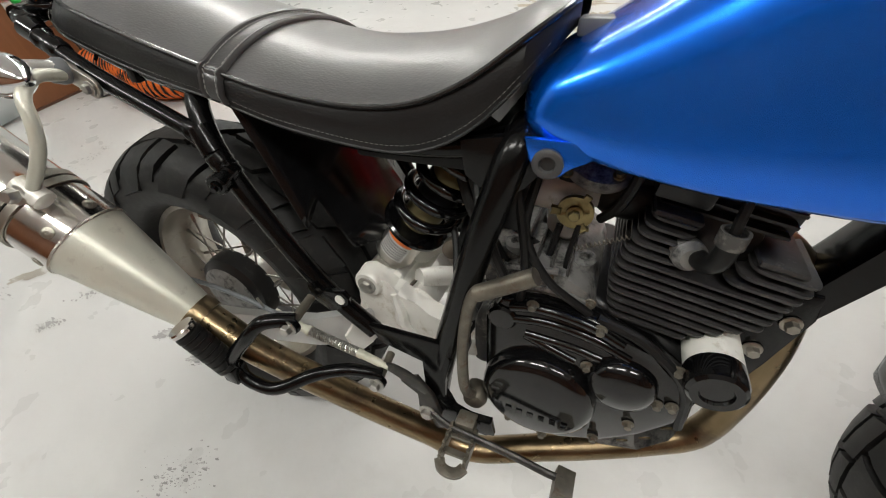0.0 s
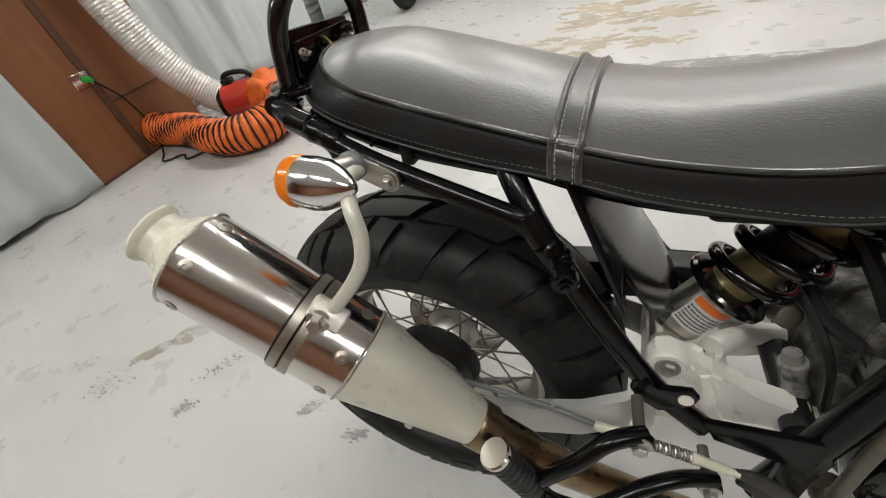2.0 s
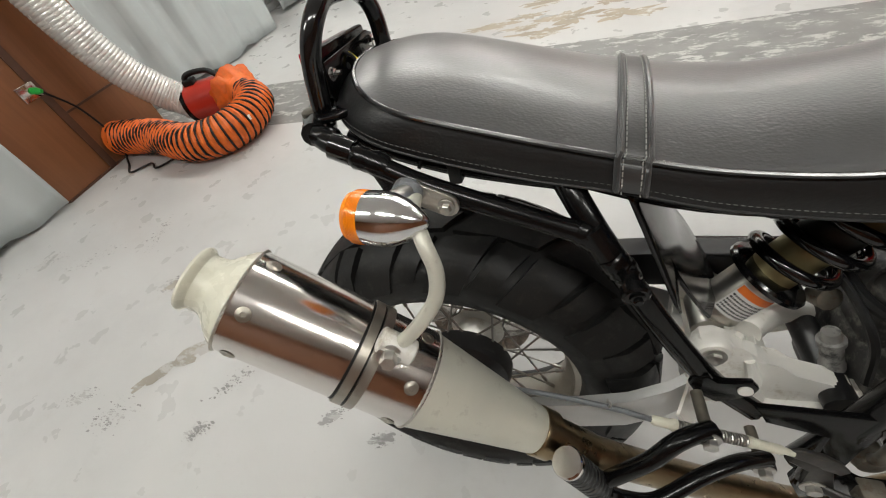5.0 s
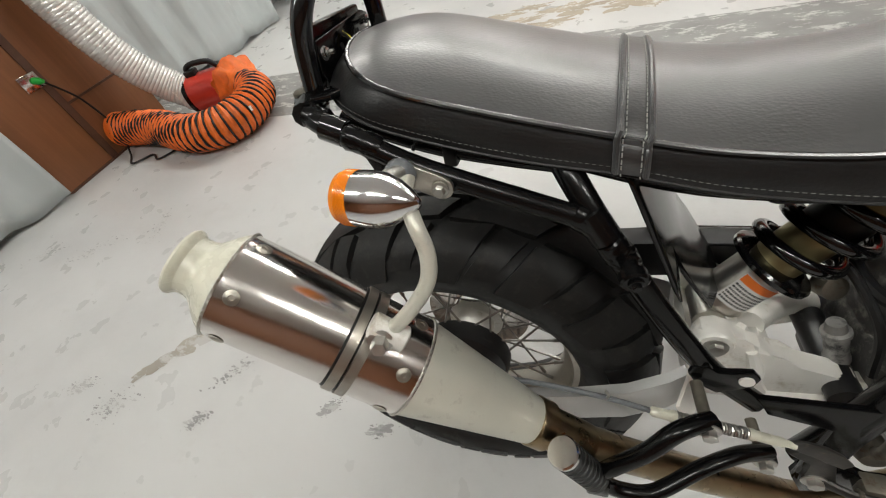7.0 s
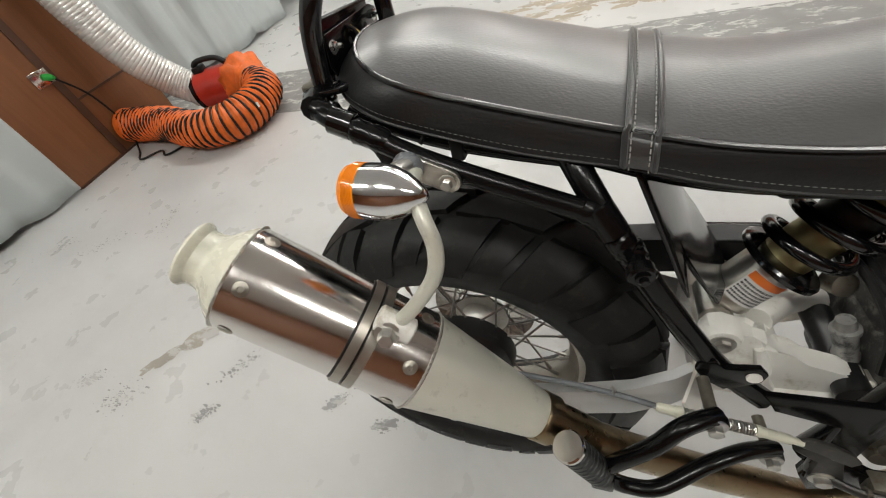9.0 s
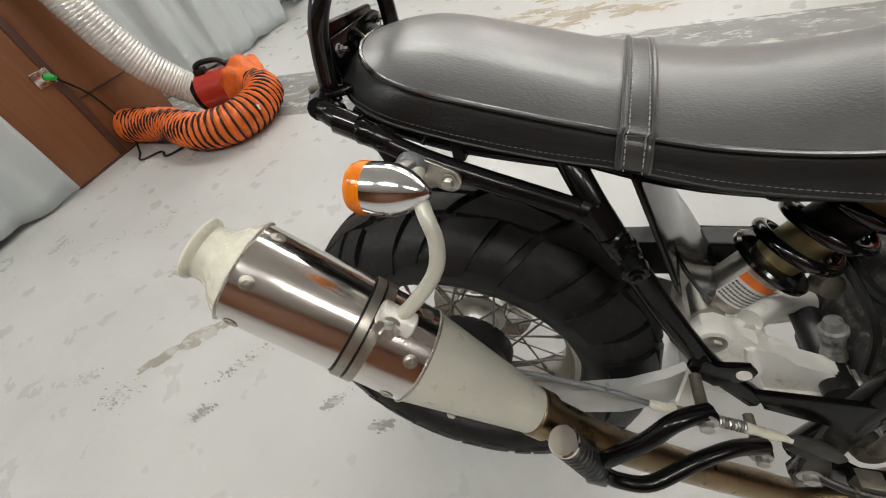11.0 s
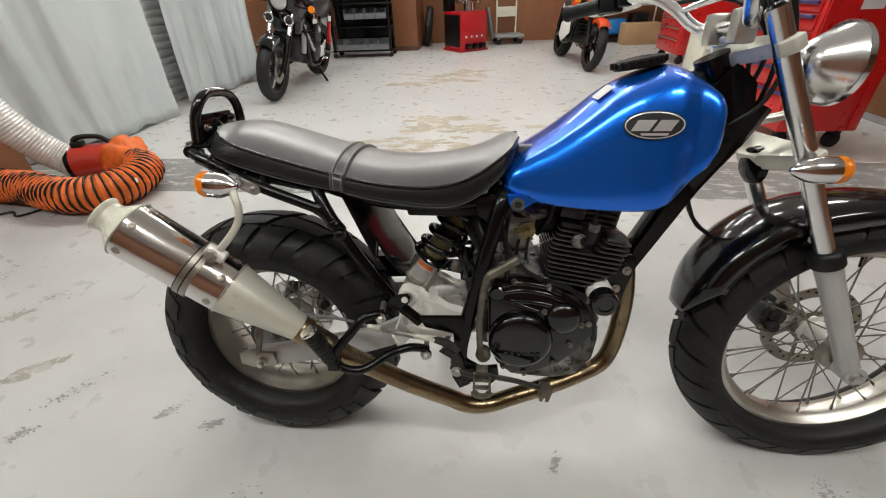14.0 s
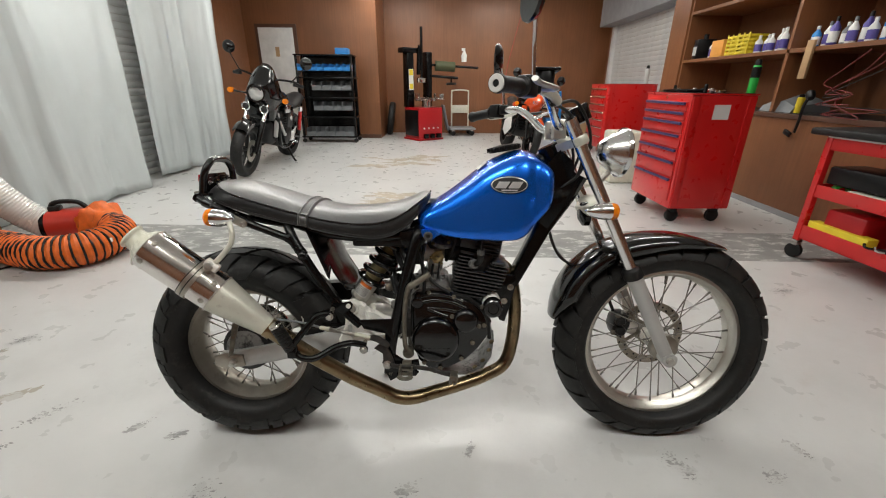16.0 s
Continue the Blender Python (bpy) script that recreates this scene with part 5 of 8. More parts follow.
part("diaphragm_dome", turned([(0, 0.034), (0.008, 0.036), (0.014, 0.034), (0.02, 0.024), (0.024, 0.0)], (0.628, -0.03, 0.652), (0.15, -0.35, 1), 28), GREY_CAST, carb)
for x, z in ((0.648, 0.66), (0.6, 0.656)):
    part("dome_screw", bolt(bmesh.new(), (x, -0.058, z), (0, -0.6, 1), 0.004, 0.004), BRASS, carb)
part("fuel_hose", tubed([(0.655, -0.05, 0.7), (0.665, -0.062, 0.67), (0.655, -0.06, 0.63), (0.64, -0.04, 0.6)], 0.0055, 8, 5), SOFT_RUBBER, carb)
part("ignition_coil", boxed(0.635, 0.69, -0.045, 0.03, 0.645, 0.69, 0.008), PLASTIC, carb)
for k in range(3):
    part("pulley_tooth", boxed(-0.004, 0.004, -0.002, 0.002, 0.014, 0.024, 0.001, 1, Matrix.Translation((0.614, -0.06, 0.614)) @ Matrix.Rotation(0.5 + k * 2.1, 4, "Y")), BRASS, carb)
part("intake_boot", turned([(0, 0.026), (0.02, 0.029), (0.05, 0.03), (0.08, 0.036)], (0.555, -0.005, 0.62), (-1, 0, -0.05), 24), SOFT_RUBBER, carb)
for pts, r in (([(0.62, -0.06, 0.6), (0.615, -0.075, 0.55), (0.63, -0.085, 0.53)], 0.003), ([(0.575, -0.075, 0.66), (0.57, -0.09, 0.6), (0.6, -0.1, 0.55), (0.65, -0.1, 0.515)], 0.005), ([(0.6, -0.05, 0.59), (0.59, -0.06, 0.54), (0.565, -0.07, 0.5), (0.57, -0.06, 0.4)], 0.004), ([(0.56, -0.09, 0.64), (0.575, -0.1, 0.56), (0.57, -0.1, 0.5), (0.545, -0.09, 0.45)], 0.005), ([(0.66, -0.1, 0.512), (0.71, -0.108, 0.5), (0.76, -0.108, 0.45), (0.775, -0.1, 0.37)], 0.006), ([(0.5, -0.06, 0.64), (0.53, -0.08, 0.58), (0.55, -0.06, 0.52)], 0.006)):
    part("cable", tubed(pts, r, 8, 6), SOFT_RUBBER, bike)
bm = bmesh.new()
tube(bm, [Vector((0.62 + 0.05 * k / 90, -0.07, 0.575 + 0.028 * k / 90)) + Vector((-0.5 * math.sin(k * 0.9), 0.9 * math.cos(k * 0.9), 0.85 * math.sin(k * 0.9))) * 0.0026 for k in range(91)], 0.0007, 5)
part("return_spring", bm, RUSTY, bike)
part("battery_box", boxed(0.36, 0.53, -0.075, 0.08, 0.648, 0.682, 0.008), PLASTIC, bike)
part("sprocket_cover", boxed(0.515, 0.58, -0.03, 0.09, 0.285, 0.46, 0.02), DUSTY_CAST, bike)
part("pivot_block", boxed(0.512, 0.545, -0.09, 0.09, 0.36, 0.45, 0.012), DUSTY_CAST, bike)
part("engine_mount", plated([(0.515, 0.43), (0.512, 0.49), (0.522, 0.515), (0.545, 0.52), (0.56, 0.5), (0.56, 0.4), (0.53, 0.39)], -0.05, 0.07, 0.012), DUSTY_CAST, bike)
starter = part("starter_motor", turned([(-0.05, 0.0), (-0.05, 0.018), (-0.044, 0.024), (-0.02, 0.025), (-0.018, 0.028), (-0.008, 0.028), (-0.006, 0.025), (0.04, 0.025), (0.042, 0.027), (0.05, 0.024), (0.052, 0.0)], (0.532, -0.02, 0.52), (0.25, -1, 0.1), 32), DUSTY_CAST, bike, "dusty dark starter motor")
for a in (0.4, 1.7, 3.0):
    part("starter_bolt", bolt(bmesh.new(), Vector((0.532, -0.02, 0.52)) + Vector((0.012, -0.05, 0.005)) + Vector((0.018 * math.cos(a), 0, 0.018 * math.sin(a))), (0.25, -1, 0.1), 0.0035, 0.005), RUSTY, starter)
# linkage rod with clamped sleeve at the front of the bridge
part("shock_link", turned([(-0.012, 0.006), (-0.01, 0.011), (0.006, 0.011), (0.008, 0.0135), (0.014, 0.0135), (0.016, 0.012), (0.05, 0.012), (0.052, 0.0145), (0.058, 0.0145), (0.06, 0.011), (0.072, 0.009), (0.074, 0.0)], (0.497, -0.05, 0.4), (-0.3, 0.05, 1), 22), GREY_CAST, bike, "grimy grey linkage body")
part("pivot_cap", turned([(-0.01, 0.02), (0.008, 0.02), (0.012, 0.016), (0.013, 0.0)], (0.507, -0.075, 0.385), (0, -1, 0.1), 24), CAST_ALLOY, bike)
for k, (x, y, z, r) in enumerate(((0.462, -0.03, 0.51, 0.014), (0.48, 0.02, 0.52, 0.018), (0.475, 0.06, 0.47, 0.016))):
    part("mount_bush", turned([(-0.012, r * 0.8), (-0.01, r), (0.01, r), (0.012, r * 0.8)], (x, y, z), (0.3, -1, 0.4), 20), (RUSTY, SOFT_RUBBER, BLACK_CAST)[k], bike)
for pts, r in (([(0.44, -0.01, 0.56), (0.47, -0.04, 0.54), (0.49, -0.085, 0.5), (0.5, -0.095, 0.44)], 0.005), ([(0.46, 0.03, 0.6), (0.475, 0.0, 0.55), (0.485, -0.05, 0.53), (0.51, -0.08, 0.52)], 0.007), ([(0.42, 0.05, 0.52), (0.45, 0.03, 0.54), (0.5, 0.0, 0.56)], 0.006)):
    part("rubber_hose", tubed(pts, r, 8, 6), SOFT_RUBBER, bike)
part("gusset", plated([(0.505, 0.7), (0.57, 0.712), (0.6, 0.7), (0.57, 0.66), (0.545, 0.64), (0.51, 0.665)], -0.112, -0.1, 0.003), BLACK_SATIN, bike)
for pts, r in (([(0.5, -0.05, 0.66), (0.52, -0.09, 0.62), (0.54, -0.1, 0.57), (0.555, -0.095, 0.53)], 0.006), ([(0.47, -0.03, 0.65), (0.5, -0.06, 0.6), (0.53, -0.06, 0.545)], 0.008), ([(0.575, -0.03, 0.55), (0.555, -0.06, 0.5), (0.54, -0.075, 0.44)], 0.009)):
    part("rubber_hose", tubed(pts, r, 8, 6), SOFT_RUBBER, bike)
part("starter_relay", boxed(0.54, 0.565, -0.095, -0.06, 0.6, 0.65, 0.004), PLASTIC, bike)
part("hose_clamp", turned([(-0.004, 0.0115), (-0.004, 0.0135), (0.004, 0.0135), (0.004, 0.0115)], (0.545, -0.072, 0.455), (0.2, 0.1, 1), 18, True), ZINC, bike)

# skid plate under the crankcase
rings = []
for x, z in ((0.79, 0.372), (0.793, 0.335), (0.787, 0.282), (0.757, 0.236), (0.71, 0.22), (0.65, 0.222), (0.6, 0.226)):
    rings.append([(x, -0.07, z + 0.012), (x, -0.06, z), (x, 0.06, z), (x, 0.07, z + 0.012), (x - 0.003, 0.058, z + 0.004), (x - 0.003, -0.058, z + 0.004)])
part("skid_plate", loft(bmesh.new(), rings), GREY_CAST, bike, "small grimy alloy skid plate")
bm = bmesh.new()
for x, z in ((0.786, 0.34), (0.779, 0.312), (0.76, 0.275), (0.735, 0.252)):
    lathe(bm, [(0, 0.008), (0.002, 0.008)], (x, -0.066, z + 0.002), (0.3, -0.9, -0.4), 16)
part("lightening_hole", bm, BRONZE, bike)

# ---- controls on the right side ----
part("kick_lever", tubed([(0.528, -0.125, 0.335), (0.52, -0.142, 0.37), (0.519, -0.146, 0.45), (0.526, -0.147, 0.52), (0.535, -0.146, 0.55), (0.548, -0.145, 0.557)], 0.0072, 10, 4), RUSTY, bike, "worn grey steel kick start lever")
part("kick_pedal", tubed([(0.536, -0.146, 0.549), (0.562, -0.144, 0.565), (0.594, -0.142, 0.586)], 0.0095, 12), RUSTY, bike)
part("kick_boss", turned([(0, 0.016), (0.02, 0.018), (0.028, 0.014), (0.03, 0.0)], (0.528, -0.105, 0.33), (0, -1, 0), 20), RUSTY, bike)
part("brake_pedal", tubed([(0.455, -0.15, 0.315), (0.5, -0.165, 0.306), (0.55, -0.172, 0.31), (0.6, -0.172, 0.302), (0.64, -0.17, 0.288), (0.662, -0.169, 0.284)], 0.0068, 10, 4, squash=0.7), DARK_STEEL, bike, "worn steel brake pedal")
part("brake_pad", plated([(0.655, 0.292), (0.678, 0.288), (0.675, 0.275), (0.672, 0.262), (0.665, 0.262), (0.667, 0.274), (0.661, 0.275), (0.658, 0.262), (0.652, 0.264)], -0.19, -0.155, 0.001), RUSTY, bike)
peg = part("foot_peg", boxed(0.512, 0.54, -0.165, -0.14, 0.29, 0.318, 0.004), RUSTY, bike, "rusty serrated steel rider foot peg")
bm = bmesh.new()
for x in (0.509, 0.543):
    box(bm, x - 0.0025, x + 0.0025, -0.212, -0.158, 0.292, 0.31, 0.001, 1)
    for k in range(4):
        box(bm, x - 0.0025, x + 0.0025, -0.209 + 0.013 * k, -0.202 + 0.013 * k, 0.309, 0.315, 0.001, 1)
tube(bm, catmull([(0.509, -0.21, 0.301), (0.515, -0.219, 0.301), (0.526, -0.222, 0.301), (0.537, -0.219, 0.301), (0.543, -0.21, 0.301)], 3), 0.0045, 6, squash=1.8)
for k in range(2):
    box(bm, 0.509, 0.543, -0.2 + 0.024 * k, -0.192 + 0.024 * k, 0.298, 0.304)
part("peg_tread", bm, RUSTY, peg)
part("peg_bracket", plated([(0.455, 0.34), (0.49, 0.335), (0.52, 0.31), (0.56, 0.32), (0.565, 0.29), (0.51, 0.275), (0.46, 0.285)], -0.15, -0.138, 0.003), BLACK_SATIN, bike)
part("hanger_plate", plated([(0.462, 0.345), (0.486, 0.34), (0.5, 0.3), (0.535, 0.292), (0.56, 0.27), (0.55, 0.258), (0.505, 0.262), (0.478, 0.252), (0.462, 0.27), (0.47, 0.305)], -0.136, -0.126, 0.002), BLACK_SATIN, bike)
for x, z in ((0.474, 0.33), (0.476, 0.272), (0.53, 0.276)):
    part("hanger_bolt", bolt(bmesh.new(), (x, -0.137, z), (0, -1, 0), 0.0075, 0.007), RUSTY, bike)
part("pedal_pivot_bolt", bolt(bmesh.new(), (0.469, -0.158, 0.308), (0, -1, 0), 0.009, 0.007), ZINC, bike)
part("brake_arm", plated([(0.44, 0.37), (0.456, 0.38), (0.478, 0.35), (0.49, 0.31), (0.47, 0.295), (0.455, 0.31), (0.458, 0.345), (0.43, 0.36)], -0.158, -0.15, 0.002), DARK_STEEL, bike)
rod = part("brake_cable", tubed([(0.03, -0.16, 0.434), (0.06, -0.165, 0.447), (0.14, -0.169, 0.455), (0.225, -0.17, 0.446), (0.283, -0.17, 0.43)], 0.0034, 8, 5), GREY_PLASTIC, bike, "grey rear brake cable")
bm = bmesh.new()
A, B = Vector((0.305, -0.17, 0.425)), Vector((0.378, -0.168, 0.41))
dd = (B - A).normalized()
tube(bm, [A + (B - A) * (k / 200) + (dd.orthogonal().normalized() * math.cos(k * 0.75) + dd.cross(dd.orthogonal().normalized()) * math.sin(k * 0.75)) * 0.0058 for k in range(201)], 0.0014, 5)
tube(bm, [A, B], 0.0052, 10)
part("brake_spring", bm, ZINC, bike)
part("cable_ferrule", turned([(0, 0.004), (0.004, 0.006), (0.02, 0.006), (0.024, 0.0075), (0.028, 0.0075)], (0.278, -0.17, 0.431), (1, 0, -0.22), 14), CREAM, bike)
part("cable_adjuster", turned([(0, 0.0068), (0.005, 0.0068), (0.007, 0.0058), (0.034, 0.0055), (0.036, 0.004), (0.046, 0.004)], B, (1, -0.02, -0.2), 14), CREAM, bike)
part("cable_hook", tubed([(0.232, -0.172, 0.449), (0.233, -0.174, 0.458), (0.229, -0.174, 0.466)], 0.0018, 6, 3), ZINC, bike)
part("pedal_link", plated([(0.418, 0.405), (0.43, 0.409), (0.45, 0.404), (0.468, 0.392), (0.48, 0.378), (0.474, 0.368), (0.456, 0.376), (0.44, 0.388), (0.42, 0.394)], -0.17, -0.165, 0.0015), DARK_STEEL, bike, "plated steel brake pedal link plate")
part("brake_lever_arm", plated([(0.0, 0.33), (0.012, 0.335), (0.04, 0.43), (0.035, 0.44), (0.022, 0.437)], -0.165, -0.158, 0.002), RUSTY, bike)
part("rear_axle", turned([(0, 0.017), (0.004, 0.017), (0.004, 0.012), (0.018, 0.012), (0.02, 0.007), (0.03, 0.007)], (0.008, -0.142, 0.308), (0, -1, 0), 6), ZINC, bike)
part("chain_adjuster", plated([(-0.05, 0.325), (-0.02, 0.335), (0.035, 0.33), (0.04, 0.295), (-0.02, 0.285), (-0.05, 0.295)], -0.152, -0.142, 0.003), RIM_GREY, bike)
# passenger peg on its welded loop
part("passenger_peg_loop", tubed([(0.325, -0.203, 0.486), (0.306, -0.214, 0.49), (0.288, -0.225, 0.487), (0.268, -0.235, 0.464), (0.24, -0.24, 0.43), (0.227, -0.241, 0.408), (0.232, -0.241, 0.386), (0.25, -0.24, 0.372), (0.284, -0.234, 0.37), (0.33, -0.207, 0.388), (0.365, -0.187, 0.391), (0.39, -0.174, 0.383), (0.406, -0.166, 0.374)], 0.0092, 10, 6), BLACK_SATIN, bike, "black tubular passenger peg bracket")
for x, y, z in ((0.321, -0.212, 0.482), (0.403, -0.175, 0.364)):
    part("loop_bolt", bolt(bmesh.new(), (x, y, z), (0, -1, 0), 0.0075, 0.008), ZINC, bike)
    part("standoff", tubed([(x, y + 0.004, z), (x - 0.004, y + 0.05, z + 0.004)], 0.006, 10), RUSTY, bike)
    part("loop_eye", turned([(0, 0.0125), (0.006, 0.0125)], (x, y + 0.001, z), (0, 1, 0), 18), BLACK_SATIN, bike)
PA, PB = Vector((0.224, -0.242, 0.392)), Vector((0.187, -0.257, 0.478))
pd = (PB - PA).normalized()
ppeg = part("passenger_peg", turned([(0.008, 0.013)] + [q for k in range(8) for q in ((0.01 + 0.0095 * k, 0.0165), (0.016 + 0.0095 * k, 0.0165), (0.017 + 0.0095 * k, 0.0145), (0.0185 + 0.0095 * k, 0.0145))] + [(0.088, 0.016)], PA, pd, 28), SOFT_RUBBER, bike, "folded black ribbed passenger foot peg with polished cap")
part("peg_cap", turned([(0.0, 0.0165), (0.005, 0.017), (0.007, 0.0155), (0.007, 0.0)], PA + pd * 0.087, pd, 28), STEEL, ppeg)
part("peg_clevis", boxed(-0.012, 0.012, -0.012, 0.012, -0.016, 0.012, 0.003, 2, Matrix.Translation(PA)), BLACK_SATIN, ppeg)
part("strut_tab", plated([(0.312, 0.505), (0.326, 0.51), (0.335, 0.497), (0.352, 0.503), (0.366, 0.505), (0.373, 0.496), (0.37, 0.484), (0.356, 0.475), (0.34, 0.464), (0.318, 0.478), (0.31, 0.492)], -0.158, -0.15, 0.002), BLACK_SATIN, bike)
part("tab_hole", turned([(0, 0.007), (0.002, 0.007)], (0.361, -0.1585, 0.493), (0, -1, 0), 16), CAST_ALLOY, bike)
part("swingarm_bolt", bolt(bmesh.new(), (0.352, -0.0905, 0.457), (0, -1, 0), 0.0095, 0.006), ZINC, bike)

# ---- exhaust ----
EF = Vector((0.1513, -0.2156, 0.452))
ET = EF + Vector((-0.763, -0.0855, 0.641)) * 0.41
ed = (ET - EF).normalized()
L = (ET - EF).length
part("exhaust_pipe", tubed([(0.785, 0.012, 0.575), (0.81, 0.012, 0.575), (0.836, 0.012, 0.558), (0.855, 0.012, 0.515), (0.869, 0.012, 0.42), (0.864, 0.01, 0.31), (0.84, -0.001, 0.232), (0.78, -0.02, 0.2), (0.7, -0.05, 0.184), (0.62, -0.08, 0.175), (0.54, -0.112, 0.17), (0.49, -0.124, 0.18), (0.45, -0.133, 0.206), (0.36, -0.158, 0.268), (0.25, -0.192, 0.36), (0.19, -0.209, 0.416), EF], 0.0215, 18, 6), BRONZE, bike, "straw and bronze heat-tinted exhaust pipe")
part("pipe_sleeve", tubed([EF - ed * 0.075, EF - ed * 0.03, EF + ed * 0.005], 0.0245, 24), BRONZE, bike)
muffler = part("muffler", turned([(0.0, 0.0245), (0.001, 0.027), (0.006, 0.028), (0.154, 0.052), (0.157, 0.0523)], EF, ed, 56), SILVER, bike, "aluminium cone muffler with polished steel sleeve")
part("front_clamp", turned([(-0.018, 0.026), (-0.018, 0.0285), (-0.006, 0.0287), (0.0, 0.0292), (0.002, 0.0285)], EF, ed, 40), BRONZE, muffler)
part("sleeve", turned([(0.155, 0.0505), (0.155, 0.053), (0.3565, 0.053), (0.3565, 0.0505)], EF, ed, 64, True), STEEL, muffler, "polished steel muffler sleeve")
part("end_cone", turned([(0.354, 0.0517), (0.3575, 0.0522), (0.36, 0.0508), (0.365, 0.0472), (0.372, 0.0405), (0.378, 0.034), (0.382, 0.0305), (0.387, 0.0288), (0.396, 0.0286), (0.3985, 0.0305), (0.401, 0.0328), (0.4035, 0.0332), (0.406, 0.0318), (0.4055, 0.0292), (0.4, 0.0268), (0.38, 0.0258), (0.37, 0.0258), (0.37, 0.0)], EF, ed, 56), CREAM, muffler, "cream enamelled outlet cone")
side = Vector((0, -1, 0)) - ed * Vector((0, -1, 0)).dot(ed)
side.normalize()
oth = side.cross(ed)
for s, r in ((0.157, 0.0527), (0.3562, 0.053)):
    bm = bmesh.new()
    pts = []
    for k in range(240):
        a = k * math.tau / 240
        rr = r + 0.0006 * math.sin(k * math.pi / 2)
        pts.append(EF + ed * s + (side * math.cos(a) + oth * math.sin(a)) * rr)
    tube(bm, pts, 0.0016, 5, True)
    part("weld_bead", bm, ALLOY, muffler)
for s in (0.173, 0.34):
    for k in range(6):
        a = k * math.tau / 6 + 0.2
        n = side * math.cos(a) + oth * math.sin(a)
        part("rivet", turned([(0, 0.0074), (0.0008, 0.0072), (0.0011, 0.0052), (0.0016, 0.0046), (0.0018, 0.0026), (0.0006, 0.0022), (0.0006, 0.0)], EF + ed * s + n * 0.053, n, 18), RIM_GREY, muffler)
bm = bmesh.new()
for s0, s1 in ((0.212, 0.2215), (0.2245, 0.234)):
    lathe(bm, [(s0, 0.0536), (s0, 0.0562), (s1, 0.0562), (s1, 0.0536)], EF, ed, 56, True)
part("mounting_band", bm, RIM_GREY, muffler)
part("band_liner", turned([(0.222, 0.0529), (0.222, 0.0538), (0.2367, 0.0538), (0.2367, 0.0529)], EF, ed, 56, True), SOFT_RUBBER, muffler)
CB = Vector((0.04, -0.252, 0.637))
part("band_lug", turned([(-0.018, 0.0095), (-0.016, 0.0125), (0.016, 0.0125), (0.018, 0.0095)], CB, ed, 20), CAST_ALLOY, muffler)
part("band_bolt", bolt(bmesh.new(), CB + ed * 0.004 + side * 0.0115, side - oth * 0.5, 0.0078, 0.012), ZINC, muffler)
part("lug_tab", tubed([EF + ed * 0.223 + (CB - EF - ed * 0.223) * 0.7, CB], 0.012, 14), ALLOY, muffler)
part("stay", tubed([CB, (0.062, -0.248, 0.658), (0.085, -0.24, 0.688), (0.09, -0.233, 0.714), (0.082, -0.224, 0.738), (0.068, -0.2, 0.75), (0.058, -0.17, 0.745)], 0.0068, 14, 6), SILVER, bike, "silver painted muffler stay")


def bullet(parent, name, at, axis, s, label, stalk):
    """A bullet-shaped turn signal: chrome shell, amber lens at the blunt end, a stalk."""
    o, ax = Vector(at), Vector(axis).normalized()
    q, r = (0.8, 1.06) if s < 0 else (1.0, 1.0)
    b = part(name, turned([(d * q, e * r) for d, e in ((0.0, 0.0215), (0.014, 0.0218), (0.028, 0.0205), (0.042, 0.0165), (0.053, 0.0112), (0.06, 0.0068), (0.0645, 0.0035), (0.066, 0.0))], o, ax, 36), CHROME, parent, label)
    part("lens", turned([(d, e * r) for d, e in ((0.0, 0.0213), (-0.01, 0.0212), (-0.016, 0.0198), (-0.0195, 0.0155), (-0.0215, 0.008), (-0.022, 0.0))], o, ax, 36), AMBER, b, "amber lens")
    bm = bmesh.new()
    for k in range(7):
        lathe(bm, [(-0.002 - 0.0014 * k, 0.0211 * r), (-0.0026 - 0.0014 * k, 0.0216 * r), (-0.0032 - 0.0014 * k, 0.0211 * r)], o, ax, 36)
    part("lens_rib", bm, AMBER, b)
    part("stalk", tubed(stalk, 0.009, 14, 3), ZINC, b)
    return b


bullet(bike, "rear_turn_signal", (0.036, -0.213, 0.754), (1, -0.08, -0.05), -1, "bullet turn signal in chrome with amber lens", [(0.045, -0.2, 0.757), (0.052, -0.175, 0.752), (0.054, -0.155, 0.745)])
bullet(bike, "rear_turn_signal", (0.037, 0.215, 0.75), (1, 0.08, -0.05), -1, "bullet turn signal in chrome with amber lens", [(0.045, 0.2, 0.757), (0.052, 0.175, 0.752), (0.054, 0.155, 0.745)])
for s in (-1, 1):
    outline = []
    for cx, cz, a0 in ((0.046, 0.748, 70), (0.083, 0.73, -110)):
        outline += [(cx + 0.0115 * math.cos(radians(a0 + 30 * k)), cz + 0.0115 * math.sin(radians(a0 + 30 * k))) for k in range(7)]
    part("signal_bracket", plated(outline, s * 0.162, s * 0.157, 0.001), ALLOY, bike)
    part("signal_grommet", turned([(0, 0.014), (0.006, 0.0145), (0.014, 0.012), (0.018, 0.009)], (0.05, s * 0.162, 0.747), (0, s, 0.1), 20), GREY_PLASTIC, bike)
    part("signal_bolt", bolt(bmesh.new(), (0.083, s * 0.163, 0.73), (0, s, 0), 0.0055, 0.005), ZINC, bike)

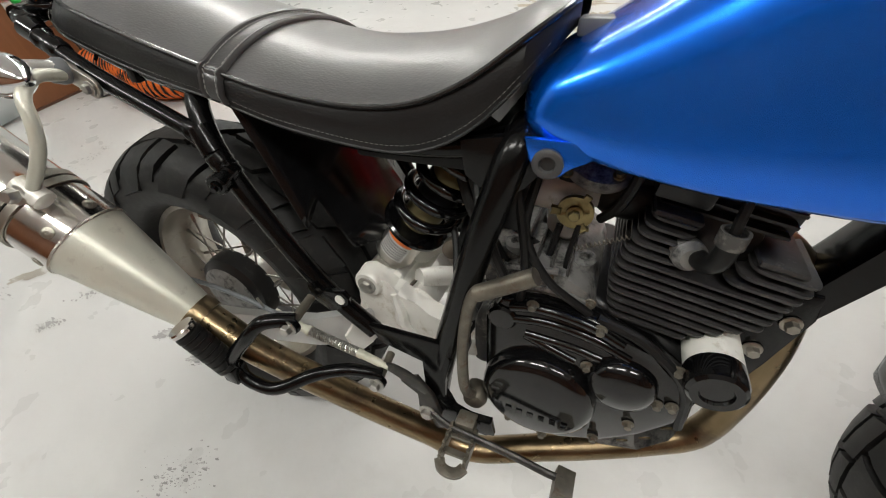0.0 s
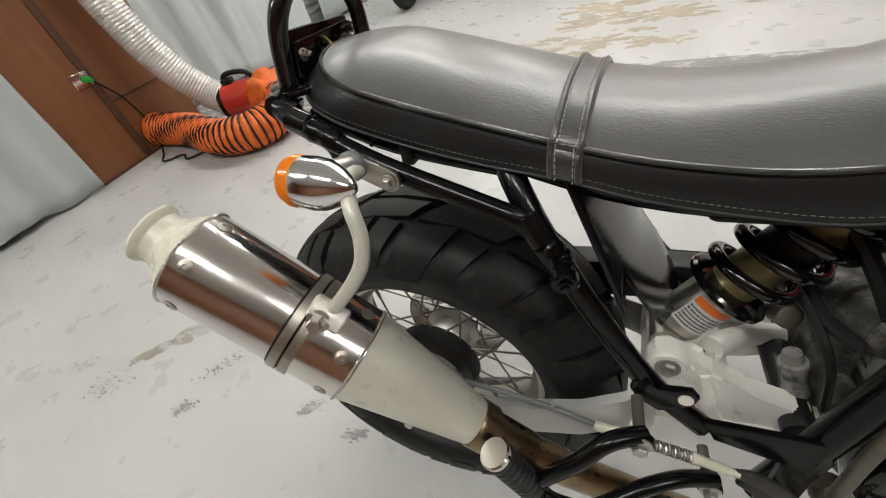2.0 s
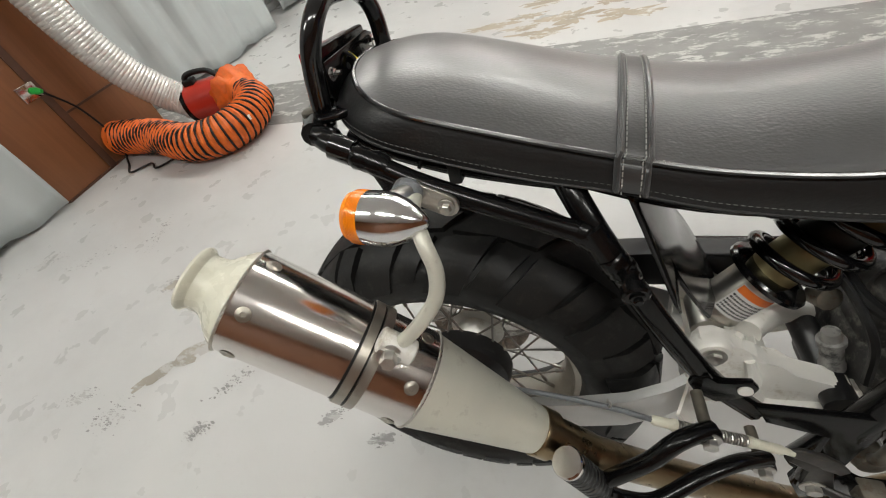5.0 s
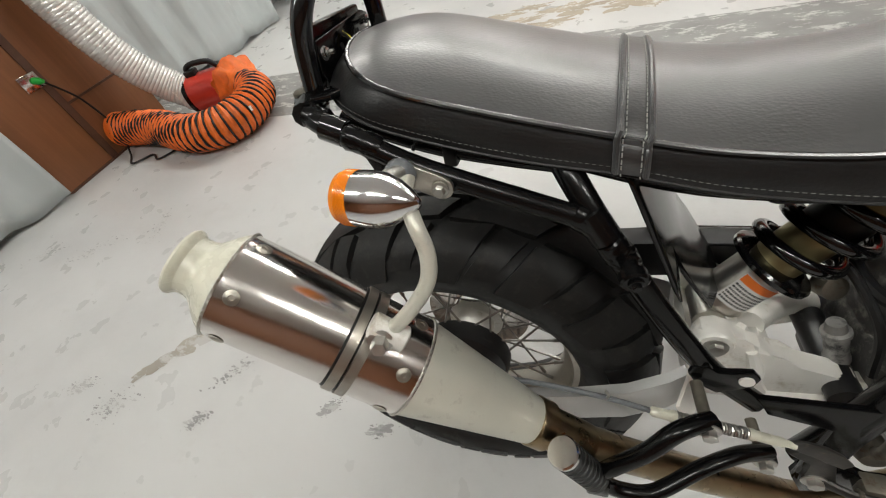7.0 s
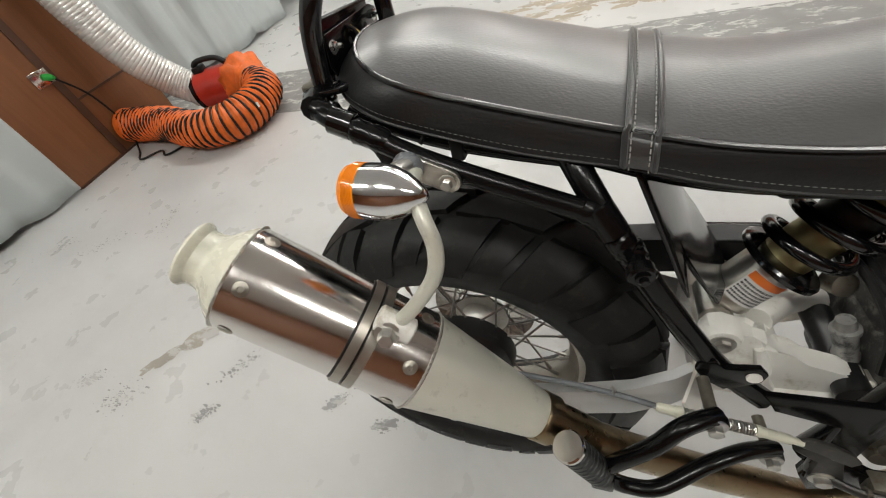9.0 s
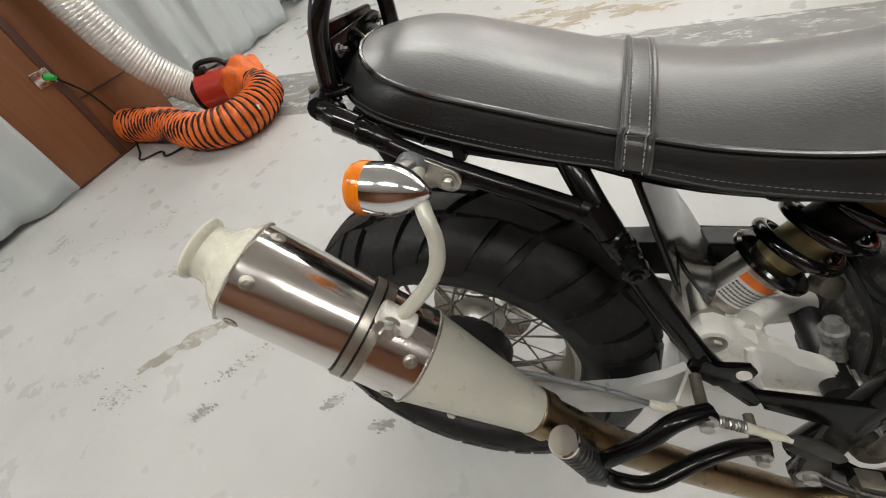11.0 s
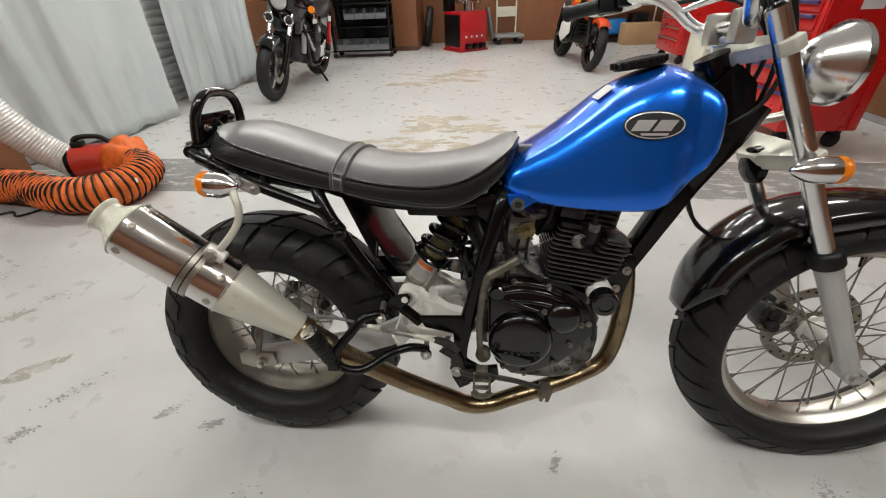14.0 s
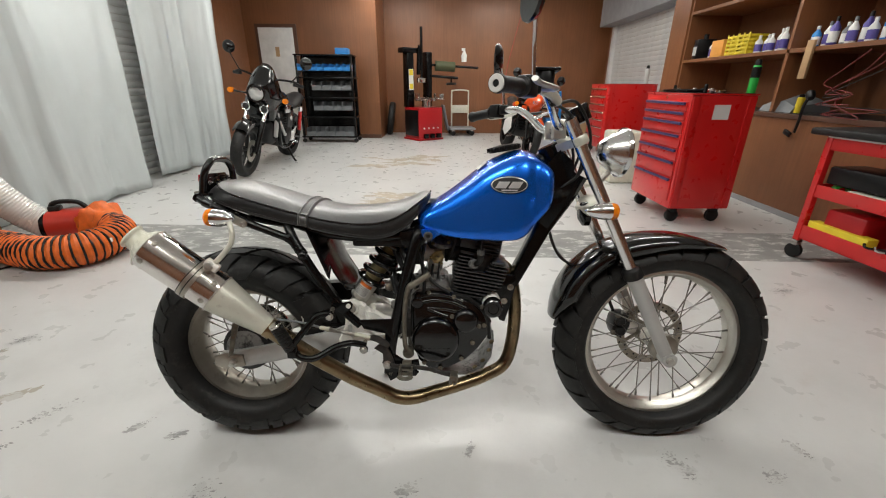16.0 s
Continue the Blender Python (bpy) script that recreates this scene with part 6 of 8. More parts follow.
# ---- tail ----
part("grab_bar", tubed([(-0.052, -0.1, 0.806), (-0.046, -0.1, 0.843), (-0.038, -0.099, 0.868), (-0.031, -0.088, 0.888), (-0.03, -0.066, 0.899), (-0.03, -0.036, 0.9), (-0.031, -0.006, 0.897), (-0.032, 0.018, 0.887), (-0.03, 0.03, 0.868), (-0.029, 0.032, 0.84), (-0.03, 0.034, 0.79)], 0.0098, 14, 6), BLACK_GLOSS, bike, "glossy black tubular grab bar")
part("grab_bar_foot", plated([(-0.078, 0.1), (-0.07, 0.078), (-0.03, 0.086), (-0.022, 0.1), (-0.028, 0.112), (-0.062, 0.124)], 0.8, 0.806, 0.001), BLACK_GLOSS, bike).matrix_basis = Matrix(((1, 0, 0, 0), (0, 0, -1, 0), (0, 1, 0, 0), (0, 0, 0, 1)))
part("foot_stack", turned([(0, 0.018), (0.005, 0.019), (0.006, 0.016), (0.01, 0.0165), (0.012, 0.014)], (-0.06, -0.104, 0.788), (0, 0, 1), 18), BLACK_GLOSS, bike)
part("foot_bolt", turned([(0, 0.0115), (0.003, 0.0112), (0.005, 0.0085), (0.0065, 0.0)], (-0.064, -0.1, 0.806), (0, 0, 1), 20), RUSTY, bike)
lamp = part("tail_lamp", plated([(-0.08, 0.838), (-0.078, 0.856), (-0.066, 0.856), (-0.066, 0.826), (-0.076, 0.828)], -0.07, 0.036, 0.003), RED_LENS, bike, "red tail lamp on a black bracket")
part("lamp_shell", boxed(-0.067, -0.056, -0.08, 0.045, 0.812, 0.858, 0.003), BLACK_SATIN, lamp)
bm = plated([(-0.05, 0.778), (0.045, 0.778), (0.045, 0.848), (0.03, 0.853), (-0.075, 0.846), (-0.078, 0.815)], 0.0, 0.003, 0.001)
for v in bm.verts:
    v.co = Vector((-0.053 + v.co.y + 0.3 * (v.co.z - 0.8) * 0.2, v.co.x, v.co.z))
part("lamp_bracket", bm, BLACK_SATIN, lamp)
bm = bmesh.new()
for y, z in ((-0.03, 0.83), (-0.012, 0.83), (0.012, 0.835), (0.0, 0.805)):
    lathe(bm, [(0, 0.0035), (0.0012, 0.0035)], (-0.0485, y, z), (1, 0, 0), 12)
part("bracket_hole", bm, INK, lamp)
for y, z in ((-0.066, 0.833), (0.036, 0.842)):
    bm = turned([(0, 0.0075), (0.0012, 0.0075), (0.0015, 0.005)], (-0.049, y, z), (1, 0, 0), 18)
    lathe(bm, [(0.0015, 0.005), (0.005, 0.005), (0.0055, 0.0028), (0.012, 0.0026)], (-0.049, y, z), (1, 0, 0), 6)
    part("lamp_screw", bm, BRIGHT, lamp)
part("lamp_lead", tubed([(-0.046, -0.026, 0.842), (-0.038, -0.024, 0.832), (-0.036, -0.022, 0.812), (-0.04, -0.02, 0.79)], 0.0022, 6, 4), YELLOW, lamp, "yellow lamp lead")
part("lamp_lead", tubed([(-0.046, -0.03, 0.844), (-0.037, -0.031, 0.836), (-0.035, -0.028, 0.812), (-0.04, -0.026, 0.79)], 0.0022, 6, 4), SOFT_RUBBER, lamp)
# inner mudguard sheet behind the seat tube, with a notched lower edge
bm = bmesh.new()
GUARD_EDGE = [(-0.118, 0.56), (-0.1, 0.572), (-0.088, 0.582), (-0.082, 0.584), (-0.0815, 0.516), (-0.06, 0.51), (-0.02, 0.5), (0.03, 0.5), (0.06, 0.512), (0.09, 0.535)]
vs = []
for k in range(12):
    v = k / 11
    row = []
    for y in (-0.118, -0.105, -0.095, -0.088, -0.082, -0.0815, -0.07, -0.055, -0.035, -0.015, 0.005, 0.03, 0.05, 0.07, 0.09):
        z = 0.715 - v * (0.715 - lerp(GUARD_EDGE, y))
        u = (y + 0.118) / 0.208
        row.append(bm.verts.new((0.236 + 0.018 * u + 0.4 * (0.715 - z) + 0.5 * max(0, 0.57 - z) ** 1.2 + 0.01 * (1 - (2 * u - 1) ** 2), y, z)))
    vs.append(row)
for a, b in zip(vs, vs[1:]):
    for i in range(14):
        bm.faces.new((a[i], a[i + 1], b[i + 1], b[i]))
guard = part("inner_mudguard", bm, GUARD, bike, "glossy black plastic inner mudguard")
sol = guard.modifiers.new("thickness", "SOLIDIFY")
sol.thickness = 0.0025

# ---- front end ----
SLOPE = Vector((-0.338, 0, 0.669)).normalized()
AX = Vector((1.338, 0, 0.322))


def on_fork(d, y):
    return Vector((1.326, y, 0.312)) + SLOPE * d


for s in (-1, 1):
    y = s * 0.098
    part("fork_tube", tubed([on_fork(0.25, y), on_fork(0.785, y)], 0.0172, 24), BRIGHT, bike)
    leg = part("fork_leg", turned([(-0.025, 0.0), (-0.022, 0.012), (-0.01, 0.019), (0.02, 0.021), (0.06, 0.0205), (0.25, 0.0225), (0.295, 0.0245), (0.3, 0.02)], on_fork(0, y), SLOPE, 28), FORK_GREY, bike, "silver painted fork lower leg")
    part("dust_seal", turned([(0.285, 0.0252), (0.287, 0.0285), (0.312, 0.0285), (0.318, 0.024), (0.322, 0.018)], on_fork(0, y), SLOPE, 28), SOFT_RUBBER, leg)
    part("axle_lug", turned([(-0.02, 0.017), (-0.02, 0.022), (0.02, 0.022), (0.02, 0.017)], on_fork(-0.004, y), (0, 1, 0), 24), FORK_GREY, leg)
part("front_axle", turned([(-0.128, 0.0), (-0.128, 0.011), (-0.118, 0.013), (0.118, 0.013), (0.128, 0.0)], on_fork(-0.004, 0), (0, 1, 0), 20), ZINC, bike)
part("speedometer_drive", turned([(-0.07, 0.03), (-0.062, 0.043), (-0.045, 0.045), (-0.04, 0.03)], AX, (0, 1, 0), 32), RIM_GREY, bike)
cal = part("brake_caliper", plated([(1.2, 0.352), (1.205, 0.385), (1.222, 0.402), (1.245, 0.402), (1.262, 0.39), (1.258, 0.36), (1.25, 0.33), (1.232, 0.318), (1.21, 0.326)], 0.02, 0.082, 0.008), BLACK_CAST, bike, "black brake caliper")
for x, z in ((1.224, 0.38), (1.228, 0.345)):
    part("piston_boss", turned([(0, 0.017), (0.008, 0.017), (0.012, 0.014), (0.012, 0.006), (0.009, 0.0)], (x, 0.02, z), (0, -1, 0), 20), BLACK_CAST, cal)
for x, z in ((1.205, 0.338), (1.215, 0.398), (1.256, 0.385)):
    part("caliper_pin", bolt(bmesh.new(), (x, 0.02, z), (0, -1, 0), 0.006, 0.008), RUSTY, cal)
part("bleed_nipple", tubed([(1.232, 0.03, 0.402), (1.234, 0.026, 0.418)], 0.004, 8), ZINC, cal)
part("brake_hose", tubed([(1.215, 0.06, 0.4), (1.2, 0.066, 0.44), (1.19, 0.075, 0.5), (1.16, 0.085, 0.56)], 0.0055, 8, 5), SOFT_RUBBER, cal)
part("caliper_bracket", plated([(1.24, 0.44), (1.262, 0.45), (1.3, 0.36), (1.33, 0.33), (1.32, 0.3), (1.27, 0.32)], 0.06, 0.072, 0.003), CAST_ALLOY, bike)
# triple clamps
for d, h, name in ((0.71, 0.024, "upper_triple_clamp"), (0.5, 0.03, "lower_triple_clamp")):
    c = on_fork(d, 0)
    n = SLOPE
    fwd = Vector((n.z, 0, -n.x))
    bm = bmesh.new()
    outl = [(-0.045, -0.03), (-0.05, 0.03), (-0.012, 0.085), (-0.02, 0.118), (0.0, 0.128), (0.022, 0.118), (0.026, 0.085), (0.02, 0.0), (0.026, -0.085), (0.022, -0.118), (0.0, -0.128), (-0.02, -0.118), (-0.012, -0.085)]
    lo = [bm.verts.new(c + fwd * a + Vector((0, b, 0))) for a, b in outl]
    hi = [bm.verts.new(c + fwd * a + Vector((0, b, 0)) + n * h) for a, b in outl]
    bm.faces.new(lo[::-1])
    bm.faces.new(hi)
    for k in range(len(lo)):
        bm.faces.new((lo[k], lo[(k + 1) % len(lo)], hi[(k + 1) % len(lo)], hi[k]))
    bmesh.ops.bevel(bm, geom=bm.edges[:], offset=0.004, segments=2, affect="EDGES", profile=0.5)
    part(name, bm, SILVER, bike)
part("stem_nut", bolt(bmesh.new(), on_fork(0.735, 0) - Vector((0.03, 0, 0)), SLOPE, 0.014, 0.012), ZINC, bike)
for s in (-1, 1):
    part("fork_cap", turned([(0.775, 0.017), (0.785, 0.0165), (0.79, 0.01), (0.79, 0.0)], on_fork(0, s * 0.098), SLOPE, 24), BLACK_SATIN, bike)
    part("bar_clamp", boxed(-0.018, 0.018, -0.016, 0.016, -0.005, 0.05, 0.005, 2, Matrix.Translation((0.958, s * 0.045, 0.968))), ALLOY, bike)
bars = part("handlebar", tubed([(0.738, -0.385, 1.058), (0.8, -0.3, 1.066), (0.85, -0.235, 1.07), (0.882, -0.19, 1.065), (0.912, -0.135, 1.035), (0.938, -0.095, 1.0), (0.956, -0.06, 0.992), (0.956, 0.06, 0.992), (0.938, 0.095, 1.0), (0.912, 0.135, 1.035), (0.882, 0.19, 1.065), (0.85, 0.235, 1.07), (0.8, 0.3, 1.066), (0.738, 0.385, 1.058)], 0.011, 16, 5), BRIGHT, bike, "chrome handlebar with black grips")
part("brace", tubed([(0.918, -0.125, 1.03), (0.93, -0.05, 1.038), (0.93, 0.05, 1.038), (0.918, 0.125, 1.03)], 0.006, 10, 4), CHROME, bars)
for s in (-1, 1):
    g0, g1 = Vector((0.738, s * 0.385, 1.058)), Vector((0.806, s * 0.292, 1.066))
    gd = (g1 - g0).normalized()
    part("grip", turned([(-0.004, 0.013), (-0.004, 0.019), (0.004, 0.0195), (0.01, 0.0165), (0.098, 0.0165), (0.104, 0.022), (0.112, 0.022), (0.113, 0.015)], g0, gd, 28), SOFT_RUBBER, bars, "black rubber grip")
    part("grip_end", turned([(-0.0065, 0.0075), (-0.0065, 0.0165), (-0.003, 0.0185), (-0.003, 0.0075)], g0, gd, 28, True), PALE, bars, "white ring at the grip end")
    part("switch_housing", boxed(-0.022, 0.022, -0.02, 0.02, -0.022, 0.024, 0.007, 2, Matrix.Translation(g0 + gd * 0.135) @ Matrix.Rotation(math.atan2(gd.y, gd.x), 4, "Z")), PLASTIC, bars)
    m0 = g0 + gd * 0.17
    part("lever_perch", boxed(-0.016, 0.016, -0.016, 0.018, -0.014, 0.016, 0.005, 2, Matrix.Translation(m0)), PLASTIC, bars)
    part("control_lever", tubed([m0 + Vector((0.022, 0, -0.002)), m0 + Vector((0.045, s * 0.03, -0.006)), m0 + Vector((0.02, s * 0.1, -0.012)), m0 + Vector((-0.02, s * 0.16, -0.014)), m0 + Vector((-0.035, s * 0.185, -0.01))], 0.0055, 10, 5, squash=1.4), ALLOY, bars)
    mir = part("mirror_stem", tubed([m0 + Vector((0, 0, 0.012)), m0 + Vector((-0.004, s * 0.005, 0.08)), m0 + Vector((-0.01, s * 0.03, 0.14))], 0.0048, 10, 4), CHROME, bars)
    mc = m0 + Vector((-0.022, s * 0.05, 0.175))
    ax = Vector((1, -s * 0.25, -0.05))
    part("mirror_shell", turned([(-0.006, 0.05), (0.0, 0.052), (0.01, 0.046), (0.018, 0.03), (0.022, 0.0)], mc, ax, 36), BLACK_GLOSS, bars, "round black mirror")
    part("mirror_glass", turned([(-0.0055, 0.0), (-0.0055, 0.0485)], mc, ax, 36), CHROME, bars)
part("brake_reservoir", turned([(0, 0.022), (0.03, 0.023), (0.034, 0.021), (0.036, 0.0)], (0.868, -0.225, 1.075), (0, 0, 1), 24), PLASTIC, bars)
part("brake_reservoir_lid", boxed(0.84, 0.9, -0.25, -0.2, 1.108, 1.116, 0.003), BLACK_SATIN, bars)
part("master_cylinder", tubed([(0.868, -0.225, 1.07), (0.9, -0.19, 1.062), (0.918, -0.165, 1.05)], 0.012, 14), SILVER, bars)
part("speedometer", turned([(-0.05, 0.02), (-0.045, 0.034), (-0.005, 0.037), (0.0, 0.035), (0.0, 0.0)], (1.015, 0.01, 1.055), (-0.45, 0, 0.9), 32), BLACK_GLOSS, bike, "small black speedometer")
part("speedometer_face", turned([(0.001, 0.0), (0.001, 0.031)], (1.015, 0.01, 1.055), (-0.45, 0, 0.9), 28), LABEL_WHITE, bike)
# headlight
HC = Vector((1.153, 0.0, 0.927))
hd = Vector((1, 0, -0.06)).normalized()
hl = part("headlight", turned([(-0.066, 0.0), (-0.065, 0.018), (-0.059, 0.03), (-0.042, 0.043), (-0.02, 0.056), (-0.004, 0.064), (0.0, 0.0665), (0.004, 0.07), (0.012, 0.0705), (0.016, 0.068)], HC, hd, 56), BRIGHT, bike, "chrome round headlight shell")
part("headlight_lens", turned([(0.016, 0.067), (0.02, 0.05), (0.023, 0.025), (0.024, 0.0)], HC, hd, 40), GLASS, hl, "clear headlight glass")
part("rim_band", turned([(0.001, 0.0712), (0.001, 0.0725), (0.011, 0.0725), (0.011, 0.0712)], HC, hd, 48, True), CHROME, hl)
part("headlight_bracket", tubed([(1.06, 0, 0.83), (1.1, 0, 0.84), (1.13, 0, 0.87)], 0.009, 10, 3), ALLOY, bike)
for s in (-1, 1):
    bullet(bike, "front_turn_signal", (1.068, s * 0.19, 0.776), (-1, s * 0.06, 0.0), 1, "bullet turn signal in chrome with amber lens", [on_fork(0.52, s * 0.1) + Vector((0.01, 0, 0)), (1.068, s * 0.135, 0.785), (1.055, s * 0.17, 0.777)])
for y0, pts in ((0, [(0.95, 0.02, 0.985), (1.0, 0.03, 0.99), (1.03, 0.035, 0.9), (1.0, 0.045, 0.78), (0.975, 0.06, 0.7), (1.01, 0.06, 0.6), (1.06, 0.06, 0.56)]), (0, [(0.9, -0.16, 1.05), (0.985, -0.05, 1.03), (1.04, -0.02, 0.95), (1.03, -0.02, 0.86), (0.985, -0.03, 0.8)]), (0, [(0.9, -0.18, 1.04), (1.0, -0.06, 1.06), (1.055, -0.03, 0.97), (1.03, -0.04, 0.87), (0.97, -0.035, 0.82)]), (0, [(0.9, 0.17, 1.05), (0.99, 0.06, 1.04), (1.05, 0.03, 0.96), (1.02, 0.03, 0.84)]), (0, [(1.0, 0.05, 0.84), (0.97, 0.06, 0.74), (1.0, 0.07, 0.62), (1.08, 0.075, 0.54), (1.21, 0.085, 0.45)])):
    part("control_cable", tubed(pts, 0.0045, 8, 6), SOFT_RUBBER, bike)
part("clutch_cable", tubed([(0.96, -0.03, 1.0), (0.957, -0.045, 1.05), (0.95, -0.06, 1.09)], 0.004, 8, 4), BLUE_PLASTIC, bike)
part("horn", turned([(0, 0.02), (0.01, 0.036), (0.025, 0.038), (0.03, 0.03)], (1.05, 0, 0.74), (1, 0, 0.1), 28), BLACK_SATIN, bike)
# front mudguard: a crowned arc over the tyre, kicked up towards its tip
ARC = [(0.978, 0.408), (0.985, 0.46), (1.01, 0.53), (1.05, 0.59), (1.105, 0.637), (1.16, 0.663), (1.225, 0.68), (1.3, 0.687), (1.365, 0.684), (1.425, 0.672), (1.48, 0.655), (1.51, 0.642)]
arc = catmull([(x, 0, z) for x, z in ARC], 4)
rings = []
for i, p in enumerate(arc):
    a, b = arc[max(0, i - 1)], arc[min(len(arc) - 1, i + 1)]
    t = (b - a).normalized()
    n = Vector((-t.z, 0, t.x))
    u = i / (len(arc) - 1)
    w = 0.078 * min(1.0, 0.45 + 4 * u, 0.35 + 3.2 * (1 - u))
    skirt = 0.048 * min(1.0, 0.3 + 5 * u) * (1.0 if u < 0.55 else max(0.25, 1 - (u - 0.55) * 1.9))
    prof = [(-1.0, -1.0), (-1.0, -0.55), (-0.9, -0.28), (-0.65, -0.1), (-0.3, -0.02), (0, 0), (0.3, -0.02), (0.65, -0.1), (0.9, -0.28), (1.0, -0.55), (1.0, -1.0)]
    rings.append([p + Vector((0, w * y, 0)) + n * (skirt * h) for y, h in prof])
fender = part("front_mudguard", loft(bmesh.new(), rings, False, False), BLACK_GLOSS, bike, "glossy black front mudguard")
sol = fender.modifiers.new("thickness", "SOLIDIFY")
sol.thickness = 0.003
for s in (-1, 1):
    part("mudguard_bracket", plated([(1.15, 0.6), (1.165, 0.64), (1.2, 0.62), (1.19, 0.58)], s * 0.076, s * 0.082, 0.002), BLACK_SATIN, bike)
    part("mudguard_bolt", bolt(bmesh.new(), (1.165, s * 0.083, 0.615), (0, s, 0), 0.006, 0.005), ZINC, bike)


# ---- far side of the workshop ----
def cast_wheel(parent, name, centre, R, hw, rim_r, mat, n=5):
    w = new(name)
    w.parent = parent
    w.matrix_basis = pose(*centre)
    prof = [(-hw * 0.75, rim_r), (-hw, rim_r + (R - rim_r) * 0.3), (-hw, rim_r + (R - rim_r) * 0.6), (-hw * 0.8, R - 0.02), (-hw * 0.4, R - 0.004), (0, R), (hw * 0.4, R - 0.004), (hw * 0.8, R - 0.02), (hw, rim_r + (R - rim_r) * 0.6), (hw, rim_r + (R - rim_r) * 0.3), (hw * 0.75, rim_r)]
    part("tyre", turned(prof, (0, 0, 0), (0, 1, 0), 48, True), RUBBER, w)
    part("rim", turned([(-hw * 0.7, rim_r + 0.004), (-hw * 0.6, rim_r - 0.014), (hw * 0.6, rim_r - 0.014), (hw * 0.7, rim_r + 0.004)], (0, 0, 0), (0, 1, 0), 48, True), mat, w)
    part("hub", turned([(-0.05, 0.03), (-0.045, 0.04), (0.045, 0.04), (0.05, 0.03)], (0, 0, 0), (0, 1, 0), 20), mat, w)
    for k in range(n):
        ob = part("wheel_spoke", boxed(-0.014, 0.014, -0.018, 0.018, 0.03, rim_r - 0.006, 0.004), mat, w) if k == 0 else new("wheel_spoke", w.children[-1].data)
        ob.parent = w
        ob.matrix_basis = pose(0, 0, 0, 0, 360 / n * k, 0)
    part("brake_disc", turned([(0.055, 0.07), (0.06, 0.07), (0.06, 0.125), (0.055, 0.125)], (0, 0, 0), (0, 1, 0), 40, True), RIM_GREY, w)
    return w


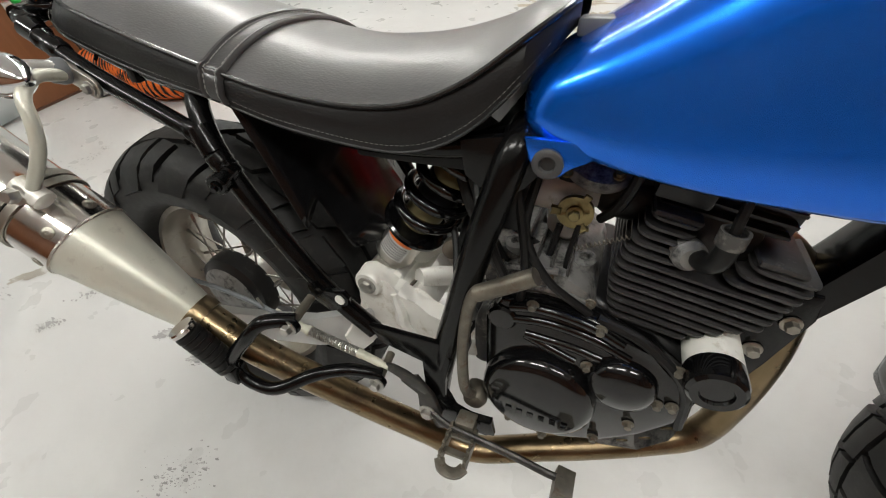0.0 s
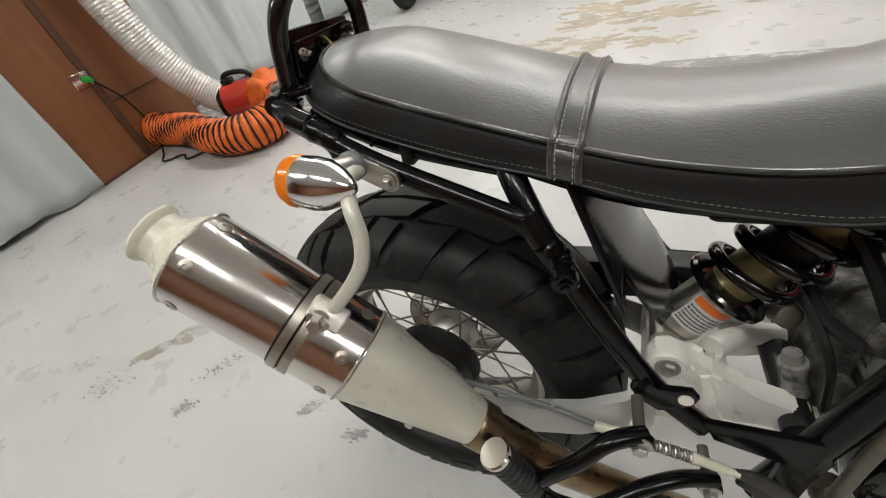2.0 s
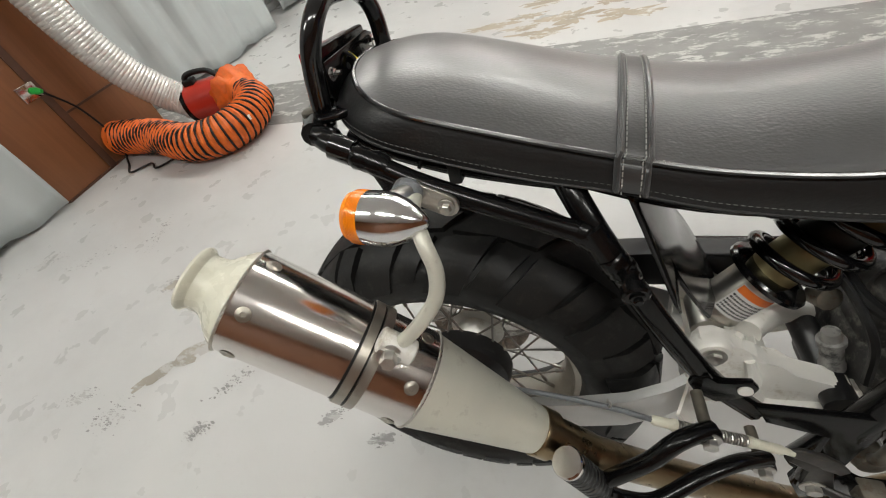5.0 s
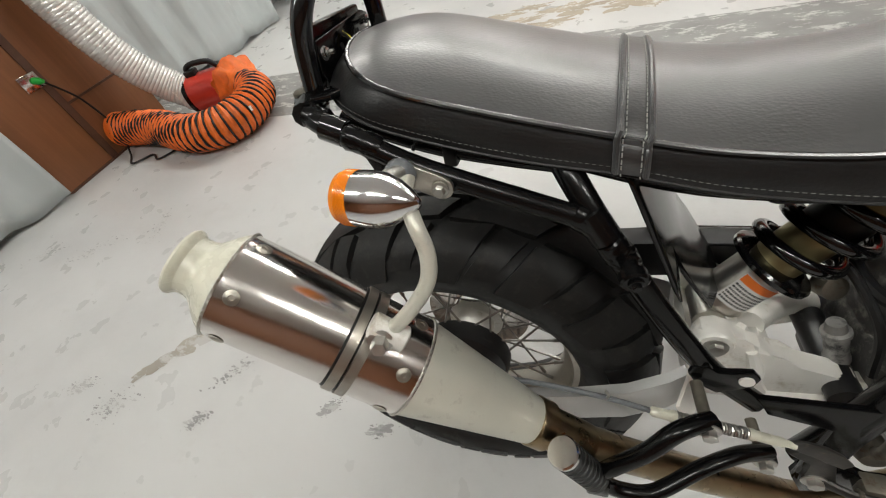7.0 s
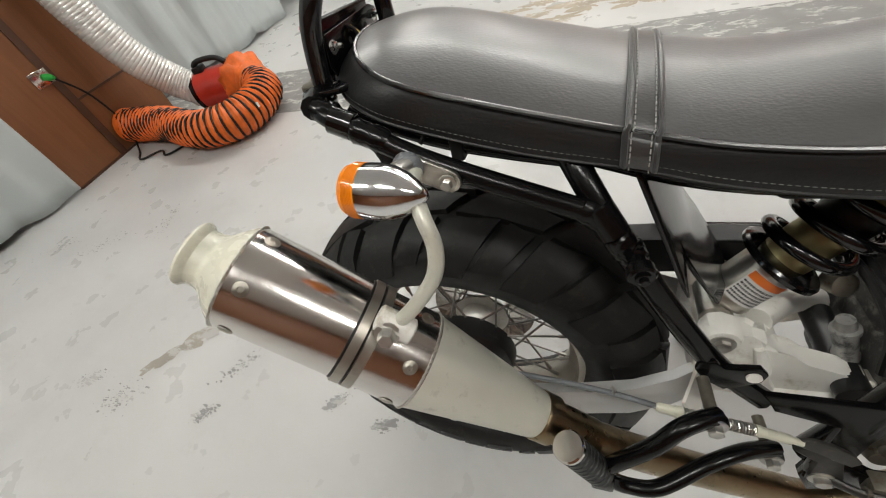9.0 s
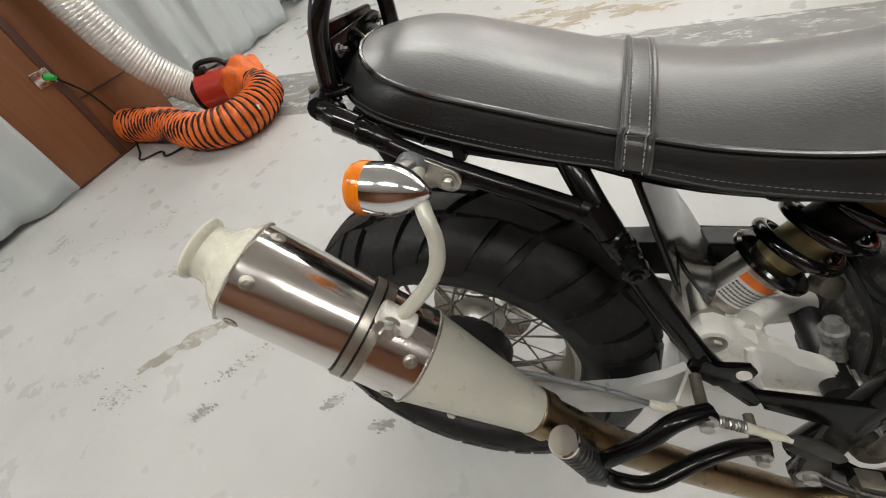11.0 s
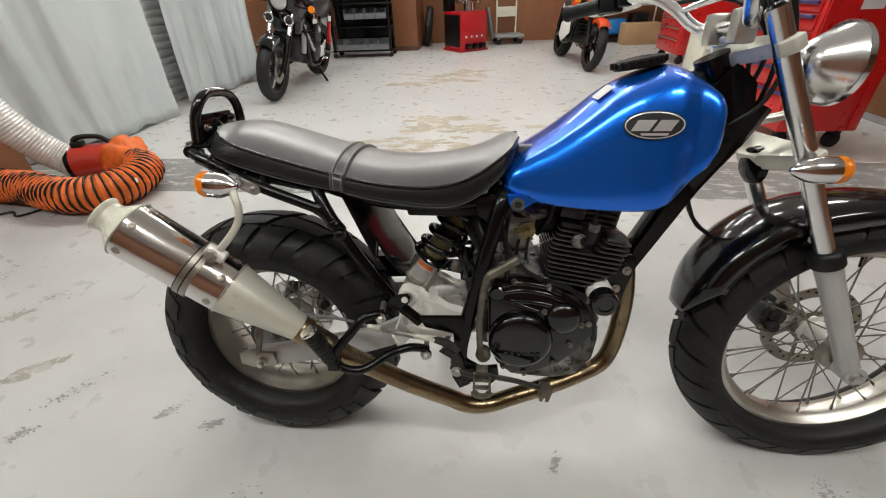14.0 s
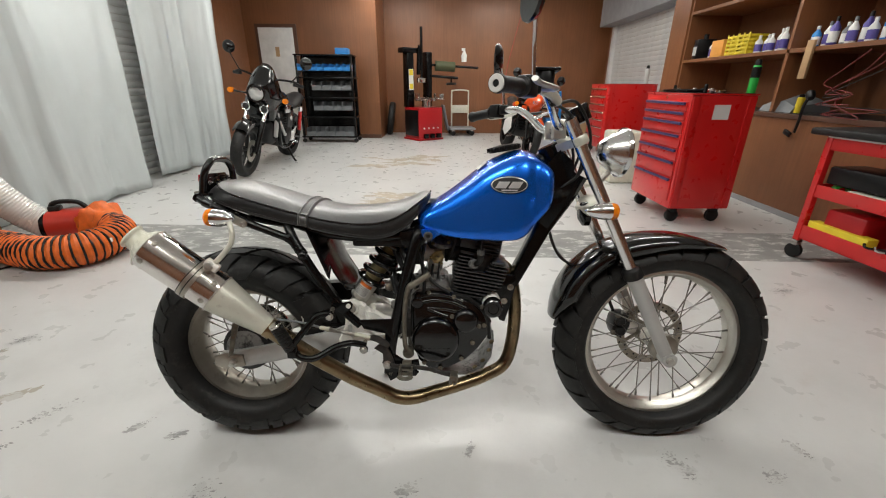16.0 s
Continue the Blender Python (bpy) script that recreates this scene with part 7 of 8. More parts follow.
def parked_bike(name, label, at, heading, lean, paint, sport):
    b = thing(name, label, "motorcycle", at, (lean, 0, heading))
    cast_wheel(b, "rear_wheel", (0, 0, 0.32), 0.32, 0.085, 0.22, BLACK_SATIN)
    fw = cast_wheel(b, "front_wheel", (1.5, 0, 0.31), 0.31, 0.06, 0.225, BLACK_GLOSS if sport else BLACK_CAST, 3 if sport else 5)
    top = Vector((1.13, 0, 1.0))
    low = Vector((1.5, 0, 0.31))
    d = (top - low).normalized()
    for s in (-1, 1):
        part("fork_tube", tubed([low + Vector((0, s * 0.1, 0)) + d * 0.3, top + Vector((0, s * 0.1, 0))], 0.021, 14), BLACK_SATIN if sport else CHROME, b)
        part("fork_leg", tubed([low + Vector((0, s * 0.1, 0)) - d * 0.02, low + Vector((0, s * 0.1, 0)) + d * 0.36], 0.03, 14), BLACK_SATIN, b)
    arc = [Vector((1.5 + 0.335 * math.cos(a), 0, 0.31 + 0.335 * math.sin(a))) for a in [0.85 + 1.45 * k / 10 for k in range(11)]]
    rings = []
    for p in arc:
        n = (p - low).normalized()
        rings.append([p + Vector((0, y * 0.075, 0)) + n * h for y, h in ((-1, -0.06), (-1, -0.02), (-0.6, 0.005), (0, 0.012), (0.6, 0.005), (1, -0.02), (1, -0.06), (0.9, -0.02), (0, 0.002), (-0.9, -0.02))])
    part("front_mudguard", loft(bmesh.new(), rings), paint if sport else BLACK_GLOSS, b)
    # tank, seat, tail
    rings = []
    for x, w, z0, z1 in ((0.45, 0.09, 0.74, 0.8), (0.55, 0.14, 0.72, 0.9), (0.7, 0.17, 0.72, 0.98), (0.85, 0.17, 0.74, 1.0), (0.98, 0.13, 0.78, 0.98), (1.04, 0.06, 0.82, 0.94)):
        rings.append([(x, w * math.sin(a) , (z0 + z1) / 2 - (z1 - z0) / 2 * math.cos(a)) for a in [math.tau * k / 18 for k in range(18)]])
    part("fuel_tank", loft(bmesh.new(), rings), BLACK_GLOSS, b)
    if not sport:
        part("engine_shroud", boxed(0.42, 0.86, -0.14, 0.14, 0.36, 0.72, 0.05, 3), BLACK_CAST, b)
        part("lower_fairing", boxed(0.9, 1.16, -0.15, 0.15, 0.62, 0.9, 0.05, 3), BLACK_GLOSS, b)
        part("front_block", boxed(0.8, 1.04, -0.14, 0.14, 0.3, 0.64, 0.11, 4), BLACK_CAST, b)
        for k in range(5):
            part("engine_fin", boxed(0.52, 0.9, -0.175, 0.175, 0.52 + 0.032 * k, 0.528 + 0.032 * k, 0.003), BLACK_CAST, b)
        part("carburettor_cover", turned([(0, 0.05), (0.02, 0.048), (0.03, 0.03)], (0.62, 0.18, 0.66), (0, 1, 0), 20), CHROME, b)
        part("generator_cover", turned([(0, 0.085), (0.025, 0.082), (0.04, 0.06), (0.044, 0.0)], (0.7, 0.16, 0.4), (0, 1, 0), 28), FORK_GREY, b)
        part("water_pipe", tubed([(0.95, 0.16, 0.62), (0.9, 0.19, 0.52), (0.8, 0.19, 0.44), (0.72, 0.17, 0.5)], 0.017, 10, 5), FORK_GREY, b)
        part("sprocket_case", boxed(0.42, 0.56, 0.15, 0.2, 0.33, 0.45, 0.02, 3), LABEL_WHITE, b)
        part("peg_hanger", plated([(0.3, 0.5), (0.42, 0.46), (0.46, 0.36), (0.4, 0.33), (0.36, 0.42)], 0.17, 0.185, 0.004), FORK_GREY, b)
        part("shift_lever", tubed([(0.44, 0.2, 0.34), (0.58, 0.22, 0.3), (0.62, 0.25, 0.31)], 0.009, 8), CHROME, b)
        part("radiator_trim", boxed(0.99, 1.02, 0.12, 0.17, 0.42, 0.72, 0.012), FORK_GREY, b)
    rings = []
    for x, w, z0, z1 in ((-0.3, 0.05, 0.84, 0.9), (-0.2, 0.11, 0.78, 0.92), (0.0, 0.14, 0.72, 0.88), (0.2, 0.15, 0.7, 0.82), (0.4, 0.13, 0.7, 0.8), (0.5, 0.1, 0.72, 0.8)):
        rings.append([(x, w * math.sin(a), (z0 + z1) / 2 - (z1 - z0) / 2 * math.cos(a)) for a in [math.tau * k / 16 for k in range(16)]])
    part("seat", loft(bmesh.new(), rings), VINYL, b)
    part("tail_light", boxed(-0.34, -0.28, -0.06, 0.06, 0.82, 0.88, 0.01), RED_LENS, b)
    # frame, engine, radiator, exhaust
    for s in (-1, 1):
        part("frame_rail", tubed([(1.08, s * 0.06, 0.9), (1.0, s * 0.16, 0.62), (0.85, s * 0.17, 0.3), (0.45, s * 0.17, 0.28), (0.35, s * 0.15, 0.5), (0.4, s * 0.12, 0.74)], 0.02, 10, 5), BLACK_SATIN, b)
        part("shock_absorber", tubed([(0.04, s * 0.15, 0.42), (0.11, s * 0.16, 0.68)], 0.025 if not sport else 0.03, 12), RED_PAINT if not sport else BLACK_SATIN, b)
        part("reservoir_cap", tubed([(0.115, s * 0.16, 0.7), (0.13, s * 0.16, 0.76)], 0.033, 12), CHROME, b)
        part("swingarm", tubed([(0.0, s * 0.13, 0.32), (0.45, s * 0.12, 0.4)], 0.028, 10), BLACK_SATIN, b)
        part("cylinder_bank", boxed(0.5, 0.72, s * 0.03 - 0.06, s * 0.03 + 0.06, 0.5, 0.74, 0.02, 2, Matrix.Translation((0, s * 0.1, 0))), BLACK_CAST, b)
        part("side_case", turned([(0, 0.12), (0.03, 0.115), (0.045, 0.09), (0.05, 0.0)], (0.68, s * 0.16, 0.42), (0, s, 0), 28), BLACK_CAST, b)
        part("intake_scoop", boxed(0.62, 0.86, s * 0.19 - 0.02, s * 0.19 + 0.02, 0.72, 0.82, 0.012), CHROME if not sport else paint, b)
    part("crankcase", boxed(0.4, 0.88, -0.16, 0.16, 0.28, 0.56, 0.05, 3), BLACK_CAST, b)
    part("radiator", boxed(0.96, 1.0, -0.16, 0.16, 0.4, 0.72, 0.01), BLACK_SATIN, b)
    for k in range(6):
        part("radiator_fin", boxed(1.0, 1.004, -0.15, 0.15, 0.43 + 0.045 * k, 0.45 + 0.045 * k), PLASTIC, b)
    e = 1 if sport else -1
    part("exhaust_pipe", tubed([(0.8, e * 0.12, 0.5), (0.95, e * 0.15, 0.4), (0.9, e * 0.17, 0.24), (0.6, e * 0.18, 0.2), (0.2, e * 0.2, 0.24)], 0.028, 14, 5), CHROME, b)
    part("muffler", tubed([(0.22, e * 0.2, 0.24), (-0.2, e * 0.21, 0.3)], 0.05, 20), CHROME, b)
    part("side_stand", tubed([(0.6, 0.14, 0.28), (0.57, 0.22, 0.15), (0.55, 0.29, 0.055)], 0.013, 8, 3), BLACK_SATIN, b)
    part("foot_peg", tubed([(0.52, 0.17, 0.33), (0.52, 0.27, 0.33)], 0.015, 10), CHROME, b)
    # bars, mirrors, signals
    if sport:
        part("handlebar", tubed([(1.02, -0.34, 0.98), (1.1, -0.12, 1.0), (1.1, 0.12, 1.0), (1.02, 0.34, 0.98)], 0.014, 10, 4), BLACK_SATIN, b)
        rings = []
        for x, w, z0, z1 in ((1.5, 0.02, 0.86, 0.9), (1.44, 0.09, 0.82, 0.95), (1.34, 0.14, 0.76, 1.02), (1.2, 0.17, 0.66, 1.06), (1.05, 0.18, 0.6, 0.98), (0.9, 0.18, 0.55, 0.8)):
            rings.append([(x, 0.8 * w * math.copysign(abs(math.sin(a)) ** 0.75, math.sin(a)) * (1 - 0.35 * max(0, -math.cos(a))), (z0 + z1) / 2 - (z1 - z0) / 2 * math.cos(a)) for a in [math.tau * k / 20 for k in range(20)]])
        part("fairing", loft(bmesh.new(), rings), paint, b, "orange-red sport fairing")
        part("windscreen", loft(bmesh.new(), [[(1.36, -0.12, 1.0), (1.36, 0.12, 1.0), (1.35, 0.12, 0.99), (1.35, -0.12, 0.99)], [(1.18, -0.1, 1.16), (1.18, 0.1, 1.16), (1.17, 0.1, 1.15), (1.17, -0.1, 1.15)]]), PLASTIC, b)
        for s in (-1, 1):
            part("headlight", boxed(1.43, 1.485, s * 0.07 - 0.04, s * 0.07 + 0.04, 0.83, 0.88, 0.012), GLASS, b)
            part("side_panel", plated([(0.5, 0.5), (0.9, 0.62), (1.0, 0.4), (0.7, 0.26), (0.5, 0.34)], s * 0.235, s * 0.245, 0.004), LABEL_WHITE, b, "white side fairing panel")
    else:
        part("handlebar", tubed([(0.93, -0.4, 1.08), (1.02, -0.3, 1.12), (1.1, -0.12, 1.1), (1.13, -0.05, 1.04), (1.13, 0.05, 1.04), (1.1, 0.12, 1.1), (1.02, 0.3, 1.12), (0.93, 0.4, 1.08)], 0.012, 10, 4), BLACK_SATIN, b)
        part("headlight", turned([(-0.12, 0.03), (-0.06, 0.085), (0.0, 0.104), (0.012, 0.106), (0.022, 0.1), (0.022, 0.088), (0.01, 0.084)], (1.3, 0, 0.93), (1, 0, -0.1), 32), BLACK_GLOSS, b)
        part("headlight_lens", turned([(0.008, 0.084), (0.02, 0.064), (0.028, 0.0)], (1.3, 0, 0.93), (1, 0, -0.1), 28), FOIL, b)
        rings = []
        for x, w, z in ((1.36, 0.1, 1.0), (1.3, 0.17, 1.05), (1.22, 0.2, 1.13), (1.14, 0.19, 1.21), (1.08, 0.13, 1.26)):
            rings.append([(x - 0.12 * (y * y), y * w, z - 0.22 * y ** 4 - 0.05 * y * y) for y in [-1 + 2 * k / 12 for k in range(13)]])
        fly = part("bikini_cowl", loft(bmesh.new(), rings, False, False), BLACK_GLOSS, b, "glossy black bikini cowl")
        fly.modifiers.new("thickness", "SOLIDIFY").thickness = 0.006
        fork_light = part("fork_light", turned([(-0.03, 0.03), (0, 0.046), (0.02, 0.05), (0.026, 0.046), (0.02, 0.034)], (1.3, -0.1, 0.77), (1, 0, -0.1), 24), CHROME, b)
        part("lens", turned([(0.02, 0.035), (0.026, 0.02), (0.028, 0.0)], (1.3, -0.1, 0.77), (1, 0, -0.1), 20), INK, fork_light)
        fork_light = part("fork_light", turned([(-0.03, 0.03), (0, 0.046), (0.02, 0.05), (0.026, 0.046), (0.02, 0.034)], (1.3, 0.1, 0.77), (1, 0, -0.1), 24), CHROME, b)
        part("lens", turned([(0.02, 0.035), (0.026, 0.02), (0.028, 0.0)], (1.3, 0.1, 0.77), (1, 0, -0.1), 20), INK, fork_light)
        part("meter", turned([(0, 0.05), (0.05, 0.055), (0.06, 0.045), (0.06, 0.0)], (1.1, 0, 1.14), (-0.5, 0, 0.86), 24), CHROME, b)
    for s in (-1, 1):
        g = Vector((1.02 if sport else 0.93, s * (0.34 if sport else 0.4), 0.98 if sport else 1.08))
        part("grip", tubed([g, g + Vector((0.07, -s * 0.1, 0.01))], 0.02, 12), SOFT_RUBBER, b)
        part("turn_signal", turned([(-0.03, 0.0), (-0.028, 0.03), (0.0, 0.034), (0.02, 0.03), (0.025, 0.0)], (1.24, s * 0.3, 0.9 if not sport else 0.8), (1, 0, 0), 20), AMBER, b, "amber turn signal")
        part("signal_stalk", tubed([(1.2, s * 0.1, 0.9 if not sport else 0.8), (1.24, s * 0.28, 0.9 if not sport else 0.8)], 0.01, 8), BLACK_SATIN, b)
        part("mirror_stem", tubed([g + Vector((0.1, -s * 0.12, 0.02)), g + Vector((0.1, s * 0.02, 0.22))], 0.007, 8), BLACK_SATIN, b)
        part("mirror", turned([(-0.01, 0.065), (0.0, 0.07), (0.02, 0.06), (0.035, 0.03), (0.04, 0.0)], g + Vector((0.09, s * 0.03, 0.27)), (1, 0, 0), 24), BLACK_GLOSS, b)
    return b


parked_bike("motorcycle", "black muscle motorcycle with round headlight parked near the curtain", (-2.03, 5.78, 0.0), -87, -12, BLACK_GLOSS, False).scale = (1.15, 1.12, 1.09)
parked_bike("motorcycle", "orange and white sport motorcycle parked by the back wall", (1.78, 7.0, 0.0), -84, -10, ORANGE_PAINT, True)

# pale door in the back wall
door = tagged(new("door_1"), "pale grey door in a dark frame", "door", "", "structure")
part("door_frame", boxed(-3.26, -2.42, 8.12, 8.15, 0, 2.22, 0.004), BROWN_DARK, door, smooth=False)
part("door_leaf", boxed(-3.19, -2.49, 8.095, 8.119, 0.01, 2.15, 0.003), WHITE_PAINT, door, "pale grey door leaf")
part("door_handle", tubed([(-3.12, 8.09, 1.0), (-3.12, 8.05, 1.0), (-3.02, 8.05, 1.0)], 0.009, 8), STEEL, door)
part("notice", boxed(-2.88, -2.8, 8.09, 8.094, 1.62, 1.8), CARD, door)

# parts rack with bins
rack = thing("bin_rack", "black steel rack with blue and grey parts bins on castors", "rack", (-1.72, 7.55, 0), (0, 0, 2))
for x in (-0.52, 0.52):
    for y in (-0.2, 0.2):
        part("upright", boxed(x - 0.02, x + 0.02, y - 0.02, y + 0.02, 0.09, 1.62, 0.003), BLACK_SATIN, rack)
        cas = part("castor", turned([(-0.015, 0.035), (-0.012, 0.042), (0.012, 0.042), (0.015, 0.035)], (x, y, 0.042), (0, 1, 0), 18), SOFT_RUBBER, rack)
for z in (0.1, 0.48, 0.84, 1.2, 1.6):
    part("rack_shelf", boxed(-0.56, 0.56, -0.23, 0.23, z, z + 0.025, 0.004), BLACK_SATIN, rack)
part("back_sheet", boxed(-0.53, 0.53, 0.2, 0.215, 0.1, 1.6), BLACK_SATIN, rack)


def bin_box(parent, x, z, w, h, mat):
    bm = bmesh.new()
    y0, y1, t = -0.24, 0.1, 0.004
    for (a0, a1, b0, b1, c0, c1) in ((x, x + w, y0, y1, z, z + t), (x, x + t, y0, y1, z, z + h), (x + w - t, x + w, y0, y1, z, z + h), (x, x + w, y1 - t, y1, z, z + h), (x, x + w, y0, y0 + t, z, z + h * 0.55)):
        box(bm, a0, a1, b0, b1, c0, c1)
    return part("parts_bin", bm, mat, parent, smooth=False)


for k in range(8):
    bin_box(rack, -0.5 + 0.125 * k, 1.34, 0.118, 0.12, BLUE_PLASTIC)
part("bin_rail", boxed(-0.52, 0.52, 0.1, 0.13, 1.32, 1.34), BLACK_SATIN, rack)
for z, n in ((0.9, 4), (0.53, 4), (0.13, 5)):
    for k in range(n):
        bin_box(rack, 0.5 - 0.19 * (k + 1), z + 0.09 if z > 0.5 else z, 0.18, 0.16, GREY_PLASTIC)
part("blue_box", boxed(0.22, 0.46, -0.15, 0.1, 1.626, 1.74, 0.01), BLUE_PLASTIC, rack)

# tyre changer
tc = thing("tyre_changer", "red and black tyre changing machine with white jaws", "tyre changer", (0.14, 8.05, 0), (0, 0, 38))
part("cabinet", boxed(-0.3, 0.3, -0.28, 0.28, 0.04, 0.66, 0.02), DARK_RED, tc, "red steel machine cabinet")
part("cabinet_side", boxed(-0.308, -0.3, -0.25, 0.25, 0.09, 0.61, 0.002), PLASTIC, tc)
part("cabinet_foot", boxed(-0.32, 0.32, -0.3, 0.3, 0.0, 0.04, 0.008), DARK_RED, tc)
for k in range(4):
    part("pedal_lamp", turned([(0, 0.018), (0.012, 0.018)], (-0.18 + 0.12 * k, -0.279, 0.25), (0, -1, 0), 14), PALE, tc)
for k in range(3):
    part("foot_pedal", boxed(-0.2 + 0.16 * k, -0.1 + 0.16 * k, -0.36, -0.28, 0.05, 0.14, 0.01), BLACK_SATIN, tc)
part("turntable", turned([(0, 0.1), (0.12, 0.1), (0.13, 0.24), (0.16, 0.24)], (0.05, -0.05, 0.66), (0, 0, 1), 32), STEEL, tc)
for a in range(4):
    m = Matrix.Translation((0.05, -0.05, 0.82)) @ Matrix.Rotation(a * math.pi / 2 + 0.4, 4, "Z")
    part("clamp_jaw", box(boxed(0.05, 0.42, -0.035, 0.035, 0.0, 0.03, 0.006, 1, m), 0.33, 0.42, -0.03, 0.03, 0.03, 0.11, 0.008, 1, m), STEEL, tc)
part("tower", boxed(-0.3, -0.14, 0.12, 0.3, 0.66, 1.78, 0.015), BLACK_SATIN, tc)
part("tower_head", boxed(-0.4, -0.05, 0.1, 0.32, 1.7, 1.8, 0.015), BLACK_SATIN, tc)
part("post", boxed(0.2, 0.34, 0.14, 0.3, 0.66, 1.74, 0.015), BLACK_SATIN, tc)
part("swing_arm", tubed([(0.02, 0.2, 1.3), (0.0, 0.15, 1.7), (0.0, 0.1, 1.85)], 0.04, 12, 4), BLACK_SATIN, tc)
part("tool_shaft", tubed([(0.0, 0.05, 1.2), (0.0, 0.05, 2.18)], 0.028, 12), BLACK_SATIN, tc)
part("tool_head", boxed(-0.1, 0.06, -0.02, 0.1, 1.14, 1.24, 0.02), STEEL, tc)
part("helper_arm", tubed([(0.3, 0.15, 1.28), (0.85, -0.1, 1.24)], 0.028, 12), BLACK_SATIN, tc)
part("press_disc", turned([(0, 0.11), (0.03, 0.12), (0.05, 0.08)], (0.72, -0.04, 1.1), (0, 0, 1), 24), SOFT_RUBBER, tc)
part("press_stem", tubed([(0.72, -0.04, 1.12), (0.72, -0.04, 1.26)], 0.018, 10), BLACK_SATIN, tc)
part("roller_arm", tubed([(0.3, 0.2, 1.5), (1.3, -0.25, 1.45)], 0.025, 12), BLACK_SATIN, tc)
part("roller", tubed([(0.42, 0.13, 1.48), (0.8, -0.04, 1.46)], 0.1, 20), material("olive_pad", (0.06, 0.07, 0.03), 0.6), tc, "olive padded roller")
bt = thing("spray_bottle", "white plastic spray bottle on the machine arm", "spray bottle", (0.98, 7.92, 1.535))
part("bottle_body", turned([(0, 0.05), (0.12, 0.055), (0.17, 0.035), (0.2, 0.02)], (0, 0, 0), (0, 0, 1), 20), PALE, bt)
part("spray_head", boxed(-0.05, 0.02, -0.015, 0.015, 0.2, 0.25, 0.006), PALE, bt)
part("warning_label", boxed(-0.275, -0.165, 0.112, 0.117, 1.0, 1.4), LABEL_WHITE, tc)
part("warning_mark", boxed(-0.265, -0.175, 0.108, 0.112, 1.28, 1.39), YELLOW, tc)
part("warning_mark", boxed(-0.265, -0.175, 0.108, 0.112, 1.02, 1.12), YELLOW, tc)

# hand truck and a tyre against the wall
ht = thing("platform_trolley", "small cream platform trolley with a folded handle", "trolley", (0.98, 8.95, 0), (0, 0, 8))
part("platform", boxed(-0.3, 0.3, -0.32, 0.2, 0.13, 0.18, 0.015), GREY_PAINT, ht)
part("handle", tubed([(-0.2, 0.16, 0.18), (-0.2, 0.2, 0.88), (-0.16, 0.2, 0.98), (0.16, 0.2, 0.98), (0.2, 0.2, 0.88), (0.2, 0.16, 0.18)], 0.017, 12, 5), CREAM, ht)
part("handle_panel", boxed(-0.19, 0.19, 0.17, 0.18, 0.48, 0.66, 0.004), CREAM, ht)
for x in (-0.22, 0.22):
    for y in (-0.24, 0.12):
        part("castor", turned([(-0.02, 0.05), (-0.015, 0.062), (0.015, 0.062), (0.02, 0.05)], (x, y, 0.062), (0, 1, 0), 18), SOFT_RUBBER, ht)
        part("castor_fork", boxed(x - 0.03, x + 0.03, y - 0.028, y + 0.028, 0.1, 0.13, 0.004), STEEL, ht)
part("load_board", boxed(-0.32, -0.27, -0.2, 0.1, 0.18, 0.75, 0.01, 2, Matrix.Rotation(radians(-12), 4, "Y")), GREY_PLASTIC, ht)
ty = tagged(part("loose_tyre", turned([(-0.05, 0.26), (-0.07, 0.3), (-0.065, 0.34), (-0.03, 0.37), (0.03, 0.37), (0.065, 0.34), (0.07, 0.3), (0.05, 0.26)], (0, 0, 0), (1, 0, 0), 48, True), RUBBER), "black motorcycle tyre leaning against the wall", "tyre")
ty.matrix_basis = pose(-0.66, 8.88, 0.365, 0, 8, 5)

# bench with a carton by the back wall
bench = thing("low_bench", "low black steel bench with boxes beneath", "bench", (3.15, 8.75, 0))
part("bench_top", boxed(-0.9, 0.8, -0.3, 0.3, 0.62, 0.66, 0.006), STEEL, bench)
part("lower_shelf", boxed(-0.86, 0.76, -0.27, 0.27, 0.12, 0.15, 0.005), BLACK_SATIN, bench)
for x in (-0.85, 0.75):
    for y in (-0.26, 0.26):
        part("bench_leg", boxed(x - 0.02, x + 0.02, y - 0.02, y + 0.02, 0, 0.62, 0.003), STEEL, bench)
for x, w, h, mat_, nm in ((2.5, 0.3, 0.3, DARK_RED, "red storage box"), (2.9, 0.34, 0.26, BLUE_PLASTIC, "blue plastic crate"), (3.35, 0.3, 0.34, PLASTIC, "black plastic case")):
    tagged(part("storage_box", boxed(x, x + w, 8.55, 8.9, 0.15, 0.15 + h, 0.015), mat_), nm + " on the low bench shelf", "storage box")
tagged(part("carton", boxed(3.1, 3.75, 8.1, 8.4, 0.0, 0.36, 0.004), CARD), "brown cardboard carton standing on the floor", "carton")


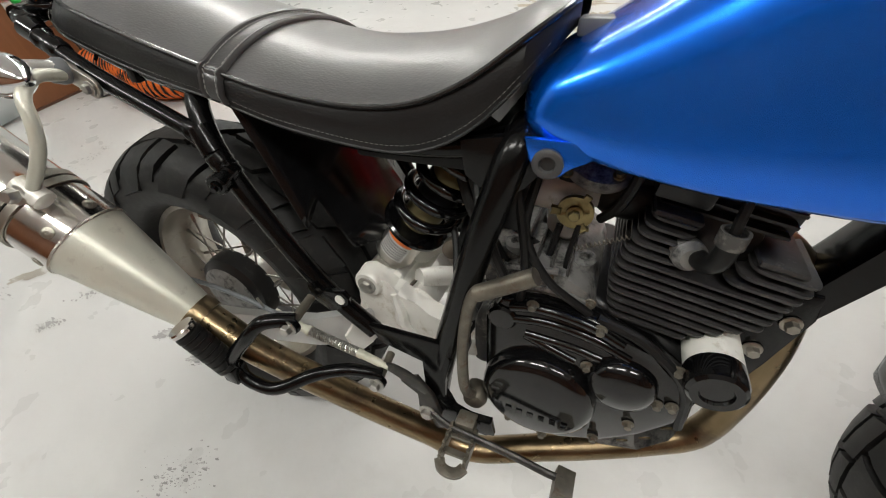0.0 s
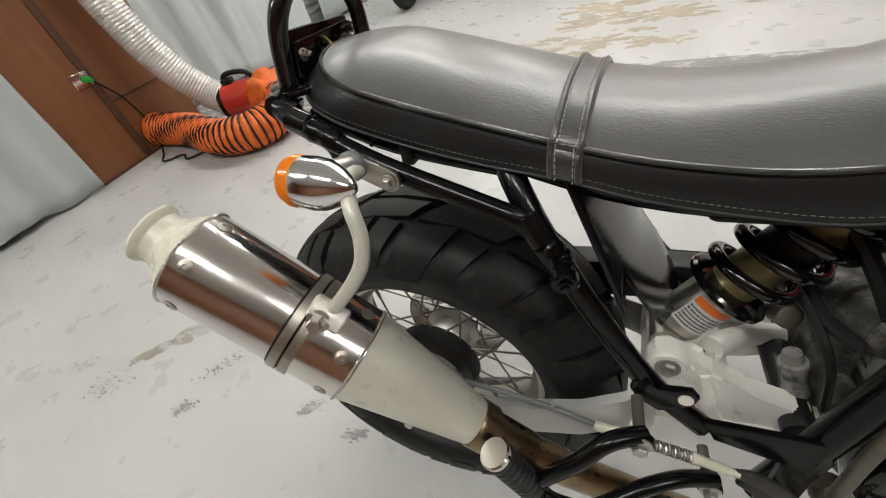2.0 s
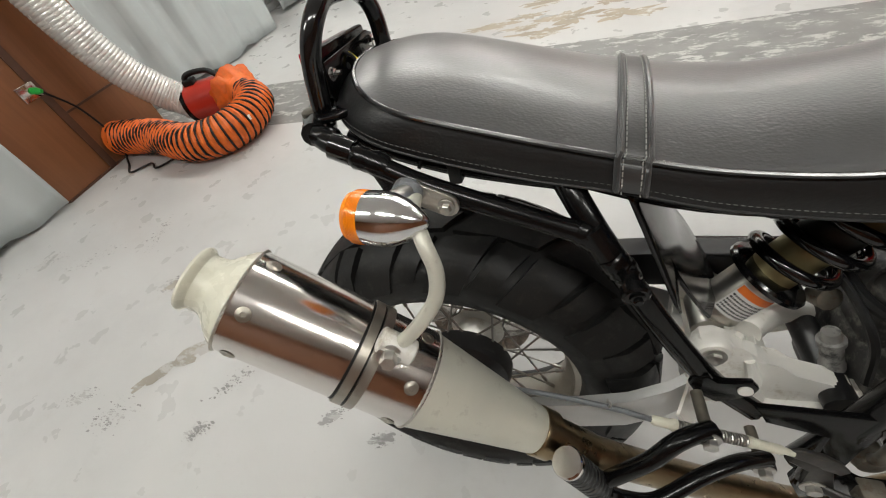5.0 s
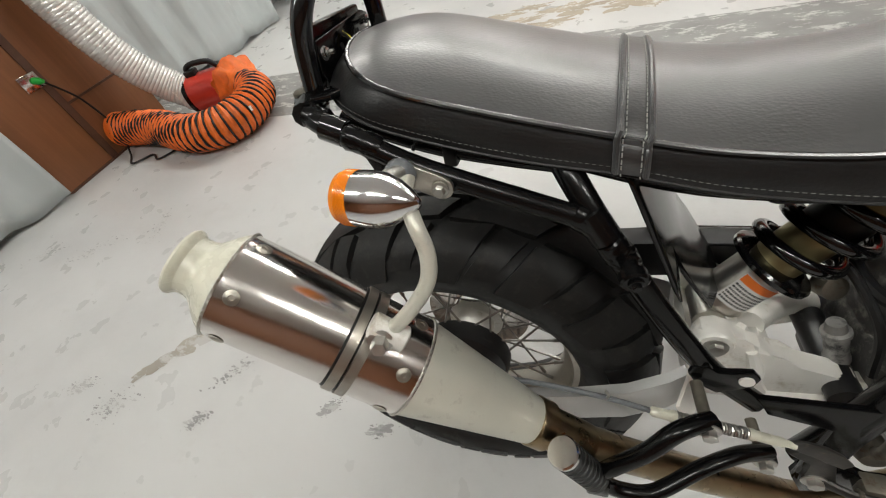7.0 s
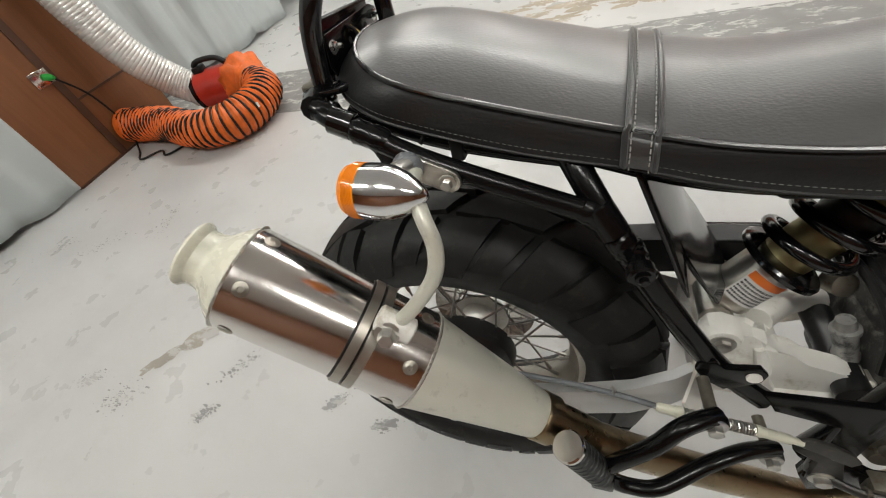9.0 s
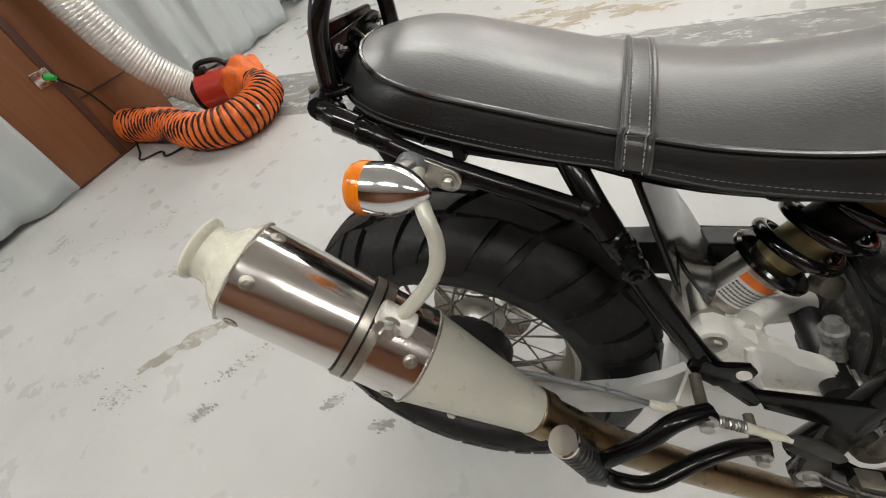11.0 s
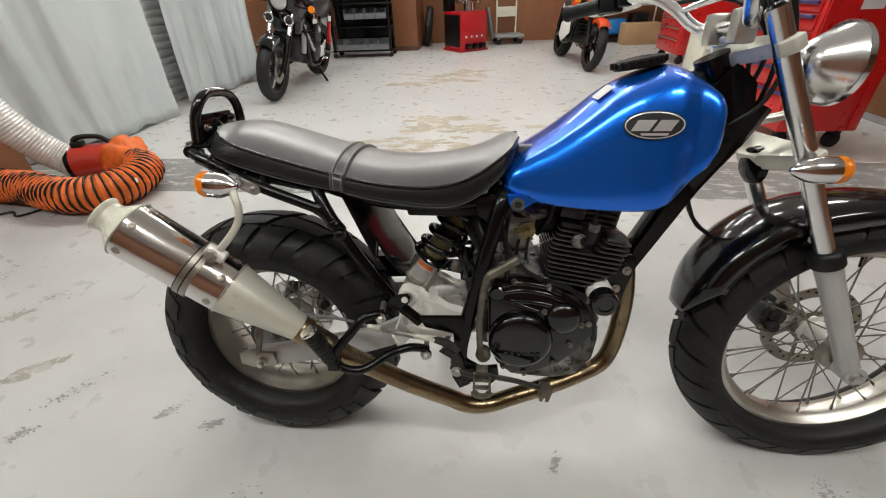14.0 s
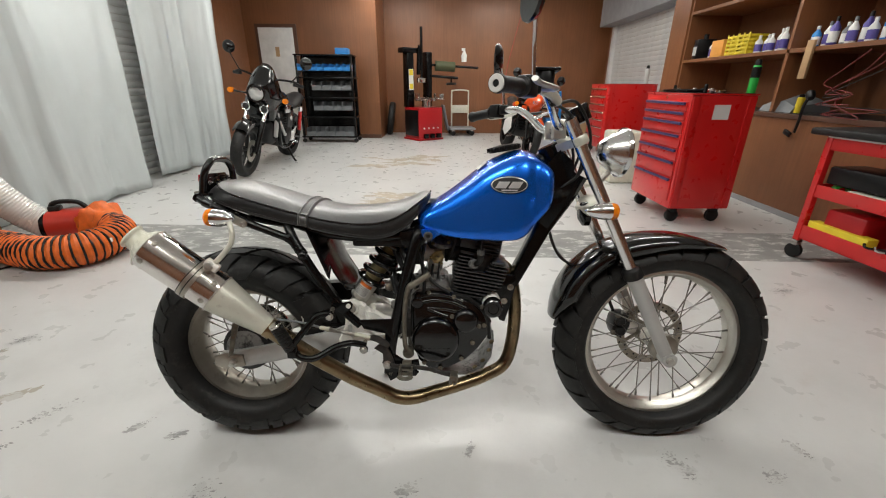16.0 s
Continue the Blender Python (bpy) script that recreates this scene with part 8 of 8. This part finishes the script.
# ---- tool chests ----
def tool_chest(at, heading, w, d, z0, h, drawers, label, pull):
    c = thing("tool_chest", label, "tool chest", at, (0, 0, heading), "red tool chests")
    part("body", boxed(-w / 2, w / 2, -d / 2, d / 2, z0, z0 + h, 0.008), RED_PAINT, c)
    part("rim", boxed(-w / 2 - 0.006, w / 2 + 0.006, -d / 2 - 0.006, d / 2 + 0.006, z0 + h, z0 + h + 0.012, 0.004), RED_PAINT, c)
    part("top_mat", boxed(-w / 2 + 0.02, w / 2 - 0.02, -d / 2 + 0.02, d / 2 - 0.02, z0 + h + 0.0125, z0 + h + 0.016), PLASTIC, c)
    z = z0 + h - 0.05
    for dh in drawers:
        dr = part("drawer", boxed(-w / 2 + 0.035, w / 2 - 0.035, -d / 2 - 0.012, -d / 2 + 0.05, z - dh + 0.008, z, 0.004), RED_PAINT, c)
        part("drawer_pull", boxed(-w / 2 + 0.045, w / 2 - 0.045, -d / 2 - 0.032, -d / 2 - 0.012, z - 0.026, z - 0.004, 0.006), pull, dr)
        z -= dh
    part("lock", turned([(0, 0.01), (0.006, 0.01)], (0, -d / 2, z0 + h - 0.025), (0, -1, 0), 14), STEEL, c)
    for s in (-1, 1):
        for y in (-d / 2 + 0.01, d / 2 - 0.07):
            part("corner_post", boxed(s * w / 2 - 0.004, s * w / 2 + 0.01, y, y + 0.06, z0 + 0.01, z0 + h - 0.01, 0.003), RED_PAINT, c)
        for y in (-d / 2 + 0.08, d / 2 - 0.08):
            part("castor", turned([(-0.018, 0.045), (-0.014, 0.055), (0.014, 0.055), (0.018, 0.045)], (s * (w / 2 - 0.07), y, 0.055), (1, 0, 0.1), 20), SOFT_RUBBER, c)
            part("castor_fork", boxed(s * (w / 2 - 0.07) - 0.03, s * (w / 2 - 0.07) + 0.03, y - 0.03, y + 0.03, 0.085, z0, 0.004), BLACK_SATIN, c)
    return c


c1 = tool_chest((2.785, 2.62, 0), -88, 0.7, 0.52, 0.13, 0.91, (0.075, 0.075, 0.1, 0.115, 0.1, 0.14, 0.2), "red roller tool chest with violet drawer pulls", PULL)
part("paper_notice", boxed(0.3505, 0.352, -0.07, 0.06, 0.86, 0.97), LABEL_WHITE, c1, "white paper notice")
tool_chest((3.58, 6.22, 0), -90, 0.82, 0.76, 0.13, 0.99, (0.12, 0.12, 0.12, 0.12, 0.12, 0.14, 0.16), "red roller tool chest with steel drawer pulls", STEEL)
tagged(part("plastic_case", boxed(2.62, 3.0, 3.8, 4.2, 0.0, 0.6, 0.03), CREAM), "cream plastic case standing on the floor", "case")


def can(name, at, r, h, body, cap, label, category):
    t = thing(name, label, category, at)
    part("can_body", turned([(0, r * 0.96), (0.004, r), (h * 0.78, r), (h * 0.83, r * 0.7)], (0, 0, 0), (0, 0, 1), 24), body, t)
    part("can_cap", turned([(h * 0.82, r * 0.72), (h * 0.95, r * 0.7), (h, r * 0.4), (h, 0.0)], (0, 0, 0), (0, 0, 1), 20), cap, t)
    return t


g = can("spray_can", (3.0, 2.3, 1.056), 0.03, 0.24, GREEN, PLASTIC, "green spray can with black top on the tool chest", "spray can")
part("can_band", turned([(0.11, 0.0303), (0.185, 0.0303), (0.185, 0.0306), (0.11, 0.0306)], (0, 0, 0), (0, 0, 1), 24, True), PLASTIC, g)
can("spray_can", (2.93, 4.0, 1.05), 0.034, 0.27, PALE, PLASTIC, "white spray can with black top", "spray can").location = (3.8, 5.9, 1.136)
for k, (x, y, l, a, m_) in enumerate(((2.62, 2.75, 0.2, 20, STEEL), (2.7, 2.6, 0.24, -30, PLASTIC), (2.78, 2.52, 0.16, 70, RED_PAINT), (2.66, 2.45, 0.18, 10, PLASTIC), (2.85, 2.7, 0.2, -60, STEEL))):
    w = tagged(part("hand_tool", tubed([(-l / 2, 0, 0.012), (l * 0.2, 0, 0.014), (l * 0.36, 0.01, 0.018), (l / 2, 0.0, 0.012)], [0.009, 0.011, 0.013, 0.01, 0.012, 0.015, 0.016, 0.017, 0.018, 0.01], 8, 3), m_), "loose hand tool lying on the chest", "hand tool")
    w.matrix_basis = pose(x, y, 1.056, 0, 0, a)

random.seed(21)
for k in range(9):
    x, y, l = random.uniform(2.58, 2.98), random.uniform(2.32, 2.92), random.uniform(0.05, 0.16)
    if k % 3:
        ob = part("socket", turned([(0, 0.014), (l * 0.35, 0.014), (l * 0.4, 0.011), (l * 0.4, 0.0)], (0, 0, 0), (0, 0, 1), 12), (STEEL, PLASTIC, ZINC)[k % 3])
    else:
        ob = part("ratchet", tubed([(-l / 2, 0, 0.012), (l * 0.1, 0, 0.012), (l * 0.5, 0, 0.014)], [0.008, 0.007, 0.015], 8), STEEL)
    tagged(ob, "small loose steel tool lying on the tool chest", "hand tool", "tools on the chest")
    ob.matrix_basis = pose(x, y, 1.056, 0, 0, random.uniform(0, 180))

# ---- built-in shelving on the right ----
XF = 3.72
shelving = tagged(new("built_in_shelving"), "brown laminate built-in shelving with counter and cupboards", "shelving", "", "structure")
part("cupboard_front", boxed(XF, XF + 0.03, -1.5, 4.35, 0.0, 0.84), BROWN, shelving, smooth=False)
part("counter", boxed(XF - 0.02, 4.35, -1.5, 4.75, 0.84, 0.88, 0.004), BROWN_DARK, shelving, smooth=False)
part("counter_mat", boxed(XF + 0.0, 4.3, -1.4, 3.2, 0.881, 0.886), PLASTIC, shelving, smooth=False)
for z in (1.385, 1.93):
    part("shelf_board", boxed(XF - 0.0, 4.35, -1.5, 4.75, z, z + 0.035, 0.003), BROWN, shelving, smooth=False)
for y in (4.75, 2.98, 1.1):
    part("divider", boxed(XF, 4.35, y, y + 0.035, 0.88, CEILING - 0.002), BROWN, shelving, smooth=False)
part("end_panel", boxed(XF - 0.02, 4.35, 4.79, 5.2, 0.0, CEILING - 0.002), BROWN, shelving, smooth=False)
part("kick_board", boxed(XF - 0.012, XF - 0.001, -1.5, 4.79, 0.0, 0.05), GREY_PAINT, shelving, smooth=False)

random.seed(4)


def bottle(at, r, h, body, cap, label, square=False):
    t = thing("bottle", label, "bottle", at, (0, 0, random.uniform(-20, 20)), "bottles on the shelf")
    if square:
        part("bottle_body", boxed(-r * 1.5, r * 1.5, -r, r, 0, h * 0.8, 0.012), body, t)
        part("bottle_cap", turned([(h * 0.8, r * 0.4), (h, r * 0.4), (h, 0.0)], (0, 0, 0), (0, 0, 1), 14), cap, t)
        part("bottle_label", boxed(-r * 1.5 - 0.002, -r * 1.5 - 0.0005, -r * 0.8, r * 0.8, h * 0.15, h * 0.5), LABEL_WHITE, t)
    else:
        part("bottle_body", turned([(0, r * 0.9), (0.01, r), (h * 0.62, r), (h * 0.8, r * 0.4), (h * 0.85, r * 0.35)], (0, 0, 0), (0, 0, 1), 18), body, t)
        part("bottle_cap", turned([(h * 0.84, r * 0.42), (h, r * 0.38), (h, 0.0)], (0, 0, 0), (0, 0, 1), 14), cap, t)
        part("bottle_label", turned([(h * 0.12, r * 1.01), (h * 0.5, r * 1.01)], (0, 0, 0), (0, 0, 1), 18), PURPLE if body is PALE else LABEL_WHITE, t)
    return t


SH = 1.421
for y, r, h, b_, c_, sq, nm in ((4.58, 0.07, 0.28, PLASTIC, PLASTIC, True, "black square oil can with a white label"), (4.4, 0.035, 0.2, PALE, PLASTIC, False, "white bottle with a black cap")):
    bottle((3.86, y, SH), r, h, b_, c_, nm, sq)
tagged(part("carton", boxed(3.78, 4.0, 4.08, 4.3, SH, SH + 0.18, 0.006), material("orange_carton", (0.75, 0.35, 0.06), 0.6)), "orange carton on the shelf", "carton")
for y in (3.92, 3.74):
    bsk = thing("basket", "yellow slotted plastic basket full of cloths", "basket", (3.88, y, SH), group="yellow baskets")
    part("basket_base", boxed(-0.1, 0.1, -0.085, 0.085, 0, 0.01), YELLOW, bsk)
    for k in range(5):
        part("basket_band", boxed(-0.11, -0.102, -0.088, 0.088, 0.01 + 0.04 * k, 0.034 + 0.04 * k, 0.002), YELLOW, bsk)
        part("basket_band", boxed(-0.1, 0.1, -0.088, -0.08, 0.01 + 0.04 * k, 0.034 + 0.04 * k, 0.002), YELLOW, bsk)
    for q in (-0.085, 0.0, 0.08):
        part("basket_rib", boxed(-0.109, -0.1, q - 0.008, q + 0.008, 0.0, 0.21, 0.002), YELLOW, bsk)
    part("cloth_fill", boxed(-0.09, 0.09, -0.075, 0.075, 0.012, 0.19, 0.02), YELLOW, bsk)
for k in range(7):
    bottle((3.84 + 0.03 * (k % 2), 3.58 - 0.085 * k, SH), 0.034, 0.17 + 0.035 * (k > 2), PALE, PALE, "white bottle with a violet label")
for k in range(8):
    b_ = (BLUE_PLASTIC, PALE, PURPLE, GREY_PLASTIC, PALE, PURPLE, PALE, BLUE_PLASTIC)[k]
    bottle((3.84 + 0.03 * (k % 2), 2.88 - 0.085 * k, SH), 0.034, 0.17 + 0.025 * (k % 3), b_, (PALE, GREY_PLASTIC, PLASTIC)[k % 3], "plastic workshop fluid bottle with label")
for k in range(7):
    bottle((3.88, 2.16 - 0.15 * k, SH), 0.062, 0.22, PURPLE, (RED_PAINT, PLASTIC)[k % 2], "violet rectangular oil can with white label", True)
for k in range(4):
    j = random.uniform(-0.06, 0.06)
    tagged(part("hanging_cable", tubed([(3.72, 2.2 - 0.13 * k, 1.36), (3.7, 2.32 - 0.1 * k + j, 1.22), (3.69, 2.42 + j, 1.12 - 0.03 * k), (3.7, 2.25 - j, 1.05), (3.69, 2.4 + 2 * j, 0.97), (3.7, 2.2 - 0.12 * k, 0.93 + j), (3.7, 2.42, 0.895)], 0.0035, 7, 6), RED_CORD if k < 3 else PLASTIC), "loose electric cable hanging from the shelf", "cable")
gun = thing("hanging_tool", "black corded tool hanging at the counter edge", "power tool", (3.68, 2.55, 0.9))
gun.scale = (0.7, 0.7, 0.7)
part("tool_body", turned([(-0.06, 0.03), (-0.03, 0.045), (0.04, 0.045), (0.06, 0.02)], (0, 0, 0.2), (0.3, 0.6, 0.5), 18), PLASTIC, gun)
part("tool_cord", tubed([(0, 0, 0.2), (-0.01, 0.04, 0.08), (0.0, 0.06, -0.1), (0.0, 0.07, -0.24)], 0.016, 8, 5), SOFT_RUBBER, gun)
part("tool_grip", boxed(-0.015, 0.02, 0.02, 0.14, -0.33, -0.27, 0.012, 2, Matrix.Rotation(radians(20), 4, "X")), PLASTIC, gun)
tagged(part("carton", boxed(3.69, 3.715, 2.7, 2.77, 1.17, 1.47, 0.004), CARD), "tall brown carton hung on the shelf edge", "carton")
tagged(part("machine_cover", loft(bmesh.new(), [[(3.75, y, 0.886), (4.1, y, 0.886), (4.1, y, 0.886 + h * 0.7), (3.95, y, 0.886 + h), (3.78, y, 0.886 + h * 0.6)] for y, h in ((3.2, 0.08), (3.08, 0.15), (2.92, 0.16), (2.8, 0.08))]), GREY_PLASTIC), "grey bench grinder cover on the counter", "grinder")
can("grease_can", (3.8, 2.78, 0.886), 0.03, 0.16, YELLOW, PLASTIC, "yellow grease can with black cap", "can")
tagged(part("wall_outlet", boxed(XF - 0.008, XF, 3.28, 3.36, 0.66, 0.78, 0.003), LABEL_WHITE), "pale wall outlet plate on the cupboard", "outlet")

# second shutter on the right, under a grey box
shutter("shutter_2", 4.28, 5.3, 8.7, 2.3, "pale grey steel roller shutter in the far right wall")
structure("shutter_box", boxed(3.95, 4.35, 5.2, 8.9, 2.28, CEILING - 0.002, 0.01), GREY_PAINT, "grey steel shutter box under the ceiling", "shutter box")
structure("shutter_rail", boxed(4.2, 4.34, 5.21, 5.3, 0.0, 2.28), SHUTTER, "grey steel shutter guide rail", "trim")
structure("shutter_rail", boxed(4.2, 4.34, 8.7, 8.8, 0.0, 2.28), SHUTTER, "grey steel shutter guide rail", "trim")
tagged(part("electric_lead", tubed([(1.95, 9.28, 0.2), (2.0, 9.28, 1.2), (2.2, 9.28, 2.2), (2.4, 9.28, 2.95)], 0.01, 7, 5), material("pale_red_cord", (0.4, 0.08, 0.05), 0.6)), "thin red electric lead running up the back wall", "cable")

# ---- service cart ----
cart = thing("service_cart", "red three-tier steel service cart on castors", "service cart", (3.36, 1.16, 0), (0, 0, 4))
CX0, CX1, CY0, CY1 = -0.28, 0.26, -0.42, 0.42
for z, h in ((0.15, 0.09), (0.44, 0.075), (0.74, 0.07)):
    bm = bmesh.new()
    box(bm, CX0, CX1, CY0, CY1, z, z + 0.006)
    for a in ((CX0, CX0 + 0.006, CY0, CY1), (CX1 - 0.006, CX1, CY0, CY1), (CX0, CX1, CY0, CY0 + 0.006), (CX0, CX1, CY1 - 0.006, CY1)):
        box(bm, *a, z - 0.004, z + h)
    part("tray", bm, RED_PAINT, cart, smooth=False)
for x in (CX0 + 0.015, CX1 - 0.015):
    for y in (CY0 + 0.015, CY1 - 0.015):
        part("cart_post", boxed(x - 0.02, x + 0.02, y - 0.02, y + 0.02, 0.13, 0.81, 0.003), RED_PAINT, cart)
        part("castor", turned([(-0.016, 0.04), (-0.012, 0.05), (0.012, 0.05), (0.016, 0.04)], (x, y, 0.05), (1, 0.3, 0), 20), SOFT_RUBBER, cart)
        part("castor_fork", boxed(x - 0.022, x + 0.022, y - 0.022, y + 0.022, 0.09, 0.13, 0.003), STEEL, cart)
part("white_edge", boxed(CX0 - 0.003, CX0 + 0.01, CY0, CY1, 0.808, 0.82), LABEL_WHITE, cart)


def on_cart(name, bm, mat, label, category):
    ob = tagged(part(name, bm, mat), label, category)
    ob.matrix_basis = pose(3.36, 1.16, 0, 0, 0, 4)
    return ob


on_cart("rubber_mat", boxed(CX0 - 0.06, CX1 - 0.05, CY0 - 0.05, CY1 + 0.08, 0.822, 0.865, 0.012), SOFT_RUBBER, "thick black rubber mat on the cart top", "mat")
on_cart("plastic_case", boxed(-0.26, -0.02, -0.05, 0.36, 0.53, 0.64, 0.012), PLASTIC, "black plastic tool case on the middle tray", "tool case")
on_cart("plastic_case", boxed(-0.22, 0.1, -0.4, -0.08, 0.45, 0.6, 0.012), PLASTIC, "black plastic tool case on the middle tray", "tool case")
on_cart("tape_roll", turned([(0, 0.028), (0, 0.045), (0.06, 0.045), (0.06, 0.028)], (-0.22, 0.27, 0.491), (0.5, 0.8, 0), 24, True), GREEN, "green tape roll lying on the cart", "tape")
on_cart("clear_box", boxed(-0.27, -0.13, -0.02, 0.2, 0.447, 0.52, 0.006), CREAM, "clear lidded parts box on the cart", "parts box")
on_cart("red_bin", boxed(-0.24, -0.02, 0.05, 0.3, 0.16, 0.38, 0.02), DARK_RED, "dark red plastic bin on the lower tray", "bin")
on_cart("yellow_box", boxed(-0.275, -0.2, -0.02, 0.36, 0.2, 0.28, 0.004), YELLOW, "bright yellow carton on the lower tray", "carton")
on_cart("red_pouch", turned([(-0.14, 0.03), (-0.1, 0.075), (0.05, 0.08), (0.13, 0.05), (0.15, 0.0)], (-0.2, -0.22, 0.24), (0.2, 0.8, 0.3), 20), RED_PAINT, "red padded pouch lying on the lower tray", "pouch")
for k in range(4):
    on_cart("hand_tool", tubed([(-0.29, -0.02 - 0.06 * k, 0.26), (-0.3, -0.05 - 0.06 * k, 0.245), (-0.24, -0.12 - 0.05 * k, 0.25), (-0.2, -0.16 - 0.05 * k, 0.24)], 0.007, 7, 4), STEEL if k % 2 else BLACK_SATIN, "steel hand tool lying across the cart tray", "hand tool")

# ---- left side: blower, hoses, outlet ----
RED_CASE = material("red_blower_steel", (0.5, 0.03, 0.015), 0.35, coat=0.2)
blower = thing("duct_blower", "red portable duct blower with black carry handle", "blower", (-2.1, 1.72, 0), (0, 0, 20))
blower.scale = (0.88, 0.85, 0.85)
part("blower_drum", turned([(-0.16, 0.125), (-0.155, 0.135), (0.155, 0.135), (0.16, 0.125)], (0, 0, 0.16), (1, 0, 0), 40), RED_CASE, blower)
for x in (-0.16, 0.16):
    part("drum_ring", turned([(-0.014, 0.128), (-0.014, 0.142), (0.014, 0.142), (0.014, 0.128)], (x, 0, 0.16), (1, 0, 0), 40, True), BLACK_SATIN, blower)
part("carry_handle", tubed([(-0.12, 0, 0.3), (-0.1, 0, 0.345), (-0.04, 0, 0.36), (0.06, 0, 0.35), (0.1, 0, 0.32), (0.12, 0, 0.29)], 0.019, 10, 4), SOFT_RUBBER, blower)
part("switch_box", boxed(-0.13, -0.05, -0.04, 0.04, 0.28, 0.33, 0.012), SOFT_RUBBER, blower)
part("blower_foot", box(boxed(-0.14, -0.1, -0.12, 0.12, 0.0, 0.05, 0.008), 0.1, 0.14, -0.12, 0.12, 0.0, 0.05, 0.008), BLACK_SATIN, blower)


def ribbed_hose(name, pts, r, pitch, amp, mat, label, category):
    path = catmull(pts, 60)
    # even spacing along the path
    d, out, acc = 0.0, [path[0]], 0.0
    step = pitch / 4
    for a, b in zip(path, path[1:]):
        seg = (b - a).length
        while acc + seg >= step:
            t = (step - acc) / seg
            a = a + (b - a) * t
            out.append(a)
            seg = (b - a).length
            acc = 0.0
        acc += seg
    rs = [r + amp * (1, 0.2, -1, 0.2)[i % 4] for i in range(len(out))]
    ob = part(name, tube(bmesh.new(), out, rs, 28), mat)
    return tagged(ob, label, category), out


HOSE = [(-2.62, 1.36, 0.11), (-2.42, 1.35, 0.11), (-2.22, 1.32, 0.11), (-2.02, 1.25, 0.11), (-1.84, 1.22, 0.112), (-1.69, 1.28, 0.115), (-1.63, 1.43, 0.12), (-1.68, 1.6, 0.13), (-1.83, 1.7, 0.138)]
hose, line = ribbed_hose("flexible_hose", HOSE, 0.1, 0.034, 0.006, ORANGE, "orange fabric flexible hose coiled on the floor", "hose")
for i in range(2, len(line) - 2, 4):
    a, b = line[i - 1], line[i + 1]
    t = (b - a).normalized()
    u = t.orthogonal().normalized()
    w = t.cross(u)
    part("wire_ring", tube(bmesh.new(), [line[i] + (u * math.cos(k * math.tau / 28) + w * math.sin(k * math.tau / 28)) * (0.0985 + 0.004 * math.sin(k * 0.9 + i * 1.7) + 0.003 * math.sin(k * 2.1 + i)) for k in range(28)], 0.0068, 6, True), SOFT_RUBBER, hose)
bm = bmesh.new()
random.seed(12)
rings = []
for k, (c, r) in enumerate((((-1.78, 1.665, 0.136), 0.102), ((-1.8, 1.68, 0.138), 0.112), ((-1.83, 1.7, 0.145), 0.108), ((-1.86, 1.712, 0.15), 0.128), ((-1.885, 1.72, 0.155), 0.15), ((-1.893, 1.722, 0.156), 0.142), ((-1.95, 1.725, 0.145), 0.12))):
    ax = Vector((-0.9, 0.42, 0.05)).normalized()
    u = ax.orthogonal().normalized()
    w = ax.cross(u)
    rings.append([Vector(c) + (u * math.cos(a) + w * math.sin(a)) * r * (1 + 0.07 * (k > 1) * math.sin(a * 7 + k) + 0.05 * (k > 2) * math.sin(a * 12.0 + 2.0 * k)) for a in [q * math.tau / 40 for q in range(40)]])
part("hose_cuff", loft(bm, rings), ORANGE, hose, "loose gathered orange hose cuff")
part("hose_mouth", tubed([(-2.59, 1.36, 0.11), (-2.64, 1.362, 0.11)], [0.104, 0.107], 28), ORANGE, hose)
part("hose_tag", turned([(0, 0.014), (0.003, 0.014)], (-1.545, 1.36, 0.15), (1, -0.4, 0.3), 14), LABEL_WHITE, hose)
duct, _ = ribbed_hose("foil_duct", [(-2.23, 1.67, 0.14), (-2.33, 1.62, 0.24), (-2.42, 1.55, 0.42), (-2.48, 1.5, 0.65), (-2.52, 1.46, 0.95), (-2.55, 1.43, 1.3), (-2.56, 1.4, 1.8), (-2.56, 1.4, 2.9)], 0.098, 0.02, 0.0018, CLEAR_DUCT, "milky white flexible duct rising along the pier", "duct")
for c, ax in (((-2.235, 1.667, 0.142), (-1, -0.45, 0.8)), ((-2.56, 1.4, 2.86), (0, 0, 1))):
    part("duct_collar", turned([(-0.02, 0.1), (-0.02, 0.104), (0.02, 0.104), (0.02, 0.1)], c, ax, 28, True), CLEAR_DUCT, duct)
plug = thing("wall_outlet", "steel wall outlet plate with a green plug", "outlet", (-2.657, 1.17, 0.53))
part("outlet_plate", boxed(0, 0.006, -0.06, 0.045, -0.04, 0.04, 0.003), STEEL, plug)
part("green_plug", turned([(0, 0.018), (0.03, 0.018), (0.05, 0.01)], (0.006, 0.01, 0.0), (1, 0.3, -0.3), 16), GREEN, plug)
tagged(part("power_cord", tubed([(-2.62, 1.2, 0.51), (-2.635, 1.3, 0.35), (-2.62, 1.33, 0.12), (-2.52, 1.22, 0.012), (-2.4, 1.12, 0.01), (-2.3, 1.2, 0.01), (-2.2, 1.15, 0.01), (-2.1, 1.3, 0.01)], 0.006, 8, 6), SOFT_RUBBER), "thin black power cord running along the floor", "cord")
